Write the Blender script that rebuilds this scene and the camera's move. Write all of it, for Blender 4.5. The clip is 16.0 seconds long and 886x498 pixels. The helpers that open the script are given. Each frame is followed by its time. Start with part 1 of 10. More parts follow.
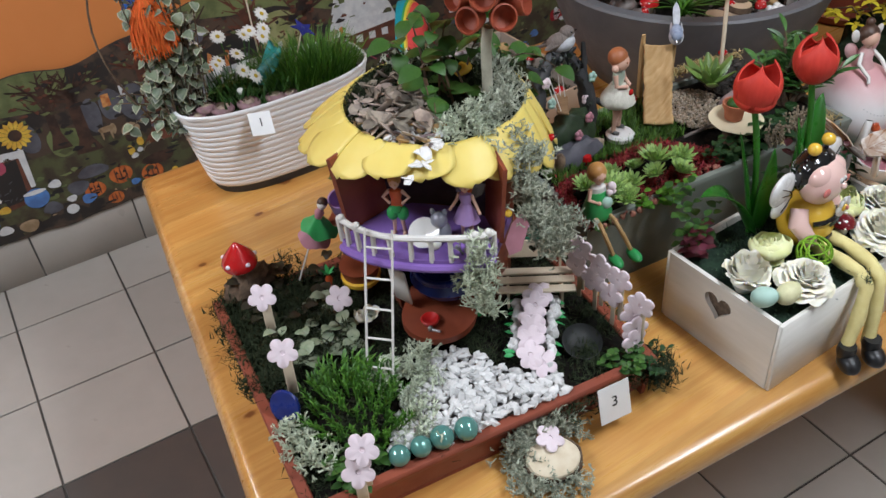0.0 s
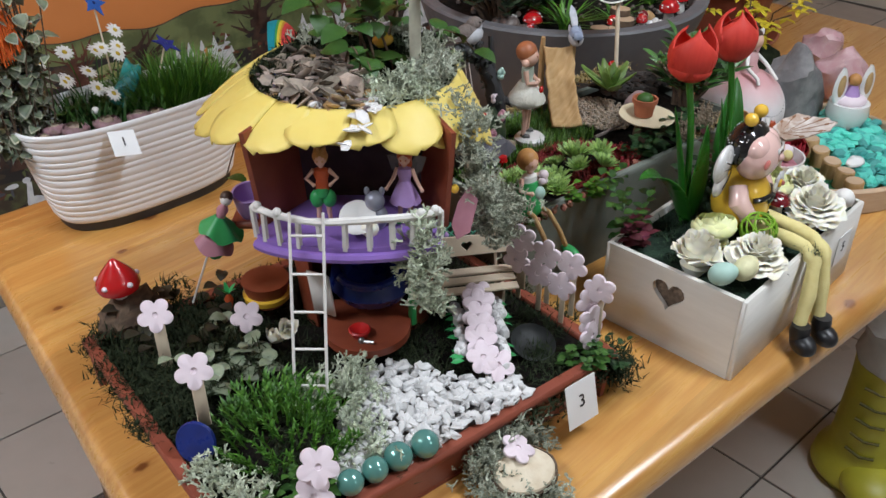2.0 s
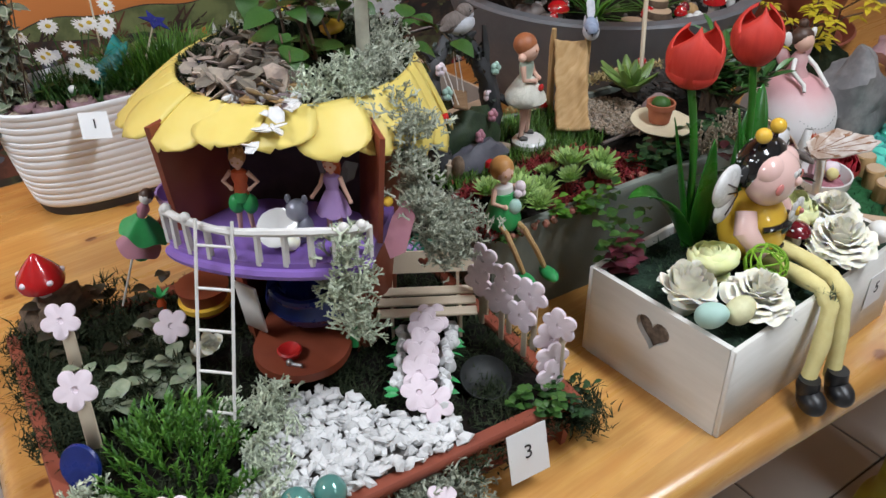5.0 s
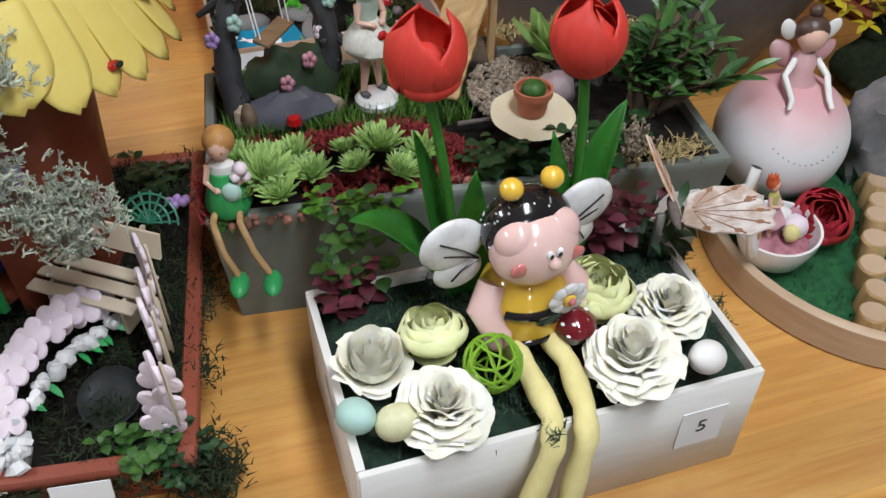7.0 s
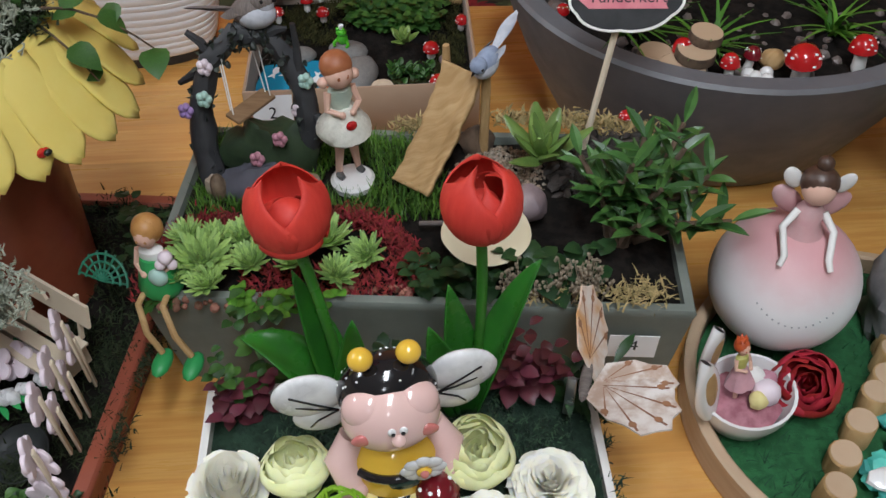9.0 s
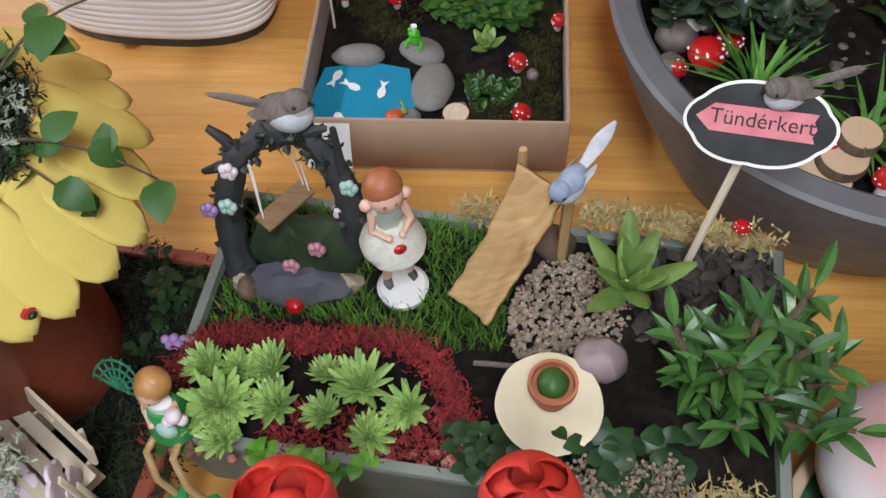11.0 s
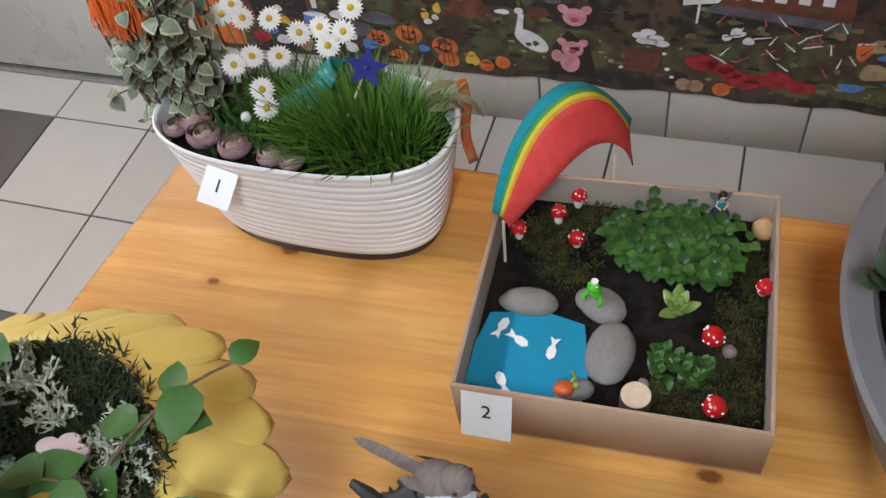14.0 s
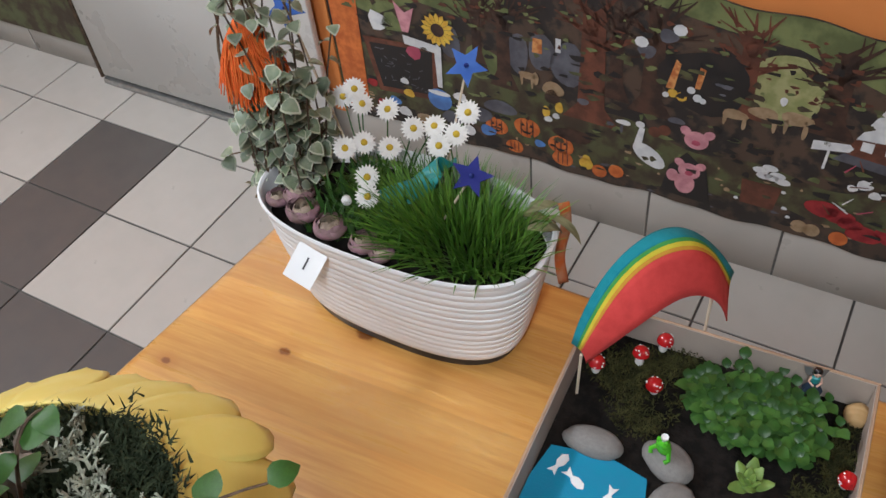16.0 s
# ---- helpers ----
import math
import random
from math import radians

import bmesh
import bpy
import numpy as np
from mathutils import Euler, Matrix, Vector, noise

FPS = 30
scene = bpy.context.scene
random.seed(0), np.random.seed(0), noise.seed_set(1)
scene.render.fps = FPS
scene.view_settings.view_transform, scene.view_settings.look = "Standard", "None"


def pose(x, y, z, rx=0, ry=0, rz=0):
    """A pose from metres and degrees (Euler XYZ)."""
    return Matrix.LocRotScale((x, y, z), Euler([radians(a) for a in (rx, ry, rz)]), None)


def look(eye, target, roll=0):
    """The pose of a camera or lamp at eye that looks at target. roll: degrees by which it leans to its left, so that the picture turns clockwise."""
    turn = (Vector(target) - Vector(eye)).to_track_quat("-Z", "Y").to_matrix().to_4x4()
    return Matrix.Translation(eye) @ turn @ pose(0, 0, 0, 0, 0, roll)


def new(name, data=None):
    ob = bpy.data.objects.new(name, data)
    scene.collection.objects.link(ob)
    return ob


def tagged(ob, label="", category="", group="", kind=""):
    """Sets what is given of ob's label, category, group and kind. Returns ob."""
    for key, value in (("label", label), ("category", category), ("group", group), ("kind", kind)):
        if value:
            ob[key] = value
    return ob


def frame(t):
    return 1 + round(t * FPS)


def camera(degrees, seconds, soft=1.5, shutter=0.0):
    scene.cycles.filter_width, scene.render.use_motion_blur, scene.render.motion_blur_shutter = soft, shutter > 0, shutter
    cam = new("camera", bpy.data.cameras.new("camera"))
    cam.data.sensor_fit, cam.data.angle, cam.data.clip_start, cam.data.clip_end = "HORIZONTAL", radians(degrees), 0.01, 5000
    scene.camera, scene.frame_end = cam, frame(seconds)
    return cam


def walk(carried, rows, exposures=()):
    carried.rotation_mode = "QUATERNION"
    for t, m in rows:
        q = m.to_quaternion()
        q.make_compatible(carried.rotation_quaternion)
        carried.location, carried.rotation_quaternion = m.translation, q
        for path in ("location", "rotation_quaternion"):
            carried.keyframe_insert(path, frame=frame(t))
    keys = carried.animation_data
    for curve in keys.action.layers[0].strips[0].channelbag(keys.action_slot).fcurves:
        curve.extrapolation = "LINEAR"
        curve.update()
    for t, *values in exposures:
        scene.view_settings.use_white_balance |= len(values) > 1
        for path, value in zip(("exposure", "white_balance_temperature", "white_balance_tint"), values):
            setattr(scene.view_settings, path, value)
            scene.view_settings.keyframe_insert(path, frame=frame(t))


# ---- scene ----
cam = camera(53.4, 16.0)
PATH = [
    (0, (0.073, -0.083, 1.852), (0.861, 1.252, 0.588), -5.2),
    (0.5, (0.028, -0.048, 1.78), (1.024, 1.231, 0.608), -1.8),
    (1, (-0.026, 0.031, 1.706), (1.055, 1.278, 0.576), -2.2),
    (1.5, (-0.037, 0.067, 1.652), (1.141, 1.257, 0.558), -1.5),
    (2, (-0.037, 0.064, 1.617), (1.166, 1.244, 0.539), -0.1),
    (2.5, (-0.037, 0.065, 1.583), (1.142, 1.281, 0.519), 0.3),
    (3, (-0.034, 0.077, 1.566), (1.128, 1.314, 0.508), -0.4),
    (3.2, (-0.036, 0.079, 1.561), (1.12, 1.316, 0.498), -0.2),
    (5.3, (0.3, 0.028, 1.584), (1.263, 1.367, 0.452), -0.7),
    (5.5, (0.375, 0.015, 1.594), (1.272, 1.383, 0.443), -0.4),
    (6, (0.549, -0.005, 1.6), (1.331, 1.405, 0.417), -0.5),
    (6.5, (0.753, 0.039, 1.589), (1.408, 1.442, 0.322), 0.4),
    (7, (0.903, 0.038, 1.551), (1.356, 1.429, 0.188), 0.9),
    (7.5, (1.026, -0.003, 1.537), (1.299, 1.423, 0.162), -0.5),
    (8, (1.159, -0.022, 1.565), (1.25, 1.437, 0.199), -1.5),
    (8.5, (1.192, 0.014, 1.613), (1.215, 1.476, 0.248), -3.3),
    (9, (1.191, 0.14, 1.658), (1.25, 1.524, 0.215), -1.1),
    (9.2, (1.178, 0.214, 1.675), (1.252, 1.564, 0.2), -0.5),
    (11.3, (1.242, 0.532, 1.752), (1.053, 1.587, 0.064), -5.9),
    (11.5, (1.249, 0.553, 1.766), (1.043, 1.62, 0.087), -6.0),
    (12, (1.259, 0.614, 1.775), (0.996, 1.694, 0.112), -8.0),
    (12.5, (1.261, 0.669, 1.779), (0.957, 1.743, 0.119), -9.8),
    (13, (1.238, 0.723, 1.774), (0.877, 1.808, 0.132), -10.8),
    (13.5, (1.205, 0.765, 1.776), (0.769, 1.866, 0.164), -10.5),
    (14, (1.161, 0.792, 1.771), (0.678, 1.934, 0.202), -11.6),
    (14.5, (1.165, 0.83, 1.783), (0.636, 1.983, 0.237), -8.1),
    (15, (1.172, 0.844, 1.791), (0.578, 2.005, 0.275), -6.5),
    (15.5, (1.155, 0.854, 1.791), (0.503, 2.026, 0.307), -5.9),
    (16, (1.156, 0.853, 1.794), (0.45, 2.034, 0.343), -7.0),
]
walk(cam, [(t, look(eye, target, roll)) for t, eye, target, roll in PATH],
     [(0, -0.45), (3, -0.47), (5.5, -0.38), (8, -0.44), (8.5, -0.68), (9, -0.66), (11.5, -0.16), (13, -0.14), (15, -0.18), (16, -0.24)])

# ---- world and light ----
world = bpy.data.worlds.new("world")
scene.world = world
world.use_nodes = True
sky = world.node_tree.nodes.new("ShaderNodeTexSky")
sky.sky_type, sky.sun_disc, sky.sun_elevation, sky.sun_rotation = "NISHITA", False, radians(40), radians(120)
world.node_tree.links.new(sky.outputs[0], world.node_tree.nodes["Background"].inputs[0])
world.node_tree.nodes["Background"].inputs[1].default_value = 0.1


def strip_lamp(x, y, z, rz, power):
    data = bpy.data.lights.new("tube_light", "AREA")
    data.shape, data.size, data.size_y, data.energy, data.color = "RECTANGLE", 1.2, 0.28, power, (0.92, 1.0, 1.10)
    ob = new("tube_light", data)
    ob.matrix_world = pose(x, y, z, 0, 0, rz)
    return ob


LAMPS = [(-1.1, 1.30, 70), (1.3, -0.15, 58), (1.2, -2.8, 22), (3.9, 0.8, 7)]
CEILING = 2.95
for lx, ly, lp in LAMPS:
    strip_lamp(lx, ly, CEILING - 0.10, 90, lp)


# ---- materials ----
def tree(name):
    m = bpy.data.materials.new(name)
    m.use_nodes = True
    t = m.node_tree
    return m, t, t.nodes["Principled BSDF"]


def node(t, kind, **inputs):
    n = t.nodes.new(kind)
    for key, value in inputs.items():
        n.inputs[key.replace("_", " ")].default_value = value
    return n


def blend(t, fac, a, b, kind="MIX"):
    n = t.nodes.new("ShaderNodeMix")
    n.data_type, n.blend_type = "RGBA", kind
    for socket, value in ((n.inputs[0], fac), (n.inputs[6], a), (n.inputs[7], b)):
        if isinstance(value, bpy.types.NodeSocket):
            t.links.new(value, socket)
        else:
            socket.default_value = value if isinstance(value, float) else (*value[:3], 1)
    return n.outputs[2]


def ramp(t, source, lo, hi, a=0.0, b=1.0):
    n = t.nodes.new("ShaderNodeMapRange")
    n.interpolation_type = "SMOOTHSTEP"
    for i, v in ((1, lo), (2, hi), (3, a), (4, b)):
        n.inputs[i].default_value = v
    t.links.new(source, n.inputs[0])
    return n.outputs[0]


def coords(t, scale=(1, 1, 1), rot=(0, 0, 0)):
    c = t.nodes.new("ShaderNodeTexCoord")
    m = t.nodes.new("ShaderNodeMapping")
    m.inputs["Scale"].default_value, m.inputs["Rotation"].default_value = scale, rot
    t.links.new(c.outputs["Object"], m.inputs[0])
    return m.outputs[0]


def noise_tex(t, vec, scale, detail=4.0, rough=0.55):
    n = node(t, "ShaderNodeTexNoise", Scale=scale, Detail=detail, Roughness=rough)
    t.links.new(vec, n.inputs["Vector"])
    return n.outputs["Fac"]


def relief(t, bsdf, height, strength, distance=0.002):
    n = node(t, "ShaderNodeBump", Strength=strength, Distance=distance)
    t.links.new(height, n.inputs["Height"])
    t.links.new(n.outputs[0], bsdf.inputs["Normal"])


def mat(name, base, rough=0.55, metal=0.0, second=None, scale=40.0, amount=0.6, bump=0.2, fine=350.0, island=0.0,
        each=0.0, coat=0.0, sss=0.0, stretch=(1, 1, 1), spec=0.5):
    """A surface in two tones, mottled at two scales, with a fine relief; island and each vary it piece by piece."""
    m, t, b = tree(name)
    second = second or tuple(c * 0.72 for c in base)
    v = coords(t, stretch)
    grain = noise_tex(t, v, scale)
    large = noise_tex(t, v, scale * 0.17, 2.0)
    col = blend(t, ramp(t, grain, 0.5 - 0.5 * (1.02 - amount), 0.5 + 0.5 * (1.02 - amount)), base, second)
    col = blend(t, ramp(t, large, 0.3, 0.75, 0.0, 0.45), col, tuple(c * 0.8 for c in second))
    if island or each:
        if island:
            rnd = t.nodes.new("ShaderNodeNewGeometry").outputs["Random Per Island"]
        else:
            rnd = t.nodes.new("ShaderNodeObjectInfo").outputs["Random"]
        k = island or each
        hsv = t.nodes.new("ShaderNodeHueSaturation")
        t.links.new(col, hsv.inputs["Color"])
        t.links.new(ramp(t, rnd, 0.0, 1.0, 1 - k, 1 + k), hsv.inputs["Value"])
        t.links.new(ramp(t, rnd, 0.0, 1.0, 0.5 + 0.03 * k, 0.5 - 0.03 * k), hsv.inputs["Hue"])
        col = hsv.outputs[0]
    t.links.new(col, b.inputs["Base Color"])
    t.links.new(ramp(t, grain, 0.2, 0.8, max(rough - 0.08, 0.02), min(rough + 0.1, 1.0)), b.inputs["Roughness"])
    b.inputs["Metallic"].default_value = metal
    b.inputs["Coat Weight"].default_value = coat
    b.inputs["Specular IOR Level"].default_value = spec
    if sss:
        b.inputs["Subsurface Weight"].default_value = sss
        b.inputs["Subsurface Radius"].default_value = (0.004, 0.003, 0.002)
    if bump:
        relief(t, b, noise_tex(t, v, fine, 3.0), bump, 0.0015)
    return m


def foliage(name, base, second, rough=0.45, scale=60.0, island=0.35, shine=0.35):
    m = mat(name, base, rough, second=second, scale=scale, amount=0.5, bump=0.1, fine=250, island=island, spec=shine)
    b = m.node_tree.nodes["Principled BSDF"]
    b.inputs["Subsurface Weight"].default_value = 0.12
    b.inputs["Subsurface Radius"].default_value = (0.003, 0.005, 0.001)
    return m


def pine(name, base, dark, knots=(), gloss=0.28, boards=0.095, grain=(1.6, 26, 26)):
    """Varnished glued pine boards, grain along x; knots: places on the board."""
    m, t, b = tree(name)
    v = coords(t, grain)
    g1 = noise_tex(t, v, 3.2, 6.0, 0.6)
    g2 = noise_tex(t, coords(t, (grain[0] * 2.5, grain[1] * 4, grain[2] * 4)), 3.0, 3.0)
    col = blend(t, ramp(t, g1, 0.34, 0.72), base, dark)
    col = blend(t, ramp(t, g2, 0.5, 0.75, 0.0, 0.35), col, dark)
    blotch = noise_tex(t, coords(t, (1.0, 2.6, 2.6)), 5.5, 3.0)
    col = blend(t, ramp(t, blotch, 0.42, 0.70, 0.0, 0.55), col, dark)
    sep = t.nodes.new("ShaderNodeSeparateXYZ")
    t.links.new(coords(t), sep.inputs[0])
    div = node(t, "ShaderNodeMath")
    div.operation = "DIVIDE"
    div.inputs[1].default_value = boards
    t.links.new(sep.outputs[1], div.inputs[0])
    low = t.nodes.new("ShaderNodeMath")
    low.operation = "FLOOR"
    t.links.new(div.outputs[0], low.inputs[0])
    wn = t.nodes.new("ShaderNodeTexWhiteNoise")
    wn.noise_dimensions = "1D"
    t.links.new(low.outputs[0], wn.inputs["W"])
    hsv = t.nodes.new("ShaderNodeHueSaturation")
    t.links.new(col, hsv.inputs["Color"])
    t.links.new(ramp(t, wn.outputs["Value"], 0, 1, 0.86, 1.12), hsv.inputs["Value"])
    col = hsv.outputs[0]
    for kx, ky, kr in knots:
        d = t.nodes.new("ShaderNodeVectorMath")
        d.operation = "DISTANCE"
        t.links.new(coords(t, (0.62, 1, 0)), d.inputs[0])
        d.inputs[1].default_value = (kx * 0.62, ky, 0)
        ring = noise_tex(t, coords(t), 90.0, 2.0)
        add = node(t, "ShaderNodeMath")
        add.operation = "MULTIPLY_ADD"
        t.links.new(ring, add.inputs[0])
        add.inputs[1].default_value = kr * 0.7
        t.links.new(d.outputs["Value"], add.inputs[2])
        col = blend(t, ramp(t, add.outputs[0], kr * 0.8, kr * 1.35, 1.0, 0.0), col, (0.09, 0.028, 0.008))
        col = blend(t, ramp(t, add.outputs[0], kr * 1.0, kr * 3.2, 0.4, 0.0), col, (0.36, 0.12, 0.025))
    t.links.new(col, b.inputs["Base Color"])
    t.links.new(ramp(t, g1, 0.2, 0.8, gloss - 0.05, gloss + 0.12), b.inputs["Roughness"])
    b.inputs["Coat Weight"].default_value = 0.7
    b.inputs["Coat Roughness"].default_value = 0.24
    relief(t, b, g2, 0.06, 0.001)
    return m


TABLE_KNOTS = [(0.616, 1.501, 0.013), (1.246, 1.250, 0.012), (0.518, 1.426, 0.008), (0.357, 1.342, 0.007), (1.282, 0.411, 0.011), (0.272, 0.925, 0.009)]
PINE = pine("varnished_pine", (0.63, 0.345, 0.10), (0.50, 0.225, 0.052), TABLE_KNOTS)
TILE = mat("pale_floor_tile", (0.50, 0.46, 0.42), 0.33, second=(0.455, 0.42, 0.38), scale=9, amount=0.4, bump=0.05, each=0.05)
TILE_DARK = mat("dark_floor_tile", (0.115, 0.10, 0.092), 0.35, second=(0.095, 0.085, 0.08), scale=9, amount=0.4, bump=0.05, each=0.08)
GROUT = mat("grey_grout", (0.13, 0.12, 0.11), 0.9)
ORANGE_WALL = mat("orange_wall_paint", (0.78, 0.27, 0.075), 0.75, second=(0.74, 0.25, 0.065), scale=5, amount=0.3, bump=0.15, fine=120)
CREAM_WALL = mat("cream_wall_paint", (0.72, 0.66, 0.56), 0.8, second=(0.69, 0.63, 0.53), scale=5, amount=0.3, fine=120)
CEILING_PAINT = mat("white_ceiling_paint", (0.8, 0.79, 0.76), 0.9, second=(0.77, 0.76, 0.73), scale=4, amount=0.3)
WHITE_PAINT = mat("white_painted_wood", (0.80, 0.78, 0.74), 0.5, second=(0.72, 0.70, 0.65), scale=16, amount=0.35, bump=0.15, fine=160, stretch=(1, 6, 6))
WHITE_PLASTIC = mat("white_ribbed_plastic", (0.87, 0.87, 0.88), 0.42, second=(0.83, 0.83, 0.84), scale=12, amount=0.3, bump=0.05)
BLACK_PLASTIC = mat("dark_grey_plastic", (0.03, 0.03, 0.033), 0.5)
TERRACOTTA = mat("terracotta_plastic", (0.30, 0.075, 0.04), 0.48, second=(0.25, 0.06, 0.035), scale=20, amount=0.4, bump=0.08)
CARDBOARD = mat("brown_cardboard", (0.43, 0.285, 0.19), 0.85, second=(0.40, 0.26, 0.17), scale=24, amount=0.4, bump=0.12, stretch=(1, 8, 1))
CARDBOARD_IN = mat("grey_cardboard_lining", (0.44, 0.37, 0.31), 0.85, second=(0.40, 0.33, 0.28), scale=24, amount=0.4)
PAPER = mat("white_card_paper", (0.85, 0.85, 0.85), 0.8, second=(0.82, 0.82, 0.82), scale=30, amount=0.3, bump=0.03)
INK = mat("black_ink", (0.02, 0.02, 0.022), 0.7, bump=0)
SOIL = mat("dark_soil", (0.016, 0.012, 0.010), 0.97, second=(0.007, 0.006, 0.005), scale=70, amount=0.8, bump=0.9, fine=160, spec=0.15)
MOSS_DARK = mat("dark_moss", (0.034, 0.045, 0.022), 0.95, second=(0.02, 0.028, 0.014), scale=80, amount=0.8, bump=0.8, fine=300, island=0.3, spec=0.15)
MOSS_BROWN = mat("olive_moss", (0.056, 0.056, 0.018), 0.95, second=(0.028, 0.028, 0.010), scale=60, amount=0.8, bump=0.8, fine=260, island=0.3, spec=0.15)
MOSS_DEEP = mat("deep_green_moss", (0.012, 0.035, 0.018), 0.95, second=(0.006, 0.018, 0.010), scale=90, amount=0.8, bump=0.9, fine=300, island=0.3)
LICHEN = mat("pale_green_lichen", (0.60, 0.65, 0.50), 0.9, second=(0.46, 0.51, 0.39), scale=120, amount=0.6, bump=0.4, island=0.25)
LICHEN_GREY = mat("grey_green_lichen", (0.49, 0.52, 0.42), 0.9, second=(0.36, 0.385, 0.30), scale=120, amount=0.6, bump=0.4, island=0.25)
STRAW_MOSS = mat("straw_coloured_moss", (0.42, 0.33, 0.15), 0.9, second=(0.30, 0.22, 0.09), scale=120, amount=0.6, island=0.3)
GREY_POT = mat("grey_matt_pot", (0.150, 0.150, 0.160), 0.5, second=(0.13, 0.13, 0.14), scale=30, amount=0.4, bump=0.12, fine=260)
GREY_BOX = mat("sage_grey_concrete", (0.20, 0.22, 0.19), 0.75, second=(0.16, 0.18, 0.155), scale=18, amount=0.5, bump=0.25, fine=140)
PALE_WOOD = mat("pale_beech_wood", (0.55, 0.40, 0.27), 0.5, second=(0.48, 0.33, 0.21), scale=14, amount=0.5, bump=0.08, stretch=(1, 1, 9))
BALSA = mat("pale_laser_cut_wood", (0.70, 0.60, 0.46), 0.7, second=(0.64, 0.53, 0.39), scale=18, amount=0.4, stretch=(1, 7, 1))
BARK_WOOD = mat("split_light_wood", (0.55, 0.36, 0.17), 0.75, second=(0.42, 0.25, 0.10), scale=22, amount=0.6, bump=0.6, fine=90, stretch=(1, 9, 1))
BARK = mat("brown_bark", (0.14, 0.09, 0.055), 0.9, second=(0.07, 0.045, 0.03), scale=60, amount=0.7, bump=0.7, fine=140)
ROOF_YELLOW = mat("yellow_petal_plastic", (0.80, 0.65, 0.19), 0.5, second=(0.76, 0.59, 0.14), scale=25, amount=0.3, bump=0.05, sss=0.1)
PURPLE = mat("purple_plastic", (0.30, 0.17, 0.55), 0.4, second=(0.27, 0.15, 0.5), bump=0.04)
BLUE = mat("deep_blue_plastic", (0.012, 0.03, 0.20), 0.3, bump=0.04)
PINK_WOOD = mat("pink_white_painted_wood", (0.80, 0.69, 0.74), 0.6, second=(0.76, 0.64, 0.70), scale=60, amount=0.3, bump=0.06)
WHITE_GRAVEL = mat("white_marble_chips", (0.72, 0.71, 0.70), 0.6, second=(0.55, 0.55, 0.55), scale=50, amount=0.4, bump=0.2, island=0.18)
TAN_GRAVEL = mat("tan_grit", (0.36, 0.28, 0.20), 0.9, second=(0.22, 0.165, 0.115), scale=90, amount=0.7, island=0.4)
RED_GRIT = mat("red_dyed_moss", (0.30, 0.022, 0.02), 0.85, second=(0.17, 0.012, 0.012), scale=80, amount=0.7, bump=0.6, island=0.3)
TEAL_GRIT = mat("turquoise_chips", (0.05, 0.42, 0.36), 0.5, second=(0.10, 0.52, 0.44), scale=60, amount=0.5, island=0.4)
PEARL = mat("teal_pearl_glass", (0.09, 0.27, 0.24), 0.12, 0.3, second=(0.14, 0.34, 0.30), scale=40, amount=0.4, bump=0, coat=0.6)
STONE = mat("grey_river_stone", (0.25, 0.235, 0.22), 0.75, second=(0.19, 0.18, 0.17), scale=30, amount=0.6, bump=0.2, fine=400)
STONE_PURPLE = mat("mauve_stone", (0.30, 0.22, 0.22), 0.6, second=(0.20, 0.15, 0.16), scale=34, amount=0.7)
STONE_DARK = mat("dark_pebble", (0.10, 0.08, 0.075), 0.45, second=(0.16, 0.125, 0.11), scale=30, amount=0.5)
WATER_BLUE = mat("blue_felt_water", (0.0, 0.21, 0.37), 0.8, second=(0.0, 0.25, 0.40), scale=60, amount=0.4, bump=0.2)
RED_GLOSS = mat("glossy_red_paint", (0.50, 0.012, 0.015), 0.18, second=(0.44, 0.01, 0.012), scale=40, bump=0, coat=0.5)
RED_PLASTIC = mat("red_plastic", (0.55, 0.02, 0.018), 0.35, bump=0.03)
DARK_RED = mat("dark_red_gloss", (0.16, 0.008, 0.015), 0.15, bump=0, coat=0.6)
WHITE_GLOSS = mat("white_gloss_glaze", (0.82, 0.81, 0.80), 0.16, second=(0.79, 0.78, 0.77), bump=0, coat=0.5)
WHITE_MATT = mat("white_matt_resin", (0.78, 0.76, 0.73), 0.6, second=(0.73, 0.71, 0.68), bump=0.08)
GREEN_GLASS = mat("bright_green_resin", (0.10, 0.55, 0.03), 0.2, bump=0, coat=0.4, sss=0.2)
SKIN = mat("painted_skin_resin", (0.73, 0.46, 0.36), 0.45, second=(0.70, 0.43, 0.33), bump=0)
PINK_GLAZE = mat("pink_glazed_ceramic", (0.76, 0.52, 0.47), 0.14, second=(0.74, 0.47, 0.43), scale=10, bump=0, coat=0.5)
BLACK_GLAZE = mat("black_glaze", (0.012, 0.012, 0.014), 0.1, bump=0, coat=0.5)
YELLOW_GLAZE = mat("yellow_glaze", (0.80, 0.50, 0.06), 0.16, second=(0.76, 0.46, 0.05), bump=0, coat=0.5)
CLOTH_YELLOW = mat("pale_yellow_cloth", (0.74, 0.65, 0.30), 0.9, second=(0.68, 0.58, 0.25), scale=70, bump=0.4, fine=700)
HAIR_AUBURN = mat("auburn_hair_paint", (0.42, 0.15, 0.06), 0.45, second=(0.32, 0.10, 0.04), scale=90, bump=0.2)
HAIR_BROWN = mat("brown_hair_paint", (0.085, 0.045, 0.03), 0.4, second=(0.06, 0.03, 0.02), scale=90, bump=0.2)
HAIR_BLOND = mat("honey_hair_paint", (0.55, 0.28, 0.09), 0.45, second=(0.44, 0.20, 0.06), scale=90, bump=0.2)
GREEN_TOY = mat("toy_green_plastic", (0.035, 0.36, 0.10), 0.4, second=(0.03, 0.3, 0.085), bump=0.05)
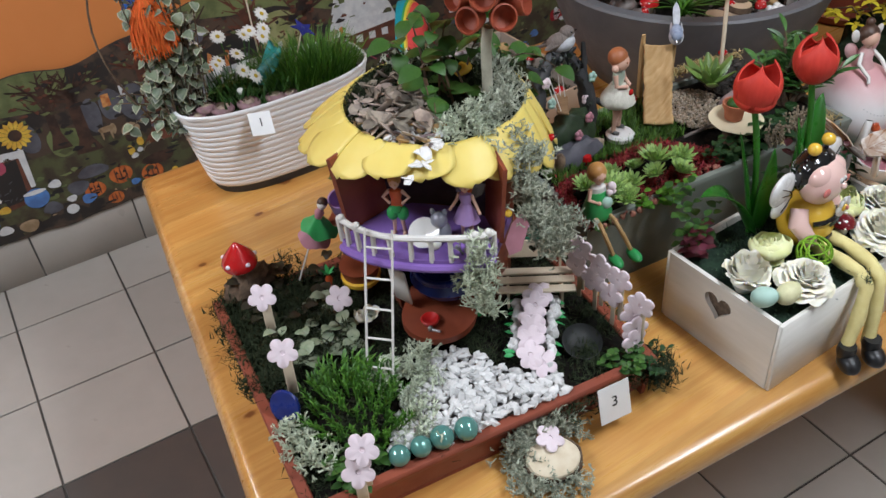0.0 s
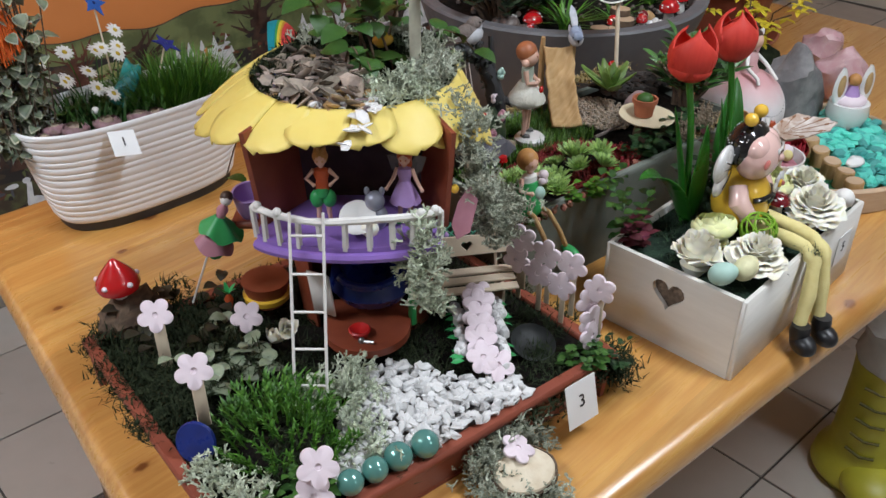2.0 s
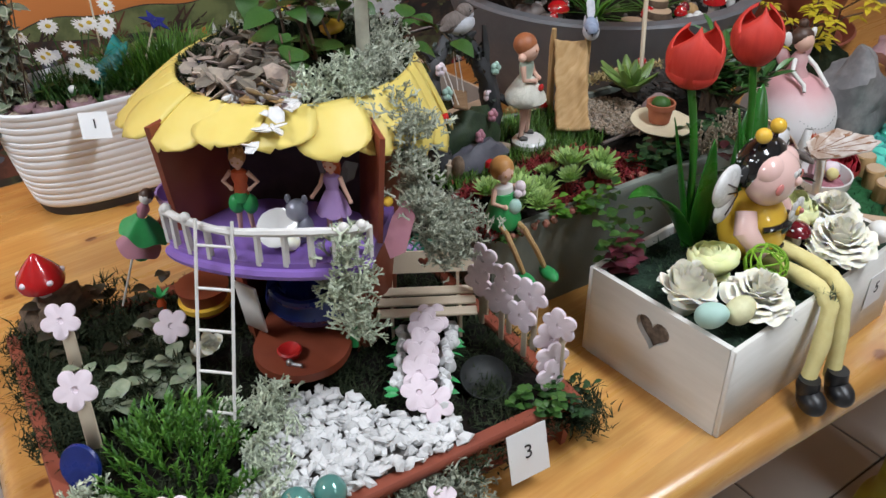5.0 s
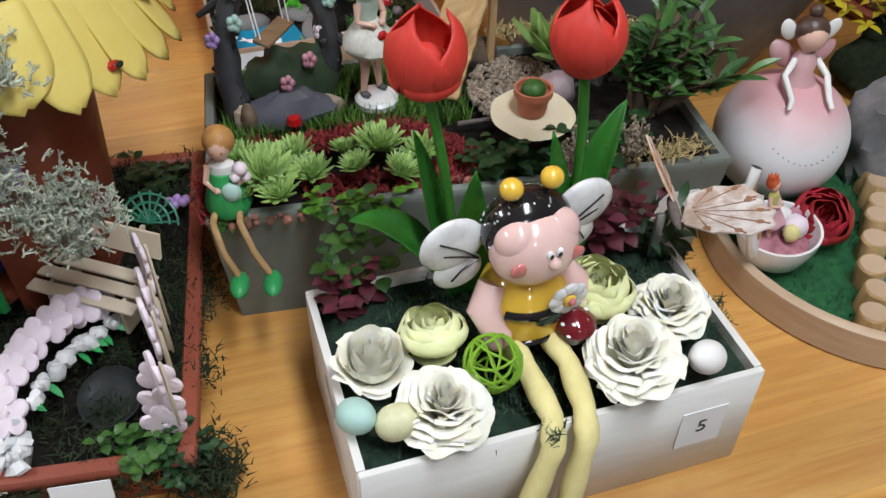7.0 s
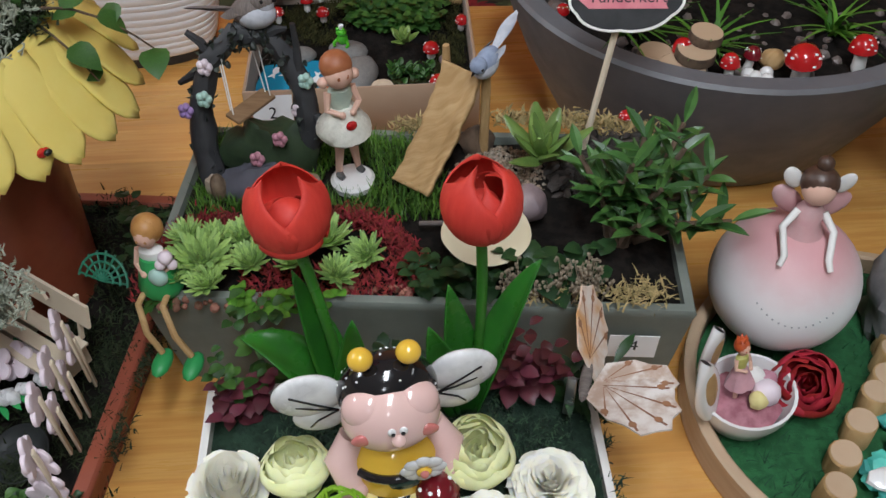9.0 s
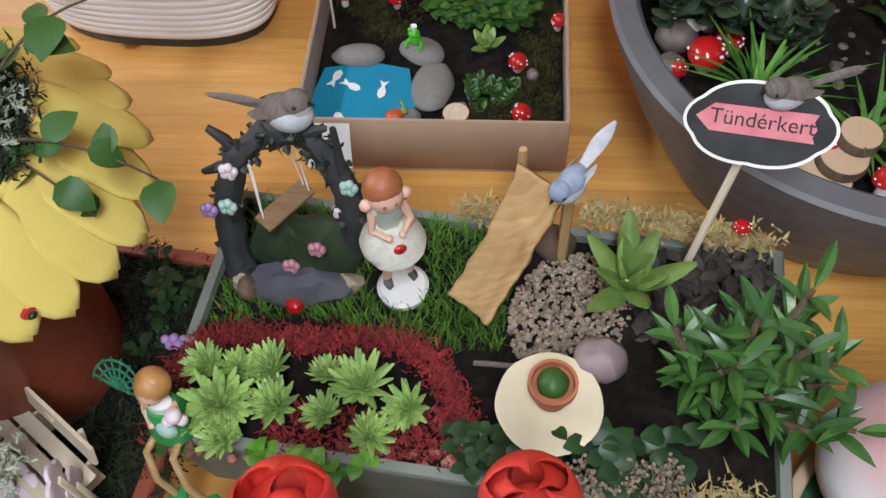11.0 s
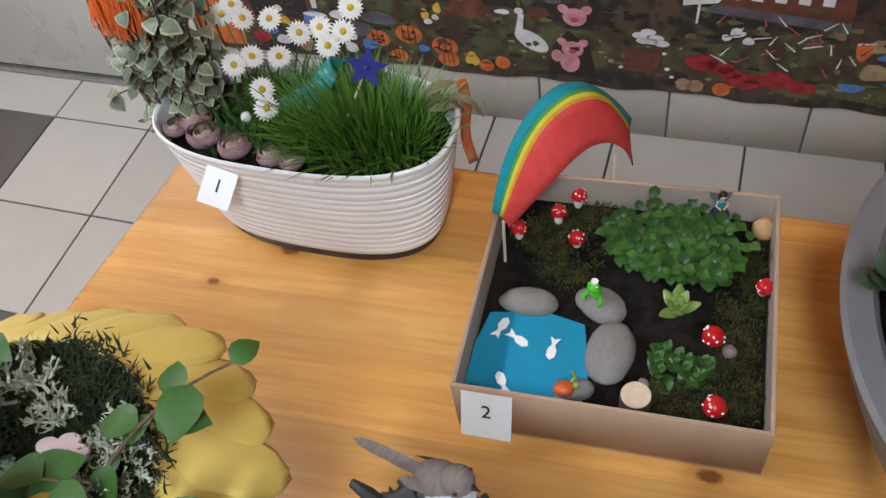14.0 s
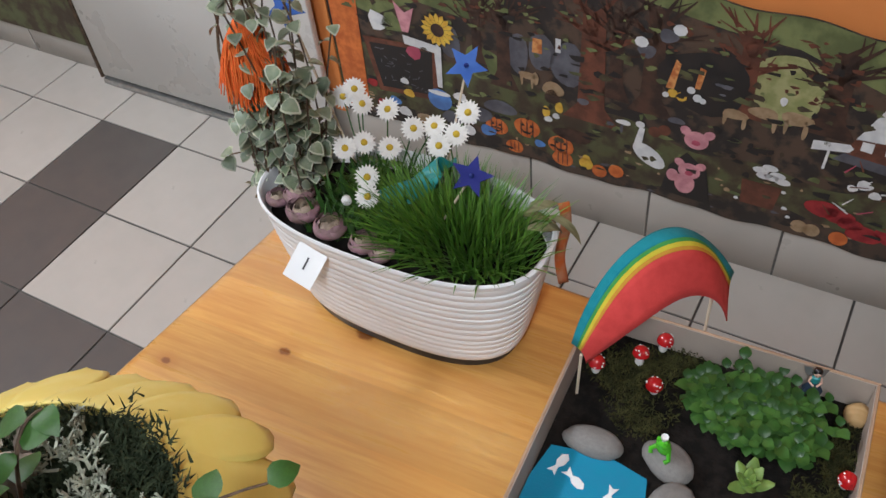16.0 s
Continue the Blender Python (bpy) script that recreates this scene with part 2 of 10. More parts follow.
ORANGE_TOY = mat("toy_orange_plastic", (0.60, 0.10, 0.025), 0.4, bump=0.05)
LILAC_TOY = mat("toy_lilac_plastic", (0.42, 0.27, 0.55), 0.45, second=(0.37, 0.23, 0.5), bump=0.05)
PINK_TOY = mat("dusky_pink_plastic", (0.52, 0.24, 0.30), 0.5, second=(0.46, 0.2, 0.26), bump=0.05)
MINT = mat("mint_paint", (0.42, 0.62, 0.55), 0.5, second=(0.38, 0.57, 0.5), bump=0.1)
GREY_FEATHER = mat("grey_brown_feather", (0.20, 0.165, 0.15), 0.85, second=(0.13, 0.105, 0.095), scale=110, amount=0.6, bump=0.4, stretch=(1, 5, 1))
WHITE_FEATHER = mat("pale_grey_feather", (0.55, 0.56, 0.60), 0.85, second=(0.42, 0.43, 0.47), scale=110, amount=0.6, bump=0.4)
BLUE_FEATHER = mat("blue_grey_feather", (0.30, 0.35, 0.46), 0.85, second=(0.22, 0.26, 0.36), scale=110, amount=0.6, bump=0.4)
LEAF_MID = foliage("mid_green_leaf", (0.045, 0.12, 0.022), (0.025, 0.075, 0.014))
LEAF_BRIGHT = foliage("bright_green_leaf", (0.10, 0.27, 0.03), (0.06, 0.17, 0.018))
LEAF_DARK = foliage("dark_green_leaf", (0.018, 0.055, 0.016), (0.010, 0.032, 0.010))
LEAF_GLOSS = foliage("glossy_jade_leaf", (0.042, 0.070, 0.036), (0.028, 0.046, 0.026), rough=0.30, shine=0.45)
LEAF_TULIP = foliage("tulip_leaf", (0.025, 0.16, 0.018), (0.015, 0.10, 0.012), rough=0.3, scale=25)
LEAF_SUCC = foliage("lime_succulent_leaf", (0.22, 0.33, 0.085), (0.13, 0.22, 0.05), rough=0.35)
LEAF_ROSETTE = mat("pale_green_rosette", (0.36, 0.52, 0.17), 0.42, second=(0.22, 0.37, 0.085), scale=60, amount=0.5, bump=0.1, each=0.28, sss=0.1)
LEAF_VARIEG = foliage("grey_green_ivy_leaf", (0.10, 0.145, 0.085), (0.22, 0.25, 0.175), scale=90)
LEAF_CREAM = foliage("cream_leaf_edge", (0.46, 0.46, 0.36), (0.36, 0.38, 0.28))
LEAF_RED = foliage("burgundy_leaf", (0.12, 0.025, 0.035), (0.07, 0.015, 0.02))
GRASS = foliage("fresh_grass", (0.10, 0.235, 0.032), (0.065, 0.155, 0.02), scale=30)
GRASS_DARK = foliage("turf_grass", (0.112, 0.24, 0.035), (0.064, 0.144, 0.022), scale=30)
ROSE_CREAM = mat("cream_silk_petal", (0.90, 0.88, 0.79), 0.7, second=(0.87, 0.84, 0.71), scale=40, amount=0.4, bump=0.1, island=0.05, sss=0.15)
ROSE_LIME = mat("lime_cream_silk_petal", (0.84, 0.85, 0.52), 0.7, second=(0.77, 0.80, 0.40), scale=40, amount=0.4, bump=0.1, island=0.06, sss=0.15)
TULIP_RED = mat("red_silk_petal", (0.66, 0.050, 0.030), 0.6, second=(0.56, 0.032, 0.022), scale=30, amount=0.4, bump=0.12, sss=0.15, stretch=(5, 5, 1))
DAISY_WHITE = mat("white_daisy_petal", (0.82, 0.81, 0.78), 0.7, second=(0.76, 0.74, 0.70), bump=0.05, island=0.06)
DAISY_EYE = mat("yellow_daisy_eye", (0.62, 0.42, 0.03), 0.8, bump=0.5)
WOOL_ORANGE = mat("orange_wool", (0.86, 0.19, 0.035), 0.9, second=(0.74, 0.14, 0.025), scale=200, bump=0.3, island=0.15)
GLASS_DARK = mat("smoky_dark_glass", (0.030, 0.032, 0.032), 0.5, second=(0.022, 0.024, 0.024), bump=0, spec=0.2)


# ---- shapes ----
I4 = Matrix.Identity(4)


class Shape:
    """Verts and faces of one mesh; every face keeps the material slot that was current."""

    def __init__(self):
        self.v, self.f, self.mi, self.slot = [], [], [], 0

    def use(self, slot):
        self.slot = slot
        return self

    def put(self, verts, faces, m=I4):
        k = len(self.v)
        self.v += [tuple(p) for p in verts] if m is I4 else [tuple(m @ Vector(p)) for p in verts]
        self.f += [tuple(k + i for i in face) for face in faces]
        self.mi += [self.slot] * len(faces)
        return self

    def grid(self, fn, nu, nv, m=I4, closed=False):
        """fn(u, v) with u, v in 0..1; closed joins the u ends."""
        n = nu if closed else nu + 1
        verts = [fn(i / nu, j / nv) for j in range(nv + 1) for i in range(n)]
        faces = []
        for j in range(nv):
            for i in range(nu):
                a, b = i, (i + 1) % n
                faces.append((j * n + a, j * n + b, (j + 1) * n + b, (j + 1) * n + a))
        return self.put(verts, faces, m)

    def lathe(self, profile, n=24, m=I4, squash=None):
        """profile: (radius, z) from bottom to top, turned about z."""
        verts, faces = [], []
        for r, z in profile:
            for i in range(n):
                a = 2 * math.pi * i / n
                x, y = r * math.cos(a), r * math.sin(a)
                verts.append(squash(x, y, z) if squash else (x, y, z))
        for j in range(len(profile) - 1):
            for i in range(n):
                k = (i + 1) % n
                faces.append((j * n + i, j * n + k, (j + 1) * n + k, (j + 1) * n + i))
        if profile[0][0] > 1e-5:
            faces.append(tuple(reversed(range(n))))
        if profile[-1][0] > 1e-5:
            faces.append(tuple((len(profile) - 1) * n + i for i in range(n)))
        return self.put(verts, faces, m)

    def ball(self, r, m=I4, n=14, rings=9, scale=(1, 1, 1)):
        prof = [(max(r * math.sin(math.pi * j / rings), 1e-6), -r * math.cos(math.pi * j / rings)) for j in range(rings + 1)]
        return self.lathe(prof, n, m @ Matrix.Diagonal((*scale, 1)))

    def tube(self, points, radii, n=8, m=I4, caps=True):
        pts = [Vector(p) for p in points]
        radii = radii if isinstance(radii, (list, tuple)) else [radii] * len(pts)
        verts, faces = [], []
        side = None
        for i, p in enumerate(pts):
            d = (pts[min(i + 1, len(pts) - 1)] - pts[max(i - 1, 0)])
            d = d.normalized() if d.length > 1e-9 else Vector((0, 0, 1))
            if side is None:
                side = d.orthogonal().normalized()
            side = (side - d * side.dot(d)).normalized()
            up = d.cross(side)
            for k in range(n):
                a = 2 * math.pi * k / n
                verts.append(p + (side * math.cos(a) + up * math.sin(a)) * radii[i])
        for i in range(len(pts) - 1):
            for k in range(n):
                q = (k + 1) % n
                faces.append((i * n + k, i * n + q, (i + 1) * n + q, (i + 1) * n + k))
        if caps:
            faces += [tuple(reversed(range(n))), tuple((len(pts) - 1) * n + k for k in range(n))]
        return self.put(verts, faces, m)

    def slab(self, outline, z0, z1, m=I4):
        """A plate over an outline of (x, y), counter-clockwise."""
        n = len(outline)
        verts = [(x, y, z0) for x, y in outline] + [(x, y, z1) for x, y in outline]
        faces = [tuple(reversed(range(n))), tuple(range(n, 2 * n))]
        faces += [(i, (i + 1) % n, n + (i + 1) % n, n + i) for i in range(n)]
        return self.put(verts, faces, m)

    def block(self, x0, y0, z0, x1, y1, z1, m=I4, bevel=0.0):
        c = min(bevel, 0.49 * (x1 - x0), 0.49 * (y1 - y0))
        if not c:
            return self.slab([(x0, y0), (x1, y0), (x1, y1), (x0, y1)], z0, z1, m)
        ring = lambda d: [(x0 + c + d, y0 + d), (x1 - c - d, y0 + d), (x1 - d, y0 + c + d), (x1 - d, y1 - c - d), (x1 - c - d, y1 - d), (x0 + c + d, y1 - d), (x0 + d, y1 - c - d), (x0 + d, y0 + c + d)]
        e = min(c, 0.4 * (z1 - z0))
        levels = [(ring(e * 0.7), z0), (ring(0), z0 + e), (ring(0), z1 - e), (ring(e * 0.7), z1)]
        verts = [(x, y, z) for pts, z in levels for x, y in pts]
        faces = [tuple(reversed(range(8))), tuple(range(24, 32))]
        for j in range(3):
            faces += [(j * 8 + i, j * 8 + (i + 1) % 8, (j + 1) * 8 + (i + 1) % 8, (j + 1) * 8 + i) for i in range(8)]
        return self.put(verts, faces, m)

    def leaf(self, m, length, width, bend=0.3, cup=0.15, steps=5, tip=1.0, thick=0.0):
        """A pointed leaf that grows along y from the origin, bending down."""
        verts, faces = [], []
        for i in range(steps + 1):
            u = i / steps
            w = width * 0.5 * (math.sin(math.pi * min(u ** tip, 1.0)) ** 0.8 if 0 < u < 1 else 0.04)
            y, z = length * u * math.cos(bend * u), -length * u * math.sin(bend * u)
            verts += [(-w, y, z + cup * w), (0, y, z - thick), (w, y, z + cup * w)]
        for i in range(steps):
            a = 3 * i
            faces += [(a, a + 1, a + 4, a + 3), (a + 1, a + 2, a + 5, a + 4)]
        return self.put(verts, faces, m)

    def pad(self, m, length, width, thick, steps=4, bulge=0.8):
        """A fleshy leaf along y."""
        n = 6
        verts, faces = [], []
        for i in range(steps + 1):
            u = i / steps
            k = math.sin(math.pi * (0.06 + 0.9 * u ** bulge)) ** 0.7
            for j in range(n):
                a = 2 * math.pi * j / n
                verts.append((0.5 * width * k * math.cos(a), length * u, 0.5 * thick * k * math.sin(a) + 0.12 * length * u * u))
        for i in range(steps):
            for j in range(n):
                q = (j + 1) % n
                faces.append((i * n + j, i * n + q, (i + 1) * n + q, (i + 1) * n + j))
        faces += [tuple(reversed(range(n))), tuple(steps * n + j for j in range(n))]
        return self.put(verts, faces, m)

    def blade(self, base, tip_, width, n=4, sag=0.0):
        """A grass blade, a bent strip from base to tip."""
        b, e = Vector(base), Vector(tip_)
        d = e - b
        side = Vector((-d.y, d.x, 0.001))
        if side.length < 0.003:
            side = Vector((random.uniform(-1, 1), random.uniform(-1, 1), 0))
        side = side.normalized() * width * 0.5
        verts, faces = [], []
        for i in range(n + 1):
            u = i / n
            p = Vector((b.x + d.x * u ** 1.7, b.y + d.y * u ** 1.7, b.z + d.z * u - sag * u * u))
            w = side * (1 - u ** 2.2) + side * 0.06
            verts += [p - w, p + w]
        faces = [(2 * i, 2 * i + 1, 2 * i + 3, 2 * i + 2) for i in range(n)]
        return self.put(verts, faces)

    def stone(self, m, r, rough=0.25, n=7, rings=5):
        k = len(self.v)
        self.ball(r, m, n, rings)
        o = Vector((random.uniform(-50, 50), random.uniform(-50, 50), random.uniform(-50, 50)))
        c = m.translation
        for i in range(k, len(self.v)):
            d = Vector(self.v[i]) - c
            f = 1 + rough * noise.noise(d.normalized() * 1.6 + o)
            self.v[i] = tuple(c + d * f)
        return self

    def jitter(self, amount, scale):
        for i, p in enumerate(self.v):
            self.v[i] = tuple(Vector(p) + noise.noise_vector(Vector(p) * scale) * amount)
        return self

    def mesh(self, name, smooth=True):
        me = bpy.data.meshes.new(name)
        me.from_pydata(self.v, [], self.f)
        me.polygons.foreach_set("material_index", self.mi)
        if smooth:
            me.polygons.foreach_set("use_smooth", [True] * len(self.f))
            me.update()
            me.set_sharp_from_angle(angle=radians(38))
        me.update()
        return me


def part(name, shape, material, parent=None, label="", m=I4, smooth=True):
    """Links a shape as one mesh object, under a thing or a part."""
    me = shape.mesh(name, smooth) if isinstance(shape, Shape) else shape
    if material is not None and not me.materials:
        for s in material if isinstance(material, (list, tuple)) else [material]:
            me.materials.append(s)
    ob = new(name, me)
    ob.parent, ob.matrix_basis = parent, m
    return tagged(ob, label)


def thing(name, label, category, m=I4, group="", kind=""):
    ob = new(name)
    ob.empty_display_size, ob.matrix_basis = 0.02, m
    return tagged(ob, label, category, group, kind)


def solo(name, shape, material, label, category, m=I4, group="", kind="", smooth=True):
    return tagged(part(name, shape, material, None, label, m, smooth), label, category, group, kind)


def at(x, y, z=0.0, rz=0.0, rx=0.0, ry=0.0, s=1.0):
    return Matrix.Translation((x, y, z)) @ Euler((radians(rx), radians(ry), radians(rz))).to_matrix().to_4x4() @ Matrix.Scale(s, 4)


def aim(p, d, spin=0.0):
    """A frame at p whose y axis points along d and whose z is as upright as can be."""
    d = Vector(d).normalized()
    return Matrix.Translation(p) @ d.to_track_quat("Y", "Z").to_matrix().to_4x4() @ pose(0, 0, 0, 0, spin, 0)


def uni(a, b):
    return random.uniform(a, b)


def glyphs(text, size, parent, material, m, name="lettering", label=""):
    c = bpy.data.curves.new(name, "FONT")
    c.body, c.size, c.extrude, c.align_x, c.align_y = text, size, 0.0002, "CENTER", "CENTER"
    tmp = bpy.data.objects.new(name, c)
    scene.collection.objects.link(tmp)
    bpy.context.view_layer.update()
    me = bpy.data.meshes.new_from_object(tmp.evaluated_get(bpy.context.evaluated_depsgraph_get()))
    bpy.data.objects.remove(tmp)
    me.materials.clear()
    me.materials.append(material)
    ob = new(name, me)
    ob.parent, ob.matrix_basis = parent, m
    return tagged(ob, label)


# ---- the room ----
FLOOR_TURN, PITCH = -3.2, 0.344
FLOOR_M = pose(-0.735, 2.415, 0, 0, 0, FLOOR_TURN)
WALL_M = pose(0, 2.612, 0, 0, 0, -3.0)

g = Shape().block(-4, -5.5, -0.12, 5.5, 3.3, -0.006)
floor = solo("floor", g, GROUT, "tiled floor of pale beige squares with some dark brown ones", "floor", kind="structure")
g = Shape().block(-4.2, 0, -0.1, 5.7, 0.15, 3.0)
solo("wall_north", g, ORANGE_WALL, "orange painted wall behind the display table", "wall", WALL_M, kind="structure")
for wname, dims in (("wall_south", (-4, -5.7, -0.1, 5.5, -5.5, 3.0)), ("wall_west", (-4.2, -5.7, -0.1, -4, 3.2, 3.0)), ("wall_east", (5.5, -5.7, -0.1, 5.7, 3.2, 3.0))):
    solo(wname, Shape().block(*dims), CREAM_WALL, "plain cream painted wall closing the room", "wall", kind="structure")
solo("ceiling", Shape().block(-4.2, -5.7, CEILING, 5.7, 3.2, CEILING + 0.15), CEILING_PAINT, "plain white painted ceiling with light fittings", "ceiling", kind="structure")

# skirting of tiles along the orange wall
skirt = Shape()
for i in range(-12, 15):
    skirt.block(i * PITCH + 0.0025, -0.011, 0.0, (i + 1) * PITCH - 0.0025, -0.0005, 0.205, bevel=0.002)
solo("skirting_bed", Shape().block(-4.0, -0.0095, 0.0, 5.0, -0.0005, 0.2045), GROUT, "grey grout bed behind the skirting tiles", "skirting", WALL_M @ at(0.1, 0, 0), kind="structure")
solo("baseboard", skirt, TILE, "pale beige tile skirting along the wall", "skirting", WALL_M @ at(0.1, 0, 0), kind="structure")

# ceiling light fittings
lamp_glow, lt, lb = tree("lamp_diffuser")
lb.inputs["Base Color"].default_value = (0.9, 0.9, 0.88, 1)
lb.inputs["Emission Color"].default_value = (1, 0.95, 0.86, 1)
lb.inputs["Emission Strength"].default_value = 2.0
for lx, ly, lp in LAMPS:
    lamp = thing("ceiling_light", "long white ceiling light with glowing diffuser", "lamp", at(lx, ly, CEILING, 90), "ceiling lights")
    part("housing", Shape().block(-0.63, -0.16, -0.045, 0.63, 0.16, 0.0, bevel=0.01), WHITE_PAINT, lamp)
    part("diffuser", Shape().block(-0.61, -0.145, -0.07, 0.61, 0.145, -0.047, bevel=0.012), lamp_glow, lamp, "glowing white diffuser")

WHITEBOARD = mat("white_laminate", (0.88, 0.87, 0.85), 0.3, second=(0.85, 0.84, 0.82), scale=6, amount=0.3, bump=0.03)
# white display panel leaning on the wall
panel = thing("display_panel", "tall white board with a metal foot rail against the wall", "display board", WALL_M @ at(0, -0.05, 0))
part("board", Shape().block(-1.21, -0.012, 0.035, -0.20, 0.012, 1.9, bevel=0.002), WHITEBOARD, panel)
part("foot_rail", Shape().block(-1.215, -0.02, 0.0, -0.195, 0.02, 0.022, bevel=0.004), mat("brushed_aluminium", (0.6, 0.6, 0.6), 0.35, 0.9), panel, "brushed metal foot rail")
part("side_rail", Shape().block(-1.228, -0.016, 0.022, -1.216, 0.016, 1.9, bevel=0.003), BARK, panel, "dark edge strip")

# ---- the table ----
table = thing("table", "large varnished pine display table with a rounded edge", "table")
CORNERS = [(0.160, 0.497), (2.75, 0.245), (2.75, 1.585), (0.362, 1.735)]


def inset(points, d):
    c = Vector((sum(p[0] for p in points) / 4, sum(p[1] for p in points) / 4))
    out = []
    n = len(points)
    for i in range(n):
        a, b, e = (Vector(points[(i + k) % n]) for k in (-1, 0, 1))
        n1, n2 = (b - a).orthogonal().normalized(), (e - b).orthogonal().normalized()
        n1 = n1 if n1.dot(c - b) > 0 else -n1
        n2 = n2 if n2.dot(c - b) > 0 else -n2
        out.append(tuple(b + (n1 + n2) * d / (1 + n1.dot(n2))))
    return out


top = Shape()
R = 0.028
rings = []
for k in range(9):
    a = math.pi * k / 8 - math.pi / 2
    rings.append([(x, y, 0.719 + 0.031 * math.sin(a)) for x, y in inset(CORNERS, R * (1 - math.cos(a)) - 0.006)])
verts = [p for r in rings for p in r]
faces = [(3, 2, 1, 0), (32, 33, 34, 35)]
for j in range(8):
    faces += [(4 * j + i, 4 * j + (i + 1) % 4, 4 * j + 4 + (i + 1) % 4, 4 * j + 4 + i) for i in range(4)]
top.put(verts, faces)
part("tabletop", top, PINE, table)
for dx, dy in inset(CORNERS, 0.12):
    part("leg", Shape().block(-0.035, -0.035, 0, 0.035, 0.035, 0.688, bevel=0.006), PINE, table, m=at(dx, dy))
ap = inset(CORNERS, 0.085)
for i in range(4):
    a, b = Vector(ap[i]), Vector(ap[(i + 1) % 4])
    part("apron", Shape().block(0.09, -0.011, 0.61, (b - a).length - 0.09, 0.011, 0.688, bevel=0.002), PINE, table, m=at(a.x, a.y, 0, math.degrees(math.atan2(b.y - a.y, b.x - a.x))))


# ---- common pieces ----
def card(parent_name, digit, m, label, w=0.058, h=0.072):
    """A white number card, upright in x-z, facing -y."""
    ob = thing("number_card", label, "number card", m, "number cards")
    part("sheet", Shape().block(-w / 2, -0.0004, -h / 2, w / 2, 0.0004, h / 2), PAPER, ob)
    glyphs(digit, 0.026, ob, INK, pose(0, -0.0009, 0.002, 90, 0, 0), "numeral")
    return ob


def soil_sheet(x0, y0, x1, y1, z, rough=0.008, seed=0, step=0.012):
    """A lumpy bed of earth over a rectangle."""
    nu, nv = int((x1 - x0) / step), int((y1 - y0) / step)

    def fn(u, v):
        x, y = x0 + (x1 - x0) * u, y0 + (y1 - y0) * v
        edge = min(u, 1 - u, v, 1 - v)
        return (x, y, z + rough * (noise.noise(Vector((x * 18, y * 18, seed))) + 0.5 * noise.noise(Vector((x * 60, y * 60, seed)))) * (1 if edge > 0 else 0))

    return Shape().grid(fn, nu, nv)


def moss_tufts(shape, places, size, count, spread, strand=0.5, width=0.0016):
    """Soft clumps of short crooked strands round each place."""
    for p in places:
        for _ in range(count):
            d = Vector((random.gauss(0, 1), random.gauss(0, 1), abs(random.gauss(0, 0.8)))).normalized()
            b = Vector(p) + Vector((random.gauss(0, spread), random.gauss(0, spread), uni(-0.2, 0.3) * spread))
            e = b + d * size * uni(0.4, 1.1)
            shape.blade(b, e, width * uni(0.7, 1.5), 2)
    return shape


def branching(shape, p, d, size, depth, r):
    """Antler-like lichen twigs."""
    e = p + d * size
    shape.tube([p, e], [r, r * 0.75], 3, caps=False)
    if depth:
        for _ in range(2 if depth < 3 else 3):
            branching(shape, e, (d + Vector((uni(-1, 1), uni(-1, 1), uni(-0.7, 1))) * 0.8).normalized(), size * uni(0.6, 0.85), depth - 1, r * 0.75)


def lichen(label, places, size, material=None, count=10, depth=3, spread=0.014, r=0.0025):
    g = Shape()
    size, count, r = size * 0.62, int(count * 2.5), r * 0.78
    for p in places:
        for _ in range(count):
            b = Vector(p) + Vector((random.gauss(0, spread), random.gauss(0, spread), random.gauss(0, spread * 0.5)))
            branching(g, b, Vector((uni(-1, 1), uni(-1, 1), uni(-0.3, 1))).normalized(), size * uni(0.7, 1.2), depth, r)
    return solo("reindeer_lichen", g, material or LICHEN, label, "lichen", kind="stuff", smooth=False)


# ---- first planter: white ribbed oval trough with grass, daisies and ivy ----
P1 = at(0.661, 1.582, 0.75, -3.0)
HL, HW = 0.218, 0.106


def oval(x, y, z):
    """Turns a circle into a long oval with full sides."""
    r = math.hypot(x, y)
    a = math.atan2(y, x)
    p = 2.7
    k = (abs(math.cos(a)) ** p + abs(math.sin(a)) ** p) ** (-1 / p)
    return (r * k * math.cos(a) * HL, r * k * math.sin(a) * HW, z)


planter = thing("oval_planter", "white ribbed oval plastic planter on a dark base", "planter", P1)
prof = [(0.80, 0.018)]
z = 0.020
for i in range(13):
    tall = (0.016, 0.012, 0.0145, 0.0115, 0.0155, 0.0135)[i % 6]
    d = 0.007 + 0.004 * ((i * 7) % 5) / 4
    for k, (grow, up) in enumerate(((-d, 0.0), (0.002, 0.22), (0.004, 0.5), (0.002, 0.82), (-d, 0.97))):
        prof.append((0.80 + 0.20 * ((z + up * tall) / 0.2) ** 0.8 + grow, z + up * tall))
    z += tall
prof += [(1.0, 0.200), (1.018, 0.204), (1.018, 0.210), (1.0, 0.213), (0.985, 0.210), (0.965, 0.17), (0.0001, 0.165)]
part("trough", Shape().lathe(prof, 72, squash=oval), WHITE_PLASTIC, planter)
part("base", Shape().lathe([(0.0001, 0.0), (0.785, 0.0), (0.80, 0.004), (0.805, 0.018), (0.0001, 0.0182)], 60, squash=oval), BLACK_PLASTIC, planter, "dark grey plastic base")
part("soil", Shape().lathe([(0.955, 0.172), (0.5, 0.182), (0.0001, 0.186)], 40, squash=oval), SOIL, planter, "dark potting soil")
card("planter", "1", at(0.578, 1.456, 0.936, -8, -52, 10), "small white paper card with the numeral 1", 0.047, 0.051)

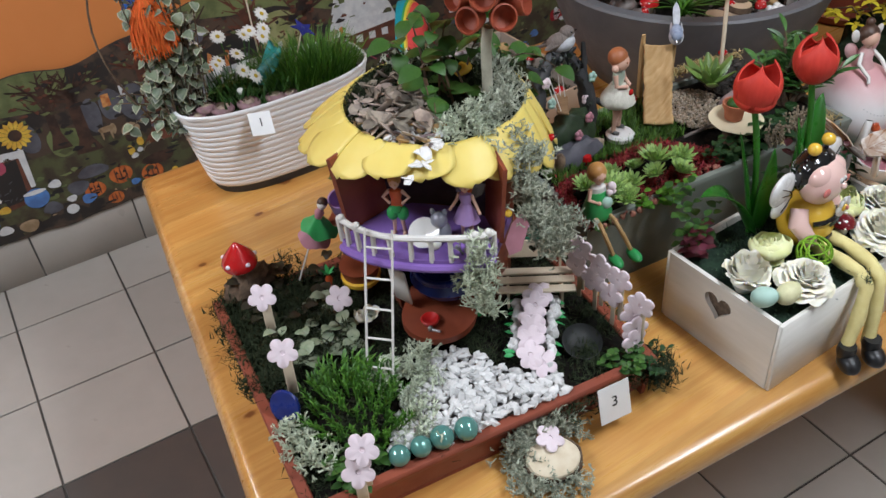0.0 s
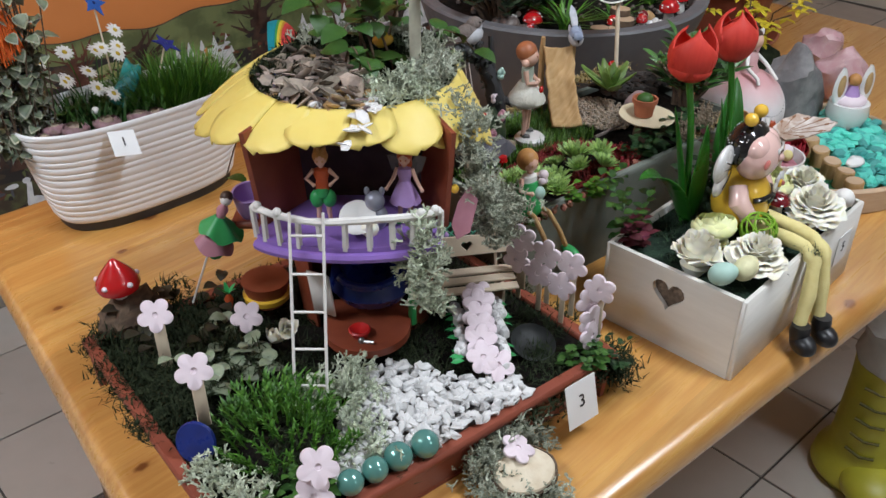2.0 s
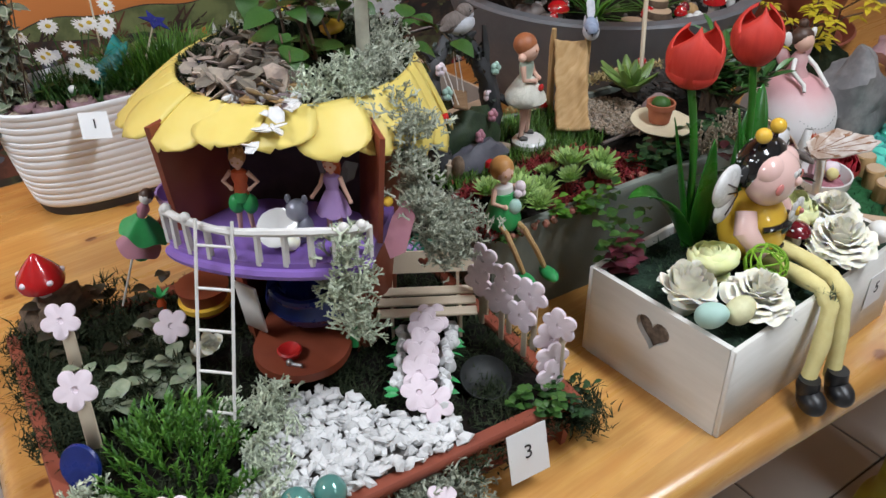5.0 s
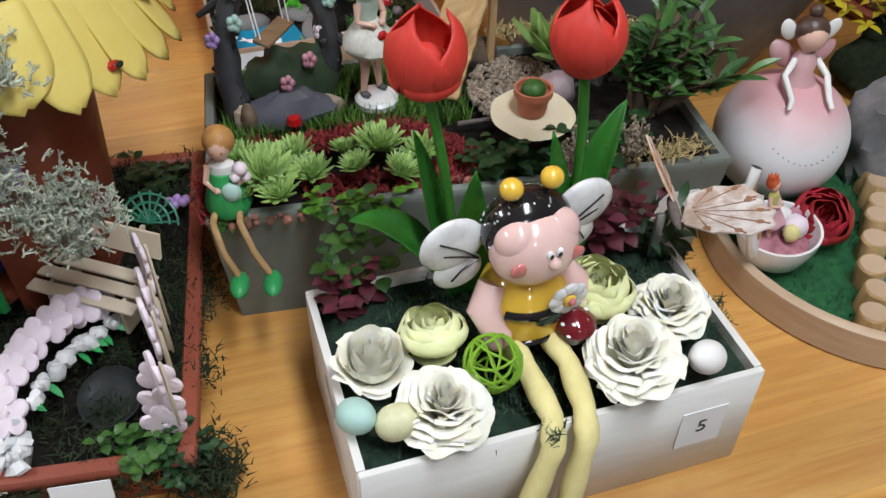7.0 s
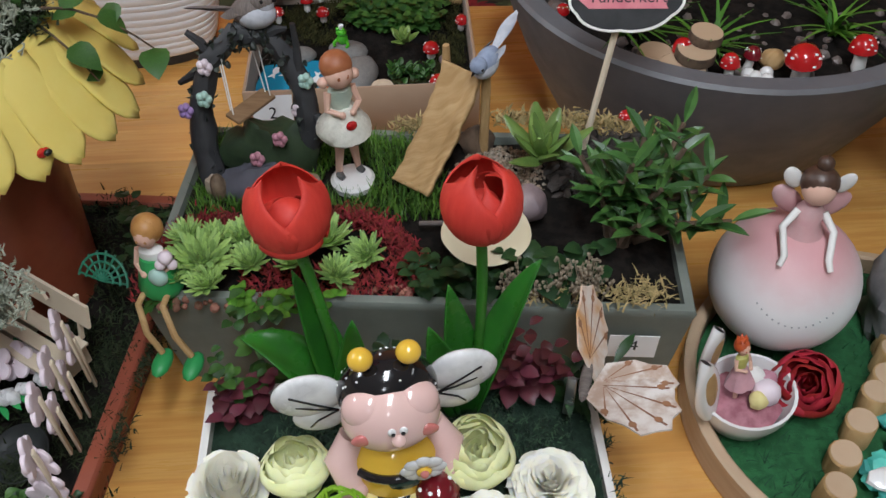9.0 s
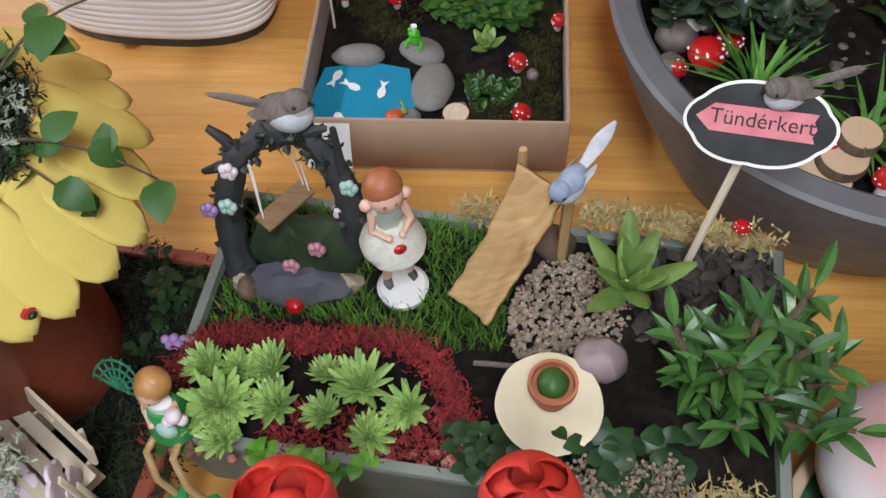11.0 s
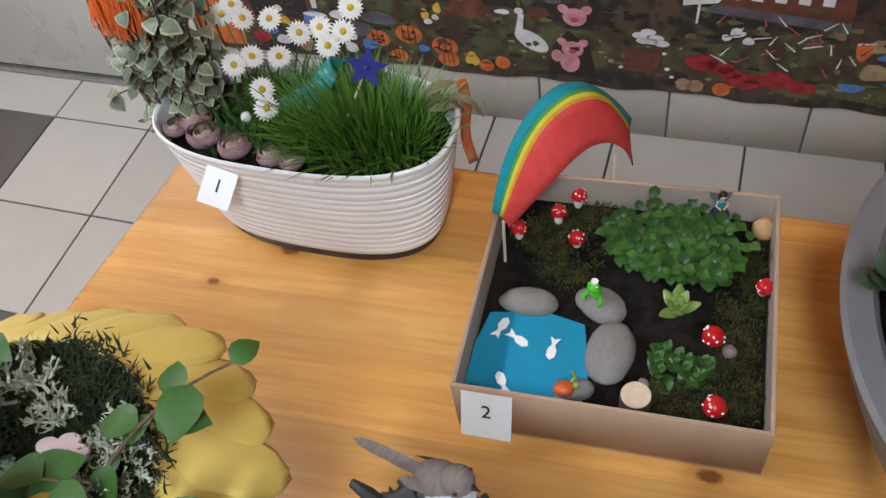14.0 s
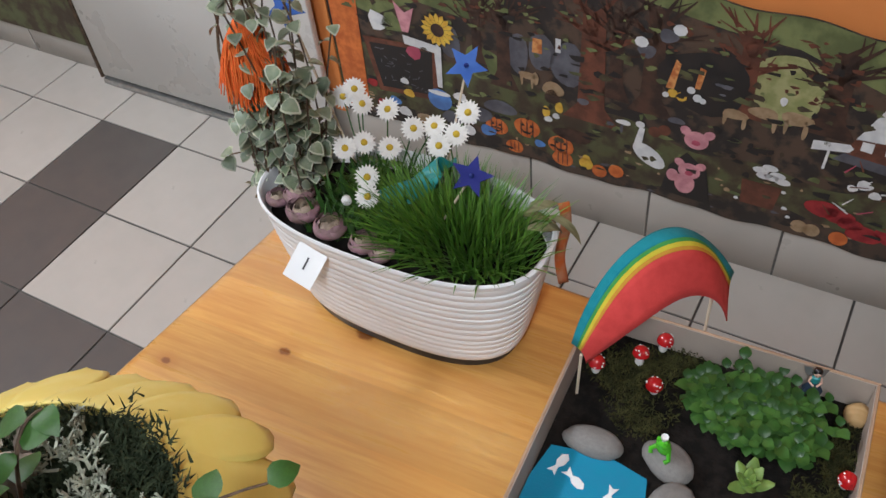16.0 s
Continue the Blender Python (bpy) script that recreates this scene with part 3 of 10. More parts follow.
# low foliage under the daisies
g = Shape()
for _ in range(420):
    bx, by = uni(-0.125, 0.035), uni(-0.070, 0.075)
    a = uni(0, 6.283)
    e = Vector((bx + uni(0.010, 0.030) * math.cos(a), by + uni(0.010, 0.030) * math.sin(a), 0.180 + uni(0.012, 0.062)))
    g.blade((bx, by, 0.176), e, uni(0.004, 0.008), 4, uni(0, 0.008))
solo("daisy_foliage", g, LEAF_MID, "tangled low green daisy leaves in the white planter", "leaves", P1, kind="stuff", smooth=False)

# grass clump
g = Shape()
for _ in range(950):
    a, r = uni(0, 6.283), math.sqrt(uni(0, 1))
    bx, by = 0.090 + 0.105 * r * math.cos(a), -0.006 + 0.060 * r * math.sin(a)
    out = 0.15 + 0.75 * r
    h = uni(0.06, 0.115) * (1.1 - 0.45 * r)
    g.blade((bx, by, 0.175), (bx + out * 0.055 * math.cos(a) + uni(-0.042, 0.025), by + out * 0.055 * math.sin(a) + uni(-0.03, 0.03), 0.180 + h), uni(0.0026, 0.0044), 5, uni(0, 0.006))
solo("grass_clump", g, GRASS, "dense clump of fresh green grass in the white planter", "grass", P1, kind="stuff", smooth=False)

# ---- second garden: open cardboard box ----
B2 = at(0.935, 1.262, 0.75, 0.0)
W2, D2, H2 = 0.366, 0.348, 0.105
box2 = thing("cardboard_box", "shallow open brown cardboard box holding a miniature garden", "box", B2)
part("bottom", Shape().block(0, 0, 0, W2, D2, 0.004), CARDBOARD, box2)
part("side", Shape().block(0, 0, 0.004, W2, 0.004, H2, bevel=0.001), CARDBOARD, box2)
part("side", Shape().block(0, D2 - 0.004, 0.004, W2, D2, H2, bevel=0.001), CARDBOARD, box2)
part("side", Shape().block(0, 0.004, 0.004, 0.004, D2 - 0.004, H2, bevel=0.001), CARDBOARD, box2)
part("side", Shape().block(W2 - 0.004, 0.004, 0.004, W2, D2 - 0.004, H2, bevel=0.001), CARDBOARD, box2)
for n_, (x0, y0, x1, y1) in enumerate(((0.004, 0.0042, W2 - 0.004, 0.0052), (0.004, D2 - 0.0052, W2 - 0.004, D2 - 0.0042), (0.0042, 0.006, 0.0052, D2 - 0.006), (W2 - 0.0052, 0.006, W2 - 0.0042, D2 - 0.006))):
    part("lining", Shape().block(x0, y0, 0.005, x1, y1, H2 - 0.001), CARDBOARD_IN, box2, "greyish inner cardboard")
part("soil", soil_sheet(0.006, 0.006, W2 - 0.006, D2 - 0.006, 0.052, 0.007, 3), SOIL, box2, "dark potting soil")
card("box", "2", B2 @ at(0.044, -0.012, 0.070, 0, -24), "small white paper card with the numeral 2", 0.062, 0.074)

# ---- third garden: square terracotta tray ----
SEAT3 = at(-0.004, 0.0283, 0, -2.119, 0, 0) @ Matrix.Diagonal((0.987, 0.987, 1.0, 1))  # the tray garden as a whole on the table
T3 = at(0.237, 0.631, 0.75, -5.0)
W3, D3, H3 = 0.585, 0.50, 0.072
tray = thing("terracotta_tray", "square terracotta-coloured tray planted as a fairy garden", "tray", SEAT3 @ T3)
part("bottom", Shape().block(0.012, 0.012, 0, W3 - 0.012, D3 - 0.012, 0.006), TERRACOTTA, tray)


def tray_side(length):
    return Shape().put([(0, 0.014, 0), (length, 0.014, 0), (length, 0.0, H3), (0, 0.0, H3), (0, 0.022, 0), (length, 0.022, 0), (length, 0.012, H3), (0, 0.012, H3)],
                       [(0, 1, 2, 3), (3, 2, 6, 7), (5, 4, 7, 6), (0, 3, 7, 4), (1, 5, 6, 2), (0, 4, 5, 1)])


def tray_rim(length):
    return Shape().block(-0.0, -0.005, H3 - 0.012, length + 0.014, 0.014, H3 + 0.003, bevel=0.003)


for sx, sy, sr, sl in ((0, 0, 0, W3), (W3, 0, 90, D3), (W3, D3, 180, W3), (0, D3, 270, D3)):
    part("side", tray_side(sl), TERRACOTTA, tray, m=at(sx, sy, 0, sr), smooth=False)
    part("rim", tray_rim(sl - 0.02), TERRACOTTA, tray, m=at(sx, sy, 0, sr) @ at(0.01, 0, 0))
part("soil", soil_sheet(0.012, 0.012, W3 - 0.012, D3 - 0.012, 0.066, 0.010, 5), SOIL, tray, "dark potting soil")
card("tray", "3", SEAT3 @ at(0.718, 0.556, 0.808, -5, -14), "small white paper card with the numeral 3", 0.056, 0.066)

# ---- fourth garden: sage grey trough ----
T4 = at(1.2, 0.915, 0.75, -6.0)
W4, D4, H4 = 0.61, 0.30, 0.172
box4 = thing("planting_trough", "sage grey rectangular trough planted as a fairy garden", "planter", T4)


def trough_ring(w, d, z):
    return [(-w / 2, -d / 2, z), (w / 2, -d / 2, z), (w / 2, d / 2, z), (-w / 2, d / 2, z)]


def trough_wall():
    levels = [trough_ring(W4 - 0.03, D4 - 0.03, 0), trough_ring(W4, D4, H4 - 0.014), trough_ring(W4 + 0.004, D4 + 0.004, H4 - 0.004), trough_ring(W4, D4, H4),
              trough_ring(W4 - 0.02, D4 - 0.02, H4), trough_ring(W4 - 0.024, D4 - 0.024, H4 - 0.03)]
    verts = [p for r in levels for p in r]
    faces = [(3, 2, 1, 0)]
    for j in range(5):
        faces += [(4 * j + i, 4 * j + (i + 1) % 4, 4 * j + 4 + (i + 1) % 4, 4 * j + 4 + i) for i in range(4)]
    return Shape().put(verts, faces)


part("wall", trough_wall(), GREY_BOX, box4)


def soil4(u, v):
    x, y = (u - 0.5) * (W4 - 0.022), (v - 0.5) * (D4 - 0.022)
    mound = 0.022 * max(0.0, min(1.0, (x - 0.03) / 0.15))
    return (x, y, H4 - 0.012 + mound * min(1, 8 * min(u, 1 - u, v, 1 - v)) + 0.006 * noise.noise(Vector((x * 20, y * 20, 4))))


part("soil", Shape().grid(soil4, 50, 26), SOIL, box4, "dark potting soil")
card("trough", "4", T4 @ at(0.246, -0.152, 0.110, 0, 4), "small white paper card with the numeral 4", 0.055, 0.042)

# ---- fifth garden: white wooden box with a heart cut out ----
B5 = at(0.966, 0.455, 0.75, 0.3)
W5, D5, H5, TH = 0.402, 0.236, 0.142, 0.008
box5 = thing("white_wooden_box", "white painted wooden box with a heart-shaped cut-out", "box", B5)


def heart(s, n=28):
    pts = []
    for i in range(n):
        a = 2 * math.pi * i / n
        pts.append((s * 16 * math.sin(a) ** 3 / 17, s * (13 * math.cos(a) - 5 * math.cos(2 * a) - 2 * math.cos(3 * a) - math.cos(4 * a)) / 17))
    return pts


def pierced(w, h, hole, thick):
    """A board in x-z, thick along y, with a hole right through it."""
    bm = bmesh.new()
    outer = [bm.verts.new((x, 0, z)) for x, z in ((0, 0), (w, 0), (w, h), (0, h))]
    inner = [bm.verts.new((x, 0, z)) for x, z in hole]
    edges = [bm.edges.new((l[i], l[(i + 1) % len(l)])) for l in (outer, inner) for i in range(len(l))]
    res = bmesh.ops.triangle_fill(bm, edges=edges, use_beauty=True, use_dissolve=False)
    fs = [f for f in res["geom"] if isinstance(f, bmesh.types.BMFace)]
    ext = bmesh.ops.extrude_face_region(bm, geom=fs, use_keep_orig=True)
    for v in ext["geom"]:
        if isinstance(v, bmesh.types.BMVert):
            v.co.y += thick
    bmesh.ops.recalc_face_normals(bm, faces=bm.faces[:])
    me = bpy.data.meshes.new("pierced_board")
    bm.to_mesh(me)
    bm.free()
    return me


part("long_side", Shape().block(0, 0, 0, W5, TH, H5, bevel=0.0015), WHITE_PAINT, box5)
part("long_side", Shape().block(0, D5 - TH, 0, W5, D5, H5, bevel=0.0015), WHITE_PAINT, box5)
hx, hz = 0.115, 0.098
left = pierced(D5 - 2 * TH, H5, [(hx - TH + x, hz + z) for x, z in heart(0.029)], TH)
part("heart_side", left, WHITE_PAINT, box5, "white board with a heart-shaped hole", at(0, D5 - TH, 0, -90), smooth=False)
right = pierced(D5 - 2 * TH, H5, [(hx - TH + x, hz + z) for x, z in heart(0.029)], TH)
part("heart_side", right, WHITE_PAINT, box5, "white board with a heart-shaped hole", at(W5 - TH, D5 - TH, 0, -90), smooth=False)
part("bottom", Shape().block(TH, TH, 0, W5 - TH, D5 - TH, 0.006), WHITE_PAINT, box5)
BURLAP = mat("brown_foam_lining", (0.16, 0.11, 0.075), 0.95, second=(0.09, 0.06, 0.04), scale=120, amount=0.8, bump=0.9, fine=200)
part("lining", Shape().block(TH + 0.002, TH + 0.001, 0.006, W5 - TH - 0.002, D5 - TH - 0.001, H5 - 0.022, bevel=0.004), BURLAP, box5, "brown dry foam inside the box")
part("moss", soil_sheet(TH - 0.001, TH - 0.001, W5 - TH + 0.001, D5 - TH + 0.001, H5 - 0.014, 0.006, 8), MOSS_DEEP, box5, "dark green moss bed")
card("box", "5", B5 @ at(0.345, -0.0015, 0.078, 0, 0), "small white paper card with the numeral 5", 0.05, 0.056)

# ---- sixth garden: round wooden tray ----
SEAT6 = at(-0.015, 0.0, 0.0)
T6 = SEAT6 @ at(1.742, 0.70, 0.75) @ Matrix.Diagonal((0.975, 0.975, 1.0, 1))
tray6 = thing("round_wooden_tray", "round pale wooden tray with a bent rim", "tray", T6)
part("rim", Shape().lathe([(0.232, 0.0), (0.236, 0.003), (0.236, 0.047), (0.232, 0.05), (0.224, 0.05), (0.221, 0.047), (0.221, 0.006), (0.0001, 0.006)], 80), PALE_WOOD, tray6)
GREEN_BASE = mat("green_artificial_turf", (0.012, 0.10, 0.035), 0.8, second=(0.008, 0.065, 0.022), scale=90, amount=0.7, bump=0.8, island=0.3)
part("bed", Shape().lathe([(0.219, 0.006), (0.219, 0.024), (0.0001, 0.026)], 48), GREEN_BASE, tray6, "green turf bed")

# ---- large grey bowl ----
SEAT7 = at(-0.022, -0.036, 0.0)
POT = SEAT7 @ at(1.705, 1.385, 0.75) @ Matrix.Diagonal((1.035, 1.035, 1.0, 1))
bowl = thing("grey_bowl_planter", "large round matt grey bowl planter full of succulents", "planter", POT)
part("bowl", Shape().lathe([(0.0001, 0), (0.225, 0), (0.235, 0.006), (0.262, 0.06), (0.295, 0.13), (0.320, 0.20), (0.333, 0.243), (0.335, 0.25), (0.330, 0.255), (0.306, 0.255), (0.300, 0.25), (0.292, 0.21), (0.0001, 0.205)], 96), GREY_POT, bowl)
part("soil", Shape().lathe([(0.294, 0.225), (0.2, 0.232), (0.0001, 0.24)], 48).jitter(0.006, 30), SOIL, bowl, "dark potting soil")

# ---- brown clay pot with saucer, further along the table ----
clay = thing("clay_pot", "brown terracotta pot standing in a wide saucer", "flowerpot", at(2.28, 1.28, 0.75))
part("pot", Shape().lathe([(0.0001, 0.012), (0.15, 0.012), (0.19, 0.17), (0.205, 0.175), (0.207, 0.215), (0.19, 0.217), (0.18, 0.17), (0.0001, 0.17)], 48), TERRACOTTA, clay)
part("saucer", Shape().lathe([(0.0001, 0.0), (0.19, 0.0), (0.215, 0.03), (0.21, 0.033), (0.185, 0.008), (0.0001, 0.008)], 48), TERRACOTTA, clay)


# ---- figurines and small repeats ----
def figurine(h, top="shirt", legs=True, arms="down", hair="short", wings=False, sit=False):
    """A small painted doll, facing -y, feet at the origin. Slots: skin, hair, top, bottom, shoes, wings."""
    g = Shape()
    k = h
    hip, neck = 0.46 * k, 0.78 * k
    g.use(0)
    if legs:
        for s in (-1, 1):
            if sit:
                g.tube([(s * 0.05 * k, 0, hip), (s * 0.06 * k, -0.16 * k, hip + 0.03 * k), (s * 0.07 * k, -0.24 * k, hip - 0.10 * k), (s * 0.07 * k, -0.24 * k, 0.1 * k)], 0.026 * k, 7)
                g.use(4).ball(0.055 * k, at(s * 0.08 * k, -0.28 * k, 0.08 * k), 8, 6, (0.8, 1.3, 0.7)).use(0)
            else:
                g.tube([(s * 0.05 * k, 0, hip), (s * 0.06 * k, -0.01 * k, 0.24 * k), (s * 0.075 * k, 0, 0.03 * k)], [0.05 * k, 0.033 * k, 0.025 * k], 8)
                g.use(4).ball(0.04 * k, at(s * 0.08 * k, -0.025 * k, 0.025 * k), 8, 6, (0.8, 1.5, 0.65)).use(0)
    g.tube([(0, 0, neck - 0.03 * k), (0, 0, neck + 0.05 * k)], 0.03 * k, 8)
    g.ball(0.085 * k, at(0, -0.005 * k, neck + 0.12 * k), 14, 10, (0.92, 0.95, 1.12))
    eye_y, eye_x = (-0.101, 0.040) if top == "bell" else (-0.080, 0.030)
    for s in (-1, 1):
        g.use(1).ball(0.011 * k, at(s * eye_x * k, eye_y * k, neck + 0.115 * k), 8, 6, (1, 0.5, 1.2))
    g.use(2).lathe([(0.07 * k, hip - 0.01 * k), (0.075 * k, hip + 0.08 * k), (0.062 * k, hip + 0.15 * k), (0.085 * k, neck - 0.08 * k), (0.075 * k, neck - 0.02 * k), (0.03 * k, neck + 0.01 * k)], 12, Matrix.Diagonal((1.15, 0.8, 1, 1)))
    if top == "dress":
        n = 14
        g.use(3).grid(lambda u, v: ((0.065 + 0.13 * v ** 0.8 + 0.012 * math.cos(u * 2 * math.pi * 7) * v) * k * math.cos(u * 2 * math.pi), (0.055 + 0.11 * v ** 0.8) * k * math.sin(u * 2 * math.pi), (0.60 - 0.27 * v - 0.03 * v * abs(math.sin(u * 3.1416 * 7))) * k), 28, 6, closed=True)
    elif top == "puffs":
        for s in (-1, 1):
            g.use(3).ball(0.095 * k, at(s * 0.075 * k, 0, 0.36 * k), 12, 9, (0.95, 0.9, 1.25))
        g.use(3).lathe([(0.085 * k, hip - 0.05 * k), (0.09 * k, hip), (0.07 * k, hip + 0.06 * k)], 12)
    elif top == "bell":
        g.use(3).lathe([(0.10 * k, 0.365 * k), (0.165 * k, 0.36 * k), (0.200 * k, 0.40 * k), (0.188 * k, 0.46 * k), (0.135 * k, 0.54 * k), (0.08 * k, 0.61 * k)], 22).jitter(0.003, 140)
        g.use(0).ball(0.108 * k, at(0, -0.008 * k, neck + 0.10 * k), 18, 12, (0.95, 0.92, 1.0)).use(1).ball(0.116 * k, at(0, 0.022 * k, neck + 0.150 * k), 18, 12, (0.98, 0.96, 0.92))
    g.use(0)
    for s in (-1, 1):
        if arms == "hips":
            pts = [(s * 0.09 * k, 0, neck - 0.03 * k), (s * 0.19 * k, 0.01 * k, neck - 0.15 * k), (s * 0.10 * k, -0.03 * k, hip + 0.1 * k)]
        elif arms == "out":
            pts = [(s * 0.09 * k, 0, neck - 0.03 * k), (s * 0.14 * k, -0.01 * k, neck - 0.16 * k), (s * 0.22 * k, -0.06 * k, neck - 0.28 * k)]
        else:
            pts = [(s * 0.09 * k, 0, neck - 0.03 * k), (s * 0.12 * k, -0.03 * k, neck - 0.15 * k), (s * 0.04 * k, -0.11 * k, neck - 0.17 * k)]
        g.tube(pts, [0.03 * k, 0.024 * k, 0.02 * k], 7)
        g.ball(0.026 * k, Matrix.Translation(pts[-1]), 7, 5)
    g.use(1).ball(0.098 * k, at(0, 0.018 * k, neck + 0.145 * k), 14, 9, (0.98, 0.95, 1.0))
    if hair == "long":
        g.tube([(0, 0.05 * k, neck + 0.15 * k), (0, 0.075 * k, neck + 0.0 * k), (0, 0.07 * k, neck - 0.16 * k)], [0.08 * k, 0.085 * k, 0.03 * k], 9)
    elif hair == "bob":
        g.ball(0.108 * k, at(0, 0.045 * k, neck + 0.135 * k), 18, 12, (1.0, 0.92, 1.05))
    elif hair == "bun":
        g.ball(0.05 * k, at(0, 0.03 * k, neck + 0.26 * k), 10, 7)
    elif hair == "bunches":
        for s in (-1, 1):
            g.use(5).ball(0.040 * k, at(s * 0.115 * k, 0.0, neck + 0.06 * k), 9, 7)
        g.use(1)
    else:
        for i in range(7):
            a = i * 0.9
            g.tube([(0.05 * k * math.cos(a), 0.02 * k + 0.04 * k * math.sin(a), neck + 0.2 * k), (0.07 * k * math.cos(a), 0.02 * k + 0.06 * k * math.sin(a), neck + 0.27 * k)], [0.035 * k, 0.005 * k], 5)
    if wings:
        for s in (-1, 1):
            g.use(5).slab([(0, 0.02 * k), (0.2 * k, 0.12 * k), (0.26 * k, 0.3 * k), (0.12 * k, 0.34 * k), (0.02 * k, 0.16 * k), (0.0, 0.1 * k)] if s > 0 else
                          [(0, 0.02 * k), (0, 0.1 * k), (-0.02 * k, 0.16 * k), (-0.12 * k, 0.34 * k), (-0.26 * k, 0.3 * k), (-0.2 * k, 0.12 * k)], -0.004 * k, 0.004 * k, at(0, 0.1 * k, neck - 0.25 * k, s * 20, 90))
    return g


def flower_plate(r=0.021, thick=0.005, petals=5):
    """A flat wooden flower with round petals and a hollow in its middle, facing +z."""
    n = petals * 8
    ring = lambda k: [(k * r * (0.66 + 0.34 * abs(math.cos(petals * a / 2)) ** 0.75) * math.cos(a), k * r * (0.66 + 0.34 * abs(math.cos(petals * a / 2)) ** 0.75) * math.sin(a)) for a in (2 * math.pi * i / n for i in range(n))]
    rows = [(ring(0.94), 0), (ring(1.0), thick * 0.2), (ring(1.0), thick * 0.8), (ring(0.94), thick)]
    verts = [(x, y, z) for pts, z in rows for x, y in pts]
    hub = [(0.17 * r * math.cos(2 * math.pi * i / n), 0.17 * r * math.sin(2 * math.pi * i / n)) for i in range(n)]
    verts += [(x, y, thick) for x, y in hub] + [(x * 0.9, y * 0.9, thick * 0.55) for x, y in hub]
    faces = [tuple(reversed(range(n)))]
    for j in range(5):
        faces += [(j * n + i, j * n + (i + 1) % n, (j + 1) * n + (i + 1) % n, (j + 1) * n + i) for i in range(n)]
    faces.append(tuple(5 * n + i for i in range(n)))
    return Shape().put(verts, faces)


SPOT = Shape().ball(1.0, I4, 7, 5, (1, 1, 0.45)).mesh("spot")
SPOT.materials.append(WHITE_GLOSS)


def toadstool(h, r, cap_material, label, m, group="toadstools", seed=1, pale=False, stem=None):
    """A little spotted toadstool: stem, cap and raised white dots."""
    rnd = random.Random(seed)
    ob = thing("toadstool", label, "toadstool", m, group)
    part("stem", Shape().lathe([(0.40 * r, 0), (0.52 * r, 0.12 * h), (0.46 * r, 0.4 * h), (0.40 * r, 0.72 * h)], 12), stem or WHITE_MATT, ob, "white stem")
    cap = Shape().lathe([(0.25 * r, 0.60 * h), (0.9 * r, 0.56 * h), (1.0 * r, 0.60 * h), (0.93 * r, 0.76 * h), (0.66 * r, 0.92 * h), (0.3 * r, 0.99 * h), (0.001, h)], 18)
    hat = part("cap", cap, cap_material, ob, "glossy red cap")
    for i in range(9):
        a, e = rnd.uniform(0, 6.28), rnd.uniform(0.15, 0.95)
        rr = r * math.sqrt(1 - (1 - e) ** 2) * 0.96
        part("spot", SPOT, None, hat, m=at(rr * math.cos(a), rr * math.sin(a), 0.60 * h + 0.40 * h * (1 - e) ** 0.8, s=r * 0.12))
    return ob


FLESHY = Shape().pad(I4, 1.0, 0.25, 0.10, 5, 0.6).mesh("leaf")
FLESHY.materials.append(LEAF_ROSETTE)


def rosette(ob, r, n=40):
    """A pointed succulent rosette; each fleshy leaf is a part."""
    for i in range(n):
        u = (i + 0.5) / n
        ln = r * (0.48 + 0.52 * u)
        part("leaf", FLESHY, None, ob, m=at(0, 0, 0, math.degrees(i * 2.39996) + 7 * math.sin(i * 5.1), 84 - 62 * u ** 0.8 + 5 * math.sin(i * 3.7), 0, ln))


def bushy(g, places, stem, leaf, per, width=0.6, spread=0.6, pads=False, cup=0.2, droop=0.5):
    """Upright little stems, each with leaves all the way up."""
    for p in places:
        p = Vector(p)
        d = Vector((random.gauss(0, spread), random.gauss(0, spread), 1)).normalized()
        h = stem * uni(0.6, 1.15)
        for i in range(per):
            u = (i + 0.6) / per
            q = p + d * h * u
            a = i * 2.4 + uni(-0.3, 0.3)
            ln = leaf * uni(0.7, 1.15) * (1.05 - 0.35 * u)
            f = aim(q, (math.cos(a), math.sin(a), 0.2 + 0.9 * u), uni(-15, 15))
            if pads:
                g.pad(f, ln, ln * width, ln * 0.18, 3)
            else:
                g.leaf(f, ln, ln * width, droop, cup, 4)
    return g


def ring_points(cx, cy, z, rx, ry, n, jitter=1.0):
    out = []
    for _ in range(n):
        a, r = uni(0, 6.283), math.sqrt(uni(0, 1))
        out.append((cx + rx * r * math.cos(a) * jitter, cy + ry * r * math.sin(a) * jitter, z))
    return out


# ---- things in the third garden ----
EARLIER = set(bpy.data.objects)
HOUSE = at(0.655, 0.93, 0.815, -44.5)
house = thing("fairy_house", "terracotta toy fairy house with a yellow petal roof and purple balcony", "toy house", HOUSE)


def shell(r0, r1, z0, z1, a0, a1, thick, n=28):
    """Part of an upright tube, from angle a0 to a1 in degrees, with thickness."""
    g = Shape()
    pts = []
    for i in range(n + 1):
        a = radians(a0 + (a1 - a0) * i / n)
        c, s = math.cos(a), math.sin(a)
        pts += [(r0 * c, r0 * s, z0), (r1 * c, r1 * s, z1), ((r1 - thick) * c, (r1 - thick) * s, z1), ((r0 - thick) * c, (r0 - thick) * s, z0)]
    faces = []
    for i in range(n):
        for k in range(4):
            q = (k + 1) % 4
            faces.append((4 * i + k, 4 * i + q, 4 * i + 4 + q, 4 * i + 4 + k))
    faces += [(0, 1, 2, 3), (4 * n + 3, 4 * n + 2, 4 * n + 1, 4 * n)]
    return g.put(pts, faces)


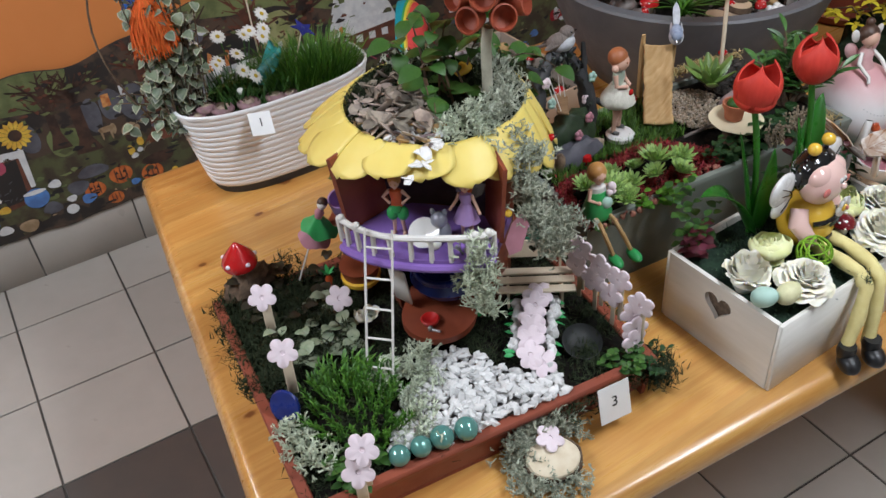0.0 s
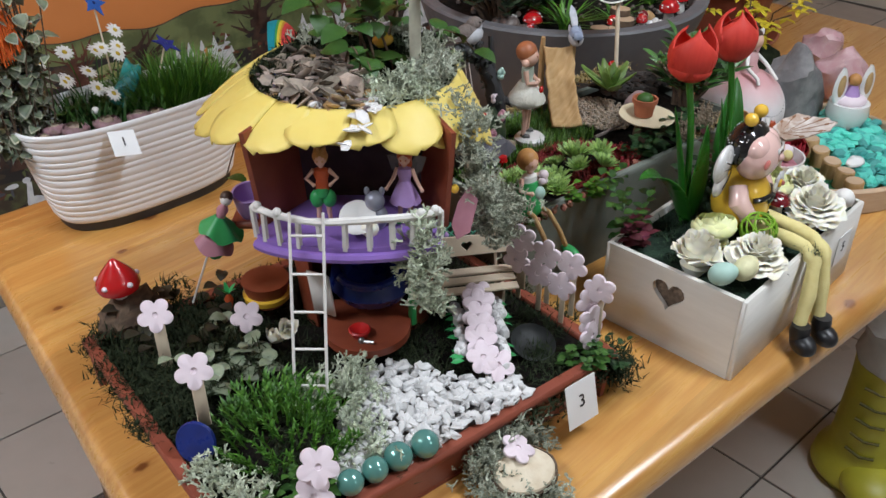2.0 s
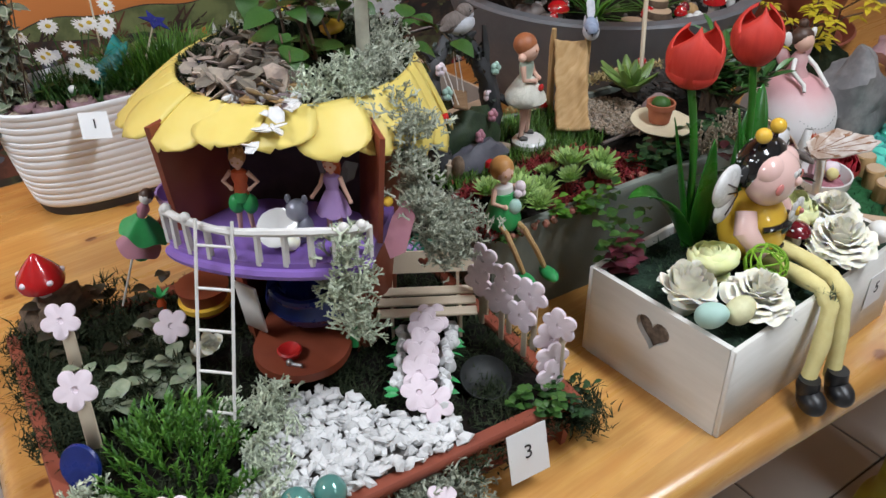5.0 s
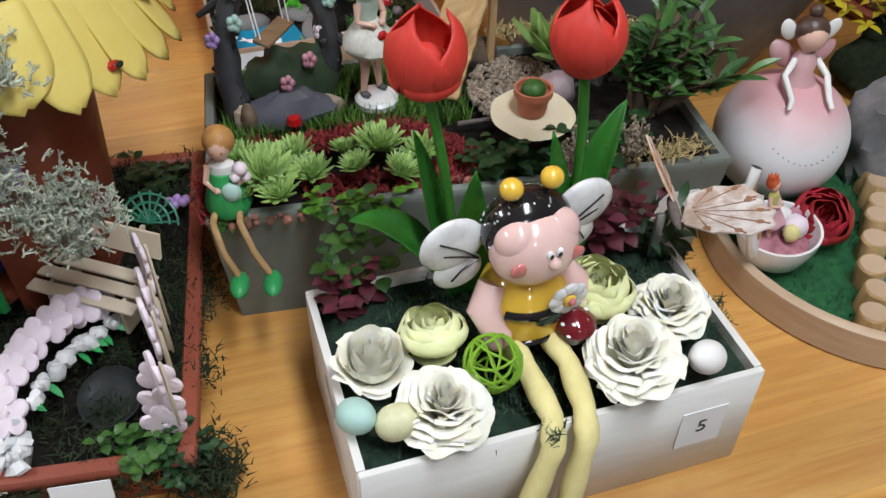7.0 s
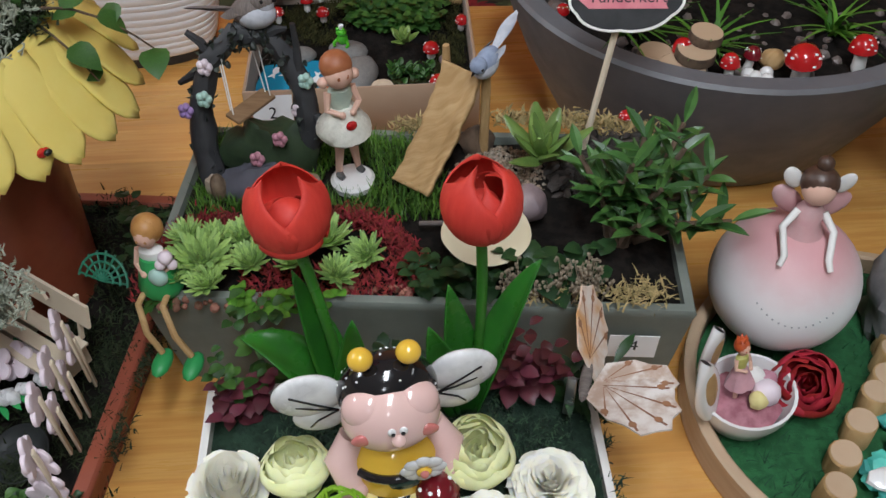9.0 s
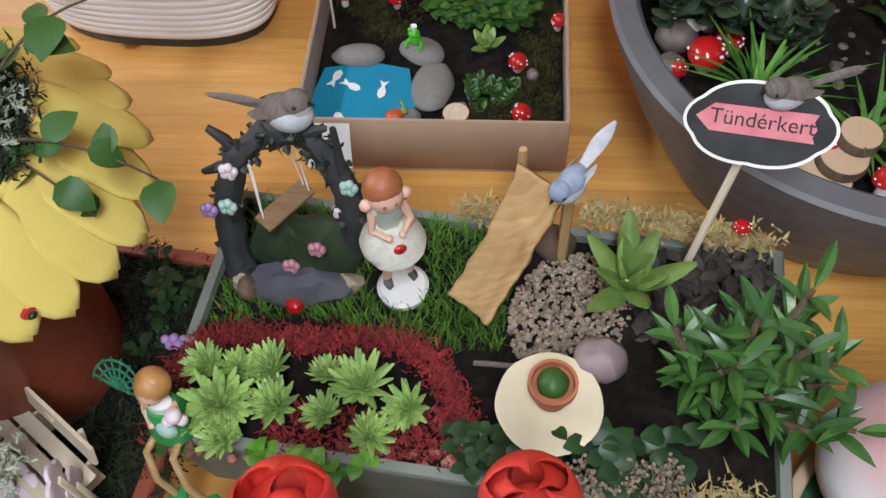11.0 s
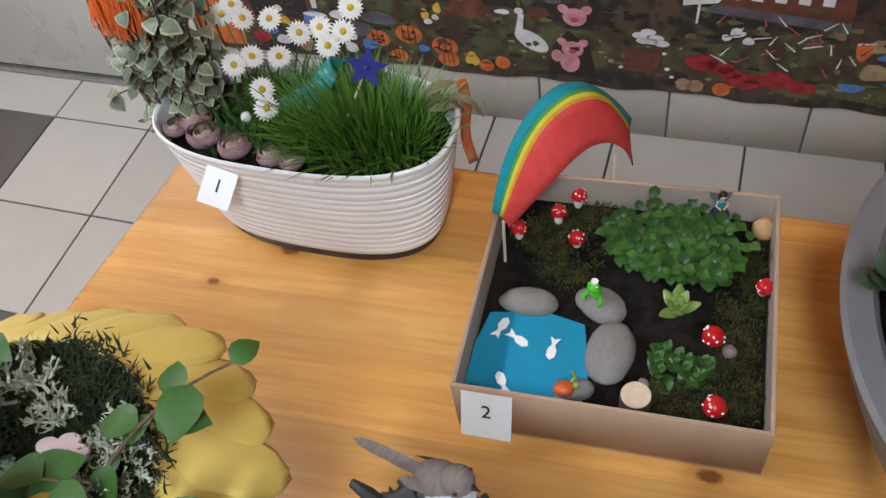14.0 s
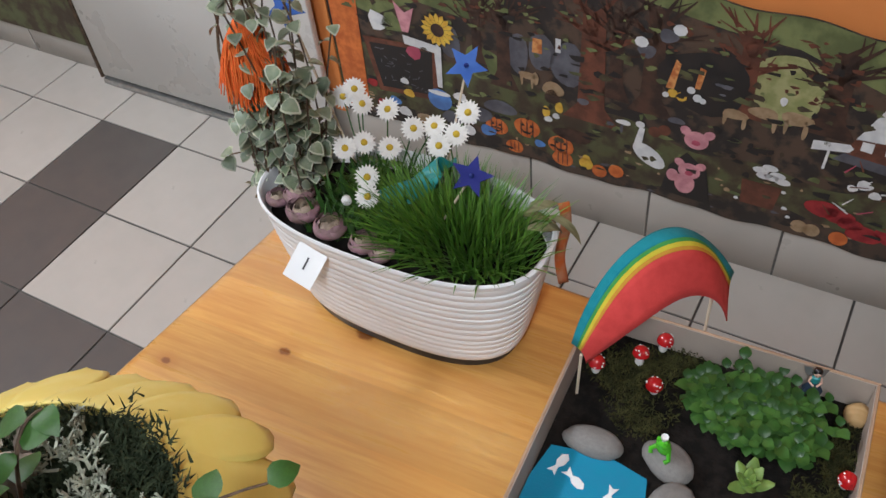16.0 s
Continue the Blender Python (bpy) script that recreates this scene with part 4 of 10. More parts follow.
HOUSE_BROWN = mat("red_brown_plastic", (0.27, 0.065, 0.03), 0.42, second=(0.22, 0.05, 0.025), scale=30, amount=0.4, bump=0.08)
part("upper_wall", shell(0.118, 0.130, 0.205, 0.352, -30, 210, 0.005), HOUSE_BROWN, house)
part("lower_wall", shell(0.105, 0.118, 0.0, 0.205, -48, 228, 0.006), HOUSE_BROWN, house)
part("wing_wall", Shape().put([(-0.068, -0.05, 0.21), (-0.122, -0.135, 0.21), (-0.134, -0.14, 0.345), (-0.074, -0.05, 0.36), (-0.062, -0.05, 0.21), (-0.116, -0.135, 0.21), (-0.128, -0.14, 0.345), (-0.068, -0.05, 0.36)],
     [(0, 1, 2, 3), (7, 6, 5, 4), (1, 5, 6, 2), (0, 3, 7, 4), (3, 2, 6, 7), (0, 4, 5, 1)]), HOUSE_BROWN, house, smooth=False)
part("wing_wall", Shape().put([(0.078, -0.05, 0.21), (0.124, -0.13, 0.21), (0.134, -0.135, 0.345), (0.084, -0.05, 0.36), (0.072, -0.05, 0.21), (0.118, -0.13, 0.21), (0.128, -0.135, 0.345), (0.078, -0.05, 0.36)],
     [(3, 2, 1, 0), (4, 5, 6, 7), (2, 6, 5, 1), (4, 7, 3, 0), (7, 6, 2, 3), (1, 5, 4, 0)]), HOUSE_BROWN, house, smooth=False)
part("upper_floor", Shape().lathe([(0.0001, 0.2), (0.116, 0.2), (0.116, 0.206), (0.0001, 0.206)], 32), HOUSE_BROWN, house)
part("bowl_underside", Shape().lathe([(0.0001, 0.318), (0.118, 0.322), (0.121, 0.345), (0.0001, 0.340)], 32), HOUSE_BROWN, house)
part("peg", Shape().ball(0.006, at(0.132, -0.128, 0.265)), YELLOW_GLAZE, house, "small yellow knob")


# petal tips round the roof: compass angle in degrees, distance from the middle, height
TIPS = [(-135, 0.190, 1.160), (-90, 0.192, 1.135), (-48, 0.184, 1.084), (-20, 0.195, 1.068), (5, 0.219, 1.068), (41, 0.222, 1.095), (90, 0.224, 1.102), (124, 0.232, 1.108), (170, 0.214, 1.128), (200, 0.198, 1.148), (225, 0.190, 1.160)]
ROOF_C, ROOF_R, ROOF_Z = Vector((0.662, 0.946)), 0.140, 1.182
TO_HOUSE = HOUSE.inverted()


def tip_at(a):
    a = (a + 135) % 360 - 135
    for (a0, r0, z0), (a1, r1, z1) in zip(TIPS, TIPS[1:]):
        if a0 <= a <= a1:
            k = (a - a0) / (a1 - a0)
            return r0 + (r1 - r0) * k, z0 + (z1 - z0) * k
    return TIPS[0][1:]


MIDS = [-205 + 20 * i for i in range(8)] + [-51 + 13.4 * i for i in range(16)]
PETALS = len(MIDS)
random.seed(9)
for i, mid in enumerate(MIDS):
    span_deg = 10.0 if i < 8 else 6.7
    mid += uni(-1.0, 1.0)
    rt, zt = tip_at(mid)
    rt, zt = rt + uni(-0.005, 0.007), zt + uni(-0.004, 0.004)
    wide = uni(1.45, 1.62) * span_deg

    def petal_fn(u, v, mid=mid, rt=rt, zt=zt, wide=wide):
        a = (u - 0.5) * 2
        half = wide * (1 - 0.16 * v) * max(0.03, 1 - max(0.0, (v - 0.62) / 0.38) ** 2.2) ** 0.6
        ang = radians(mid + a * half)
        r = ROOF_R + (rt - ROOF_R) * v
        z = ROOF_Z - (ROOF_Z - zt) * v ** 1.2 + 0.0042 * (1 - a * a) * (0.4 + 0.6 * v) + 0.0022 * a - 0.0016 * abs(math.sin(3.1 * a)) * v
        return (ROOF_C.x + r * math.cos(ang), ROOF_C.y + r * math.sin(ang), z)

    pe = part("petal", Shape().grid(petal_fn, 8, 11, TO_HOUSE), ROOF_YELLOW, house, "yellow plastic roof petal" if i == 0 else "")
    sol = pe.modifiers.new("thickness", "SOLIDIFY")
    sol.thickness, sol.offset = 0.0022, -1
RC = TO_HOUSE @ Vector((ROOF_C.x, ROOF_C.y, 0.815))
part("roof_rim", Shape().grid(lambda u, v: (RC.x + (0.1425 - 0.016 * v) * math.cos(u * 6.28319), RC.y + (0.1425 - 0.016 * v) * math.sin(u * 6.28319), 0.3705 - 0.055 * v), 48, 3, closed=True), ROOF_YELLOW, house)
part("roof_soil", Shape().lathe([(0.1385, 0.354), (0.136, 0.364), (0.10, 0.369), (0.06, 0.368), (0.0001, 0.366)], 32, at(RC.x, RC.y)).jitter(0.006, 40), MOSS_DARK, house, "dark soil in the roof bowl")
# added panel; its dark brown stands in for shade behind the dolls
part("back_panel", Shape().grid(lambda u, v: (-0.104 + 0.208 * u, -0.062 + 0.020 * math.cos((u - 0.5) * 5), 0.208 + 0.145 * v), 12, 2), mat("room_shade_brown", (0.05, 0.024, 0.018), 0.6), house, "added dark panel standing in for the shade inside the upper room")

# balcony
deck = [(0.119 * math.sin(radians(t)) / math.sin(radians(70)) - 0.005, -0.156 - 0.050 * (math.cos(radians(t)) - math.cos(radians(70)))) for t in range(-70, 71, 7)]
deck = [(-0.122, -0.05)] + deck + [(0.122, -0.05)]
balcony = part("balcony", Shape().slab(deck, 0.192, 0.212), PURPLE, house, "curved purple balcony deck")
part("balcony_lip", Shape().tube([(x, y, 0.198) for x, y in deck[1:-1]], 0.0075, 8), PURPLE, balcony)
rail = [(1.0 * x, 1.0 * y + 0.002, 0.250 + 0.002 * math.sin(40 * x)) for x, y in deck[1:-1]]
part("handrail", Shape().tube(rail, 0.0052, 8).jitter(0.0015, 90), WHITE_MATT, balcony, "white twig-like handrail")
for i in range(0, len(rail), 2):
    x, y, z = rail[i]
    part("baluster", Shape().tube([(x, y + 0.001, 0.208), (x + uni(-0.002, 0.002), y, z)], [0.0046, 0.0042], 6), WHITE_MATT, balcony)
for x, y, z in (rail[1], rail[-2], rail[-4], rail[4]):
    part("rail_knob", Shape().ball(0.0065, at(x, y, z + 0.004), 8, 6), WHITE_MATT, balcony)

# porch under the balcony
porch = [(0.062 * math.cos(radians(t)) + 0.008, -0.120 - 0.062 * math.sin(radians(t))) for t in range(180, -1, -12)]
part("porch", Shape().slab(porch[::-1] + [(0.07, -0.06), (-0.054, -0.06)][::-1], 0.030, 0.042), HOUSE_BROWN, house, "rounded red-brown porch")
part("porch_bowl", Shape().lathe([(0.0001, 0), (0.012, 0.001), (0.016, 0.010), (0.014, 0.012), (0.0001, 0.004)], 16, at(0.0, -0.145, 0.042)), RED_PLASTIC, house, "small red bowl")
part("porch_ladle", Shape().tube([(0.006, -0.162, 0.044), (0.022, -0.166, 0.046)], 0.0025, 6).ball(0.005, at(0.004, -0.161, 0.045), 8, 6), mat("dull_silver", (0.4, 0.4, 0.4), 0.35, 0.8), house)
part("sofa", Shape().lathe([(0.0001, 0), (0.05, 0.002), (0.062, 0.02), (0.058, 0.042), (0.045, 0.044), (0.036, 0.026), (0.0001, 0.024)], 24, at(0.012, -0.065, 0.062)), BLUE, house, "dark blue moulded seat")
part("sofa_rail", Shape().tube([(0.045 * math.cos(radians(t)) + 0.01, -0.075 - 0.05 * math.sin(radians(t)), 0.108) for t in range(150, -20, -15)], 0.006, 8), BLUE, house)
part("green_post", Shape().tube([(0.072, -0.10, 0.03), (0.074, -0.104, 0.20)], 0.006, 8), GREEN_TOY, house, "green plastic post")
part("shutter", Shape().block(-0.018, -0.002, 0, 0.018, 0.002, 0.075, at(-0.052, -0.112, 0.055, -25, 8), 0.001), WHITE_MATT, house, "small white shutter")

# dolls on the balcony
boy = figurine(0.105, "puffs", arms="hips")
solo("toy_figure", boy, [SKIN, HAIR_BLOND, ORANGE_TOY, GREEN_TOY, SKIN, WHITE_MATT], "toy fairy figure in orange top and green puffy trousers", "toy figure", HOUSE @ at(-0.038, -0.128, 0.212, 4), "toy figures")
girl = figurine(0.105, "dress", arms="out", hair="long", wings=True)
WING = mat("smoky_wing_plastic", (0.16, 0.15, 0.15), 0.25, bump=0)
solo("toy_figure", girl, [SKIN, ORANGE_TOY, LILAC_TOY, LILAC_TOY, GREEN_TOY, WING], "toy fairy figure in a lilac petal dress with red hair", "toy figure", HOUSE @ at(0.068, -0.124, 0.212, -6), "toy figures")
cat_toy = Shape().ball(0.014, at(0, 0, 0.014), 10, 8, (1, 0.9, 1.15)).ball(0.011, at(0, -0.004, 0.036), 10, 8)
cat_toy.ball(0.004, at(-0.008, -0.003, 0.047), 6, 5, (0.8, 0.6, 1.3)).ball(0.004, at(0.008, -0.003, 0.047), 6, 5, (0.8, 0.6, 1.3))
solo("toy_animal", cat_toy, mat("silver_blue_plastic", (0.30, 0.31, 0.38), 0.35, 0.3), "small silver-grey toy animal sitting on the balcony", "toy", HOUSE @ at(0.030, -0.138, 0.212, 0, 0, 0, 1.2))
shell_bowl = Shape().lathe([(0.0001, 0), (0.012, 0.001), (0.022, 0.008), (0.024, 0.016), (0.021, 0.016), (0.0001, 0.006)], 18).jitter(0.002, 60)
solo("shell_bowl", shell_bowl, WHITE_GLOSS, "pearly white shell bowl on the balcony deck", "bowl", HOUSE @ at(0.008, -0.145, 0.226, 0, 40))
solo("bead", Shape().ball(0.012, at(0, 0, 0.012), 12, 9, (1, 1, 0.9)), ROSE_CREAM, "cream round bead on the balcony deck", "bead", HOUSE @ at(0.024, -0.160, 0.212))

# ladder
ladder = thing("ladder", "thin white toy ladder leaning on the balcony", "ladder", HOUSE)
for lx in (-0.072, -0.030):
    part("stile", Shape().tube([(lx, -0.272, 0.035), (lx, -0.186, 0.262)], 0.0022, 6), WHITE_MATT, ladder)
for i in range(5):
    u = 0.08 + 0.2 * i
    part("rung", Shape().tube([(-0.072, -0.272 + 0.086 * u, 0.035 + 0.227 * u), (-0.030, -0.272 + 0.086 * u, 0.035 + 0.227 * u)], 0.0018, 6), WHITE_MATT, ladder)

# red cup cluster on a white pole above the roof
pod = thing("insect_hotel", "cluster of red clay cups on a white pole", "ornament", at(0.727, 0.893, 1.17))
part("pole", Shape().tube([(0, 0, 0), (0.002, 0.002, 0.10), (0.006, 0.0, 0.125)], [0.0085, 0.008, 0.008], 10), mat("cream_pole_paint", (0.62, 0.60, 0.48), 0.5), pod, "cream-white pole")
CUP = mat("orange_red_clay", (0.34, 0.07, 0.03), 0.6, second=(0.28, 0.05, 0.022), bump=0.2)
for i, (cx, cy, cz) in enumerate([(0, 0, 0.022), (-0.032, -0.01, 0.0), (0.032, 0.006, 0.002), (0.002, -0.03, 0.0), (-0.018, -0.022, 0.034), (0.022, -0.018, 0.036), (0.0, 0.028, 0.012), (0.03, -0.028, 0.012), (-0.03, 0.022, 0.022)]):
    part("cup", Shape().lathe([(0.0001, -0.018), (0.013, -0.016), (0.019, 0.004), (0.020, 0.016), (0.0175, 0.017), (0.015, 0.004), (0.0001, -0.006)], 16), CUP, pod, m=aim((cx + 0.006, cy, 0.15 + cz), (cx * 2 - 0.02, cy - 0.03, 0.02)) @ pose(0, 0, 0, -90, 0, 0))

# planting and stones in the roof bowl
g = Shape()
for _ in range(120):
    a, r = uni(2.2, 4.9), 0.128 * math.sqrt(uni(0.05, 1))
    g.stone(at(r * math.cos(a), r * math.sin(a), 0.358 + uni(0, 0.012) + 0.012 * (1 - r / 0.128), uni(0, 360), uni(-60, 60)) @ Matrix.Diagonal((1.2, 0.9, 0.55, 1)), uni(0.004, 0.0085), 0.5)
for nm, lab, material, cnt in (("bark_bits", "brown bark pieces among the roof pebbles", BARK_WOOD, 60), ("grey_stones", "grey and mauve stones in the roof bowl", STONE_PURPLE, 50), ("white_stones", "white shell bits among the roof pebbles", WHITE_GRAVEL, 34)):
    gg = Shape()
    for _ in range(cnt):
        a, r = uni(2.2, 5.1), 0.128 * math.sqrt(uni(0.05, 1))
        gg.stone(at(r * math.cos(a), r * math.sin(a), 0.362 + uni(0, 0.012) + 0.010 * (1 - r / 0.128), uni(0, 360), uni(-60, 60)) @ Matrix.Diagonal((1.5, 0.9, 0.4, 1)), uni(0.004, 0.009), 0.5, 6, 4)
    solo(nm, gg, material, lab, "pebbles", HOUSE, kind="stuff", smooth=False)
gg = Shape()
for _ in range(110):
    a, r = uni(2.5, 5.0), 0.120 * math.sqrt(uni(0.02, 1))
    gg.stone(at(r * math.cos(a), r * math.sin(a), 0.372 + uni(0, 0.010) + 0.012 * (1 - r / 0.128), uni(0, 360), uni(-55, 55), uni(-40, 40)) @ Matrix.Diagonal((1.5, 1.0, 0.22, 1)), uni(0.007, 0.0135), 0.5, 7, 4)
solo("bark_flakes", gg, mat("tan_grey_bark_flake", (0.46, 0.38, 0.29), 0.85, second=(0.27, 0.22, 0.19), scale=50, amount=0.7, bump=0.5, island=0.5), "tan and grey bark flakes heaped in the roof bowl", "bark", HOUSE, kind="stuff", smooth=False)
for bx, by in ((-0.105, -0.035), (-0.095, -0.055), (-0.112, -0.02)):
    solo("blue_bead", Shape().ball(0.0085, I4, 12, 9, (1.2, 1, 0.8)), BLUE, "small blue glass bead at the roof edge", "bead", HOUSE @ at(bx, by, 0.374), "blue beads")
solo("pebbles", g, TAN_GRAVEL, "tan and brown pebbles in the roof bowl", "pebbles", HOUSE, kind="stuff")
g = Shape()
for _ in range(22):
    g.stone(at(uni(-0.05, 0.04), uni(-0.118, -0.08), 0.366 + uni(0, 0.008), uni(0, 360), uni(-50, 50)) @ Matrix.Diagonal((1.4, 0.8, 0.5, 1)), uni(0.005, 0.008), 0.5, 5, 4)
solo("white_stones", g, WHITE_GRAVEL, "small white and grey stones along the roof edge", "pebbles", HOUSE, kind="stuff")
g = Shape()
for i in range(16):
    u = uni(0, 1)
    g.stone(at(0.030 - 0.022 * u + uni(-0.010, 0.010), -0.118 - 0.066 * u, 0.3735 - 0.026 * u ** 1.2 + uni(0.002, 0.006), uni(0, 360), uni(-20, 20) + 14, uni(-20, 20)) @ Matrix.Diagonal((1.5, 1.0, 0.3, 1)), uni(0.005, 0.009), 0.5, 6, 4)
solo("shell_chips", g, WHITE_GLOSS, "white shell chips spilling over the yellow roof", "shells", HOUSE, kind="stuff", smooth=False)
g = Shape()
moss_tufts(g, [(RC.x + 0.108 * math.sqrt(q) * math.cos(w), RC.y + 0.108 * math.sqrt(q) * math.sin(w), 0.356) for q, w in [(uni(0, 1), uni(0, 6.283)) for _ in range(90)]], 0.016, 40, 0.014, width=0.0018)
moss_tufts(g, [TO_HOUSE @ Vector((ROOF_C.x + 0.110 * math.cos(radians(w)) * q, ROOF_C.y + 0.110 * math.sin(radians(w)) * q, 1.180)) for w, q in [(uni(-40, 175), uni(0.55, 1.0)) for _ in range(120)]], 0.015, 42, 0.009, width=0.0018)
moss_tufts(g, [TO_HOUSE @ Vector((ROOF_C.x + 0.126 * math.cos(radians(w)), ROOF_C.y + 0.126 * math.sin(radians(w)), 1.184)) for w in range(-60, 200, 3)], 0.009, 46, 0.0055, width=0.0018)
moss_tufts(g, [TO_HOUSE @ Vector((ROOF_C.x + 0.118 * math.cos(radians(w)) * q, ROOF_C.y + 0.118 * math.sin(radians(w)) * q, 1.190)) for w, q in [(uni(-30, 175), uni(0.3, 0.95)) for _ in range(150)]], 0.014, 44, 0.010, width=0.0020)
moss_tufts(g, [TO_HOUSE @ Vector((ROOF_C.x + (0.05 + 0.085 * q) * math.cos(radians(w)), ROOF_C.y + (0.05 + 0.085 * q) * math.sin(radians(w)), 1.192 - 0.008 * q + 0.010 * math.sin(3 * q))) for w, q in [(uni(-8, 88), math.sqrt(uni(0.0, 1.0))) for _ in range(130)]], 0.015, 44, 0.011, width=0.0020)
solo("moss", g, MOSS_DARK, "dark moss cushion filling the roof bowl", "moss", HOUSE, kind="stuff", smooth=False)
lichen("grey-green lichen in the roof bowl", [(0.662 + 0.112 * math.cos(radians(w)), 0.946 + 0.112 * math.sin(radians(w)), 1.19) for w in range(-75, 30, 13)], 0.0095, LICHEN_GREY, 26, 3, 0.013, 0.0019)
solo("wooden_flower", flower_plate(0.021), PINK_WOOD, "pink wooden flower lying in the roof moss", "wooden flower", at(0.735, 0.985, 1.214, 20, -20, 15), "wooden flowers")
lichen("grey lichen tuft on the roof moss", [(0.765, 0.965, 1.198), (0.772, 0.985, 1.196), (0.755, 1.005, 1.198), (0.770, 0.945, 1.196), (0.70, 1.02, 1.205), (0.66, 1.04, 1.203)], 0.012, LICHEN_GREY, 9, 3, 0.010)
solo("yellow_pebble", Shape().stone(at(0, 0, 0) @ Matrix.Diagonal((1.3, 0.9, 0.6, 1)), 0.015, 0.2, 14, 9), YELLOW_GLAZE, "smooth yellow pebble on the roof moss", "stone", at(0.722, 0.955, 1.208, 30))
roof_plant = thing("trailing_plant", "leafy green plant trailing from the roof bowl", "plant", HOUSE)
stems = Shape()
BROAD = [Shape().leaf(I4, 1.0, 0.78, b_, 0.15, 5, 0.8).mesh("leaf") for b_ in (0.25, 0.45, 0.65)]
for me in BROAD:
    me.materials.append(LEAF_MID)
for sx, sy, ex, ey, ez, n in [(-0.03, 0.0, -0.06, -0.02, 0.47, 6), (0.0, 0.02, 0.02, 0.05, 0.48, 6), (0.02, 0.02, -0.01, -0.03, 0.44, 5), (0.03, 0.05, 0.06, 0.10, 0.43, 6), (0.0, -0.02, 0.03, -0.11, 0.415, 4),
                              (-0.02, 0.04, -0.06, 0.09, 0.46, 6), (0.05, 0.02, 0.00, 0.0, 0.45, 6), (0.05, 0.08, 0.04, 0.235, 0.43, 9), (0.05, 0.08, 0.16, 0.20, 0.33, 8), (0.04, 0.08, 0.14, 0.14, 0.31, 7),
                              (-0.05, 0.05, -0.205, 0.02, 0.20, 8), (-0.02, 0.0, 0.01, -0.07, 0.42, 4), (0.03, 0.0, -0.03, 0.03, 0.50, 6)]:
    p0, p1, p2 = Vector((sx, sy, 0.355)), Vector(((sx + ex) / 2, (sy + ey) / 2, max(ez, 0.40) + 0.02)), Vector((ex, ey, ez))
    pts = [p0 * (1 - u) ** 2 + p1 * 2 * u * (1 - u) + p2 * u * u for u in (i / 10 for i in range(11))]
    stems.tube(pts, [0.0022 - 0.0012 * i / 10 for i in range(11)], 5)
    for i in range(n):
        u = (i + 1) / n
        q = pts[min(10, int(u * 10))]
        a = i * 2.6 + uni(-0.4, 0.4)
        ln = uni(0.026, 0.044)
        part("leaf", BROAD[i % 3], None, roof_plant, m=aim(q, (math.cos(a), math.sin(a), uni(-0.1, 0.5)), uni(-20, 20)) @ Matrix.Scale(ln, 4))
part("stem", stems, BARK, roof_plant)

H3D = lambda x, y, z: HOUSE @ Vector((x, y, z))
lichen("pale lichen on the roof edge of the fairy house", [H3D(0.05, -0.09, 0.37), H3D(0.085, -0.07, 0.37), H3D(0.07, -0.05, 0.38), H3D(0.03, -0.06, 0.37)], 0.0095, None, 28, 3, 0.011, 0.0019)
lichen("grey-green lichen hanging over the yellow roof", [H3D(0.12, -0.06, 0.35), H3D(0.14, -0.08, 0.33), H3D(0.155, -0.10, 0.30), H3D(0.165, -0.11, 0.27), H3D(0.17, -0.10, 0.24), H3D(0.185, -0.09, 0.21), H3D(0.16, -0.07, 0.33)], 0.0095, LICHEN_GREY, 34, 3, 0.013, 0.0019)
lichen("grey lichen beside the fairy house wall", [H3D(0.19, -0.08, 0.19), H3D(0.195, -0.06, 0.215), H3D(0.195, -0.07, 0.16), H3D(0.21, -0.05, 0.19)], 0.0095, LICHEN_GREY, 34, 3, 0.014, 0.0019)
lichen("pale green lichen hanging from the balcony end", [H3D(0.092, -0.165, 0.235), H3D(0.094, -0.172, 0.215), H3D(0.088, -0.176, 0.19), H3D(0.092, -0.176, 0.165), H3D(0.096, -0.176, 0.14), H3D(0.104, -0.172, 0.115), H3D(0.080, -0.170, 0.17), H3D(0.10, -0.172, 0.19)], 0.012, None, 16, 3, 0.010)

# ladybirds on the petals
def ladybird(m, label):
    ob = thing("ladybird_bead", label, "bead", m, "ladybirds")
    part("shell", Shape().ball(0.009, at(0, 0, 0.003), 14, 9, (0.85, 1.1, 0.6)), RED_GLOSS, ob)
    part("head", Shape().ball(0.005, at(0, -0.009, 0.002), 10, 7, (1, 0.8, 0.7)), BLACK_GLAZE, ob, "black head")
    return ob


ladybird(at(0.812, 0.846, 1.098, 60, -30), "glossy red ladybird bead on a yellow petal")
ladybird(at(0.640, 1.128, 1.135, 190, -25), "glossy red ladybird bead on a back petal")

# bench
bench = thing("toy_bench", "pale laser-cut wooden bench with a heart in its back", "bench", at(0.746, 0.802, 0.866, -33))
back = pierced(0.13, 0.030, [(0.062 + x, 0.015 + z) for x, z in heart(0.009)], 0.004)
part("backrest", back, BALSA, bench, "back board with a heart cut-out", at(-0.062, 0.018, 0.038, 0, -14), smooth=False)
for i, (y, z) in enumerate(((0.004, 0.016), (-0.016, 0.014), (-0.036, 0.011))):
    part("seat_slat", Shape().block(-0.064, y - 0.008, z, 0.066, y + 0.008, z + 0.004, bevel=0.0008), BALSA, bench)
for sx in (-0.045, 0.045):
    part("leg", Shape().block(sx - 0.002, -0.036, -0.03, sx + 0.002, 0.016, 0.013), BALSA, bench)
    part("back_post", Shape().block(sx - 0.002, -0.002, 0, sx + 0.002, 0.003, 0.062, at(0, 0.017, 0.008, 0, -14)), BALSA, bench)

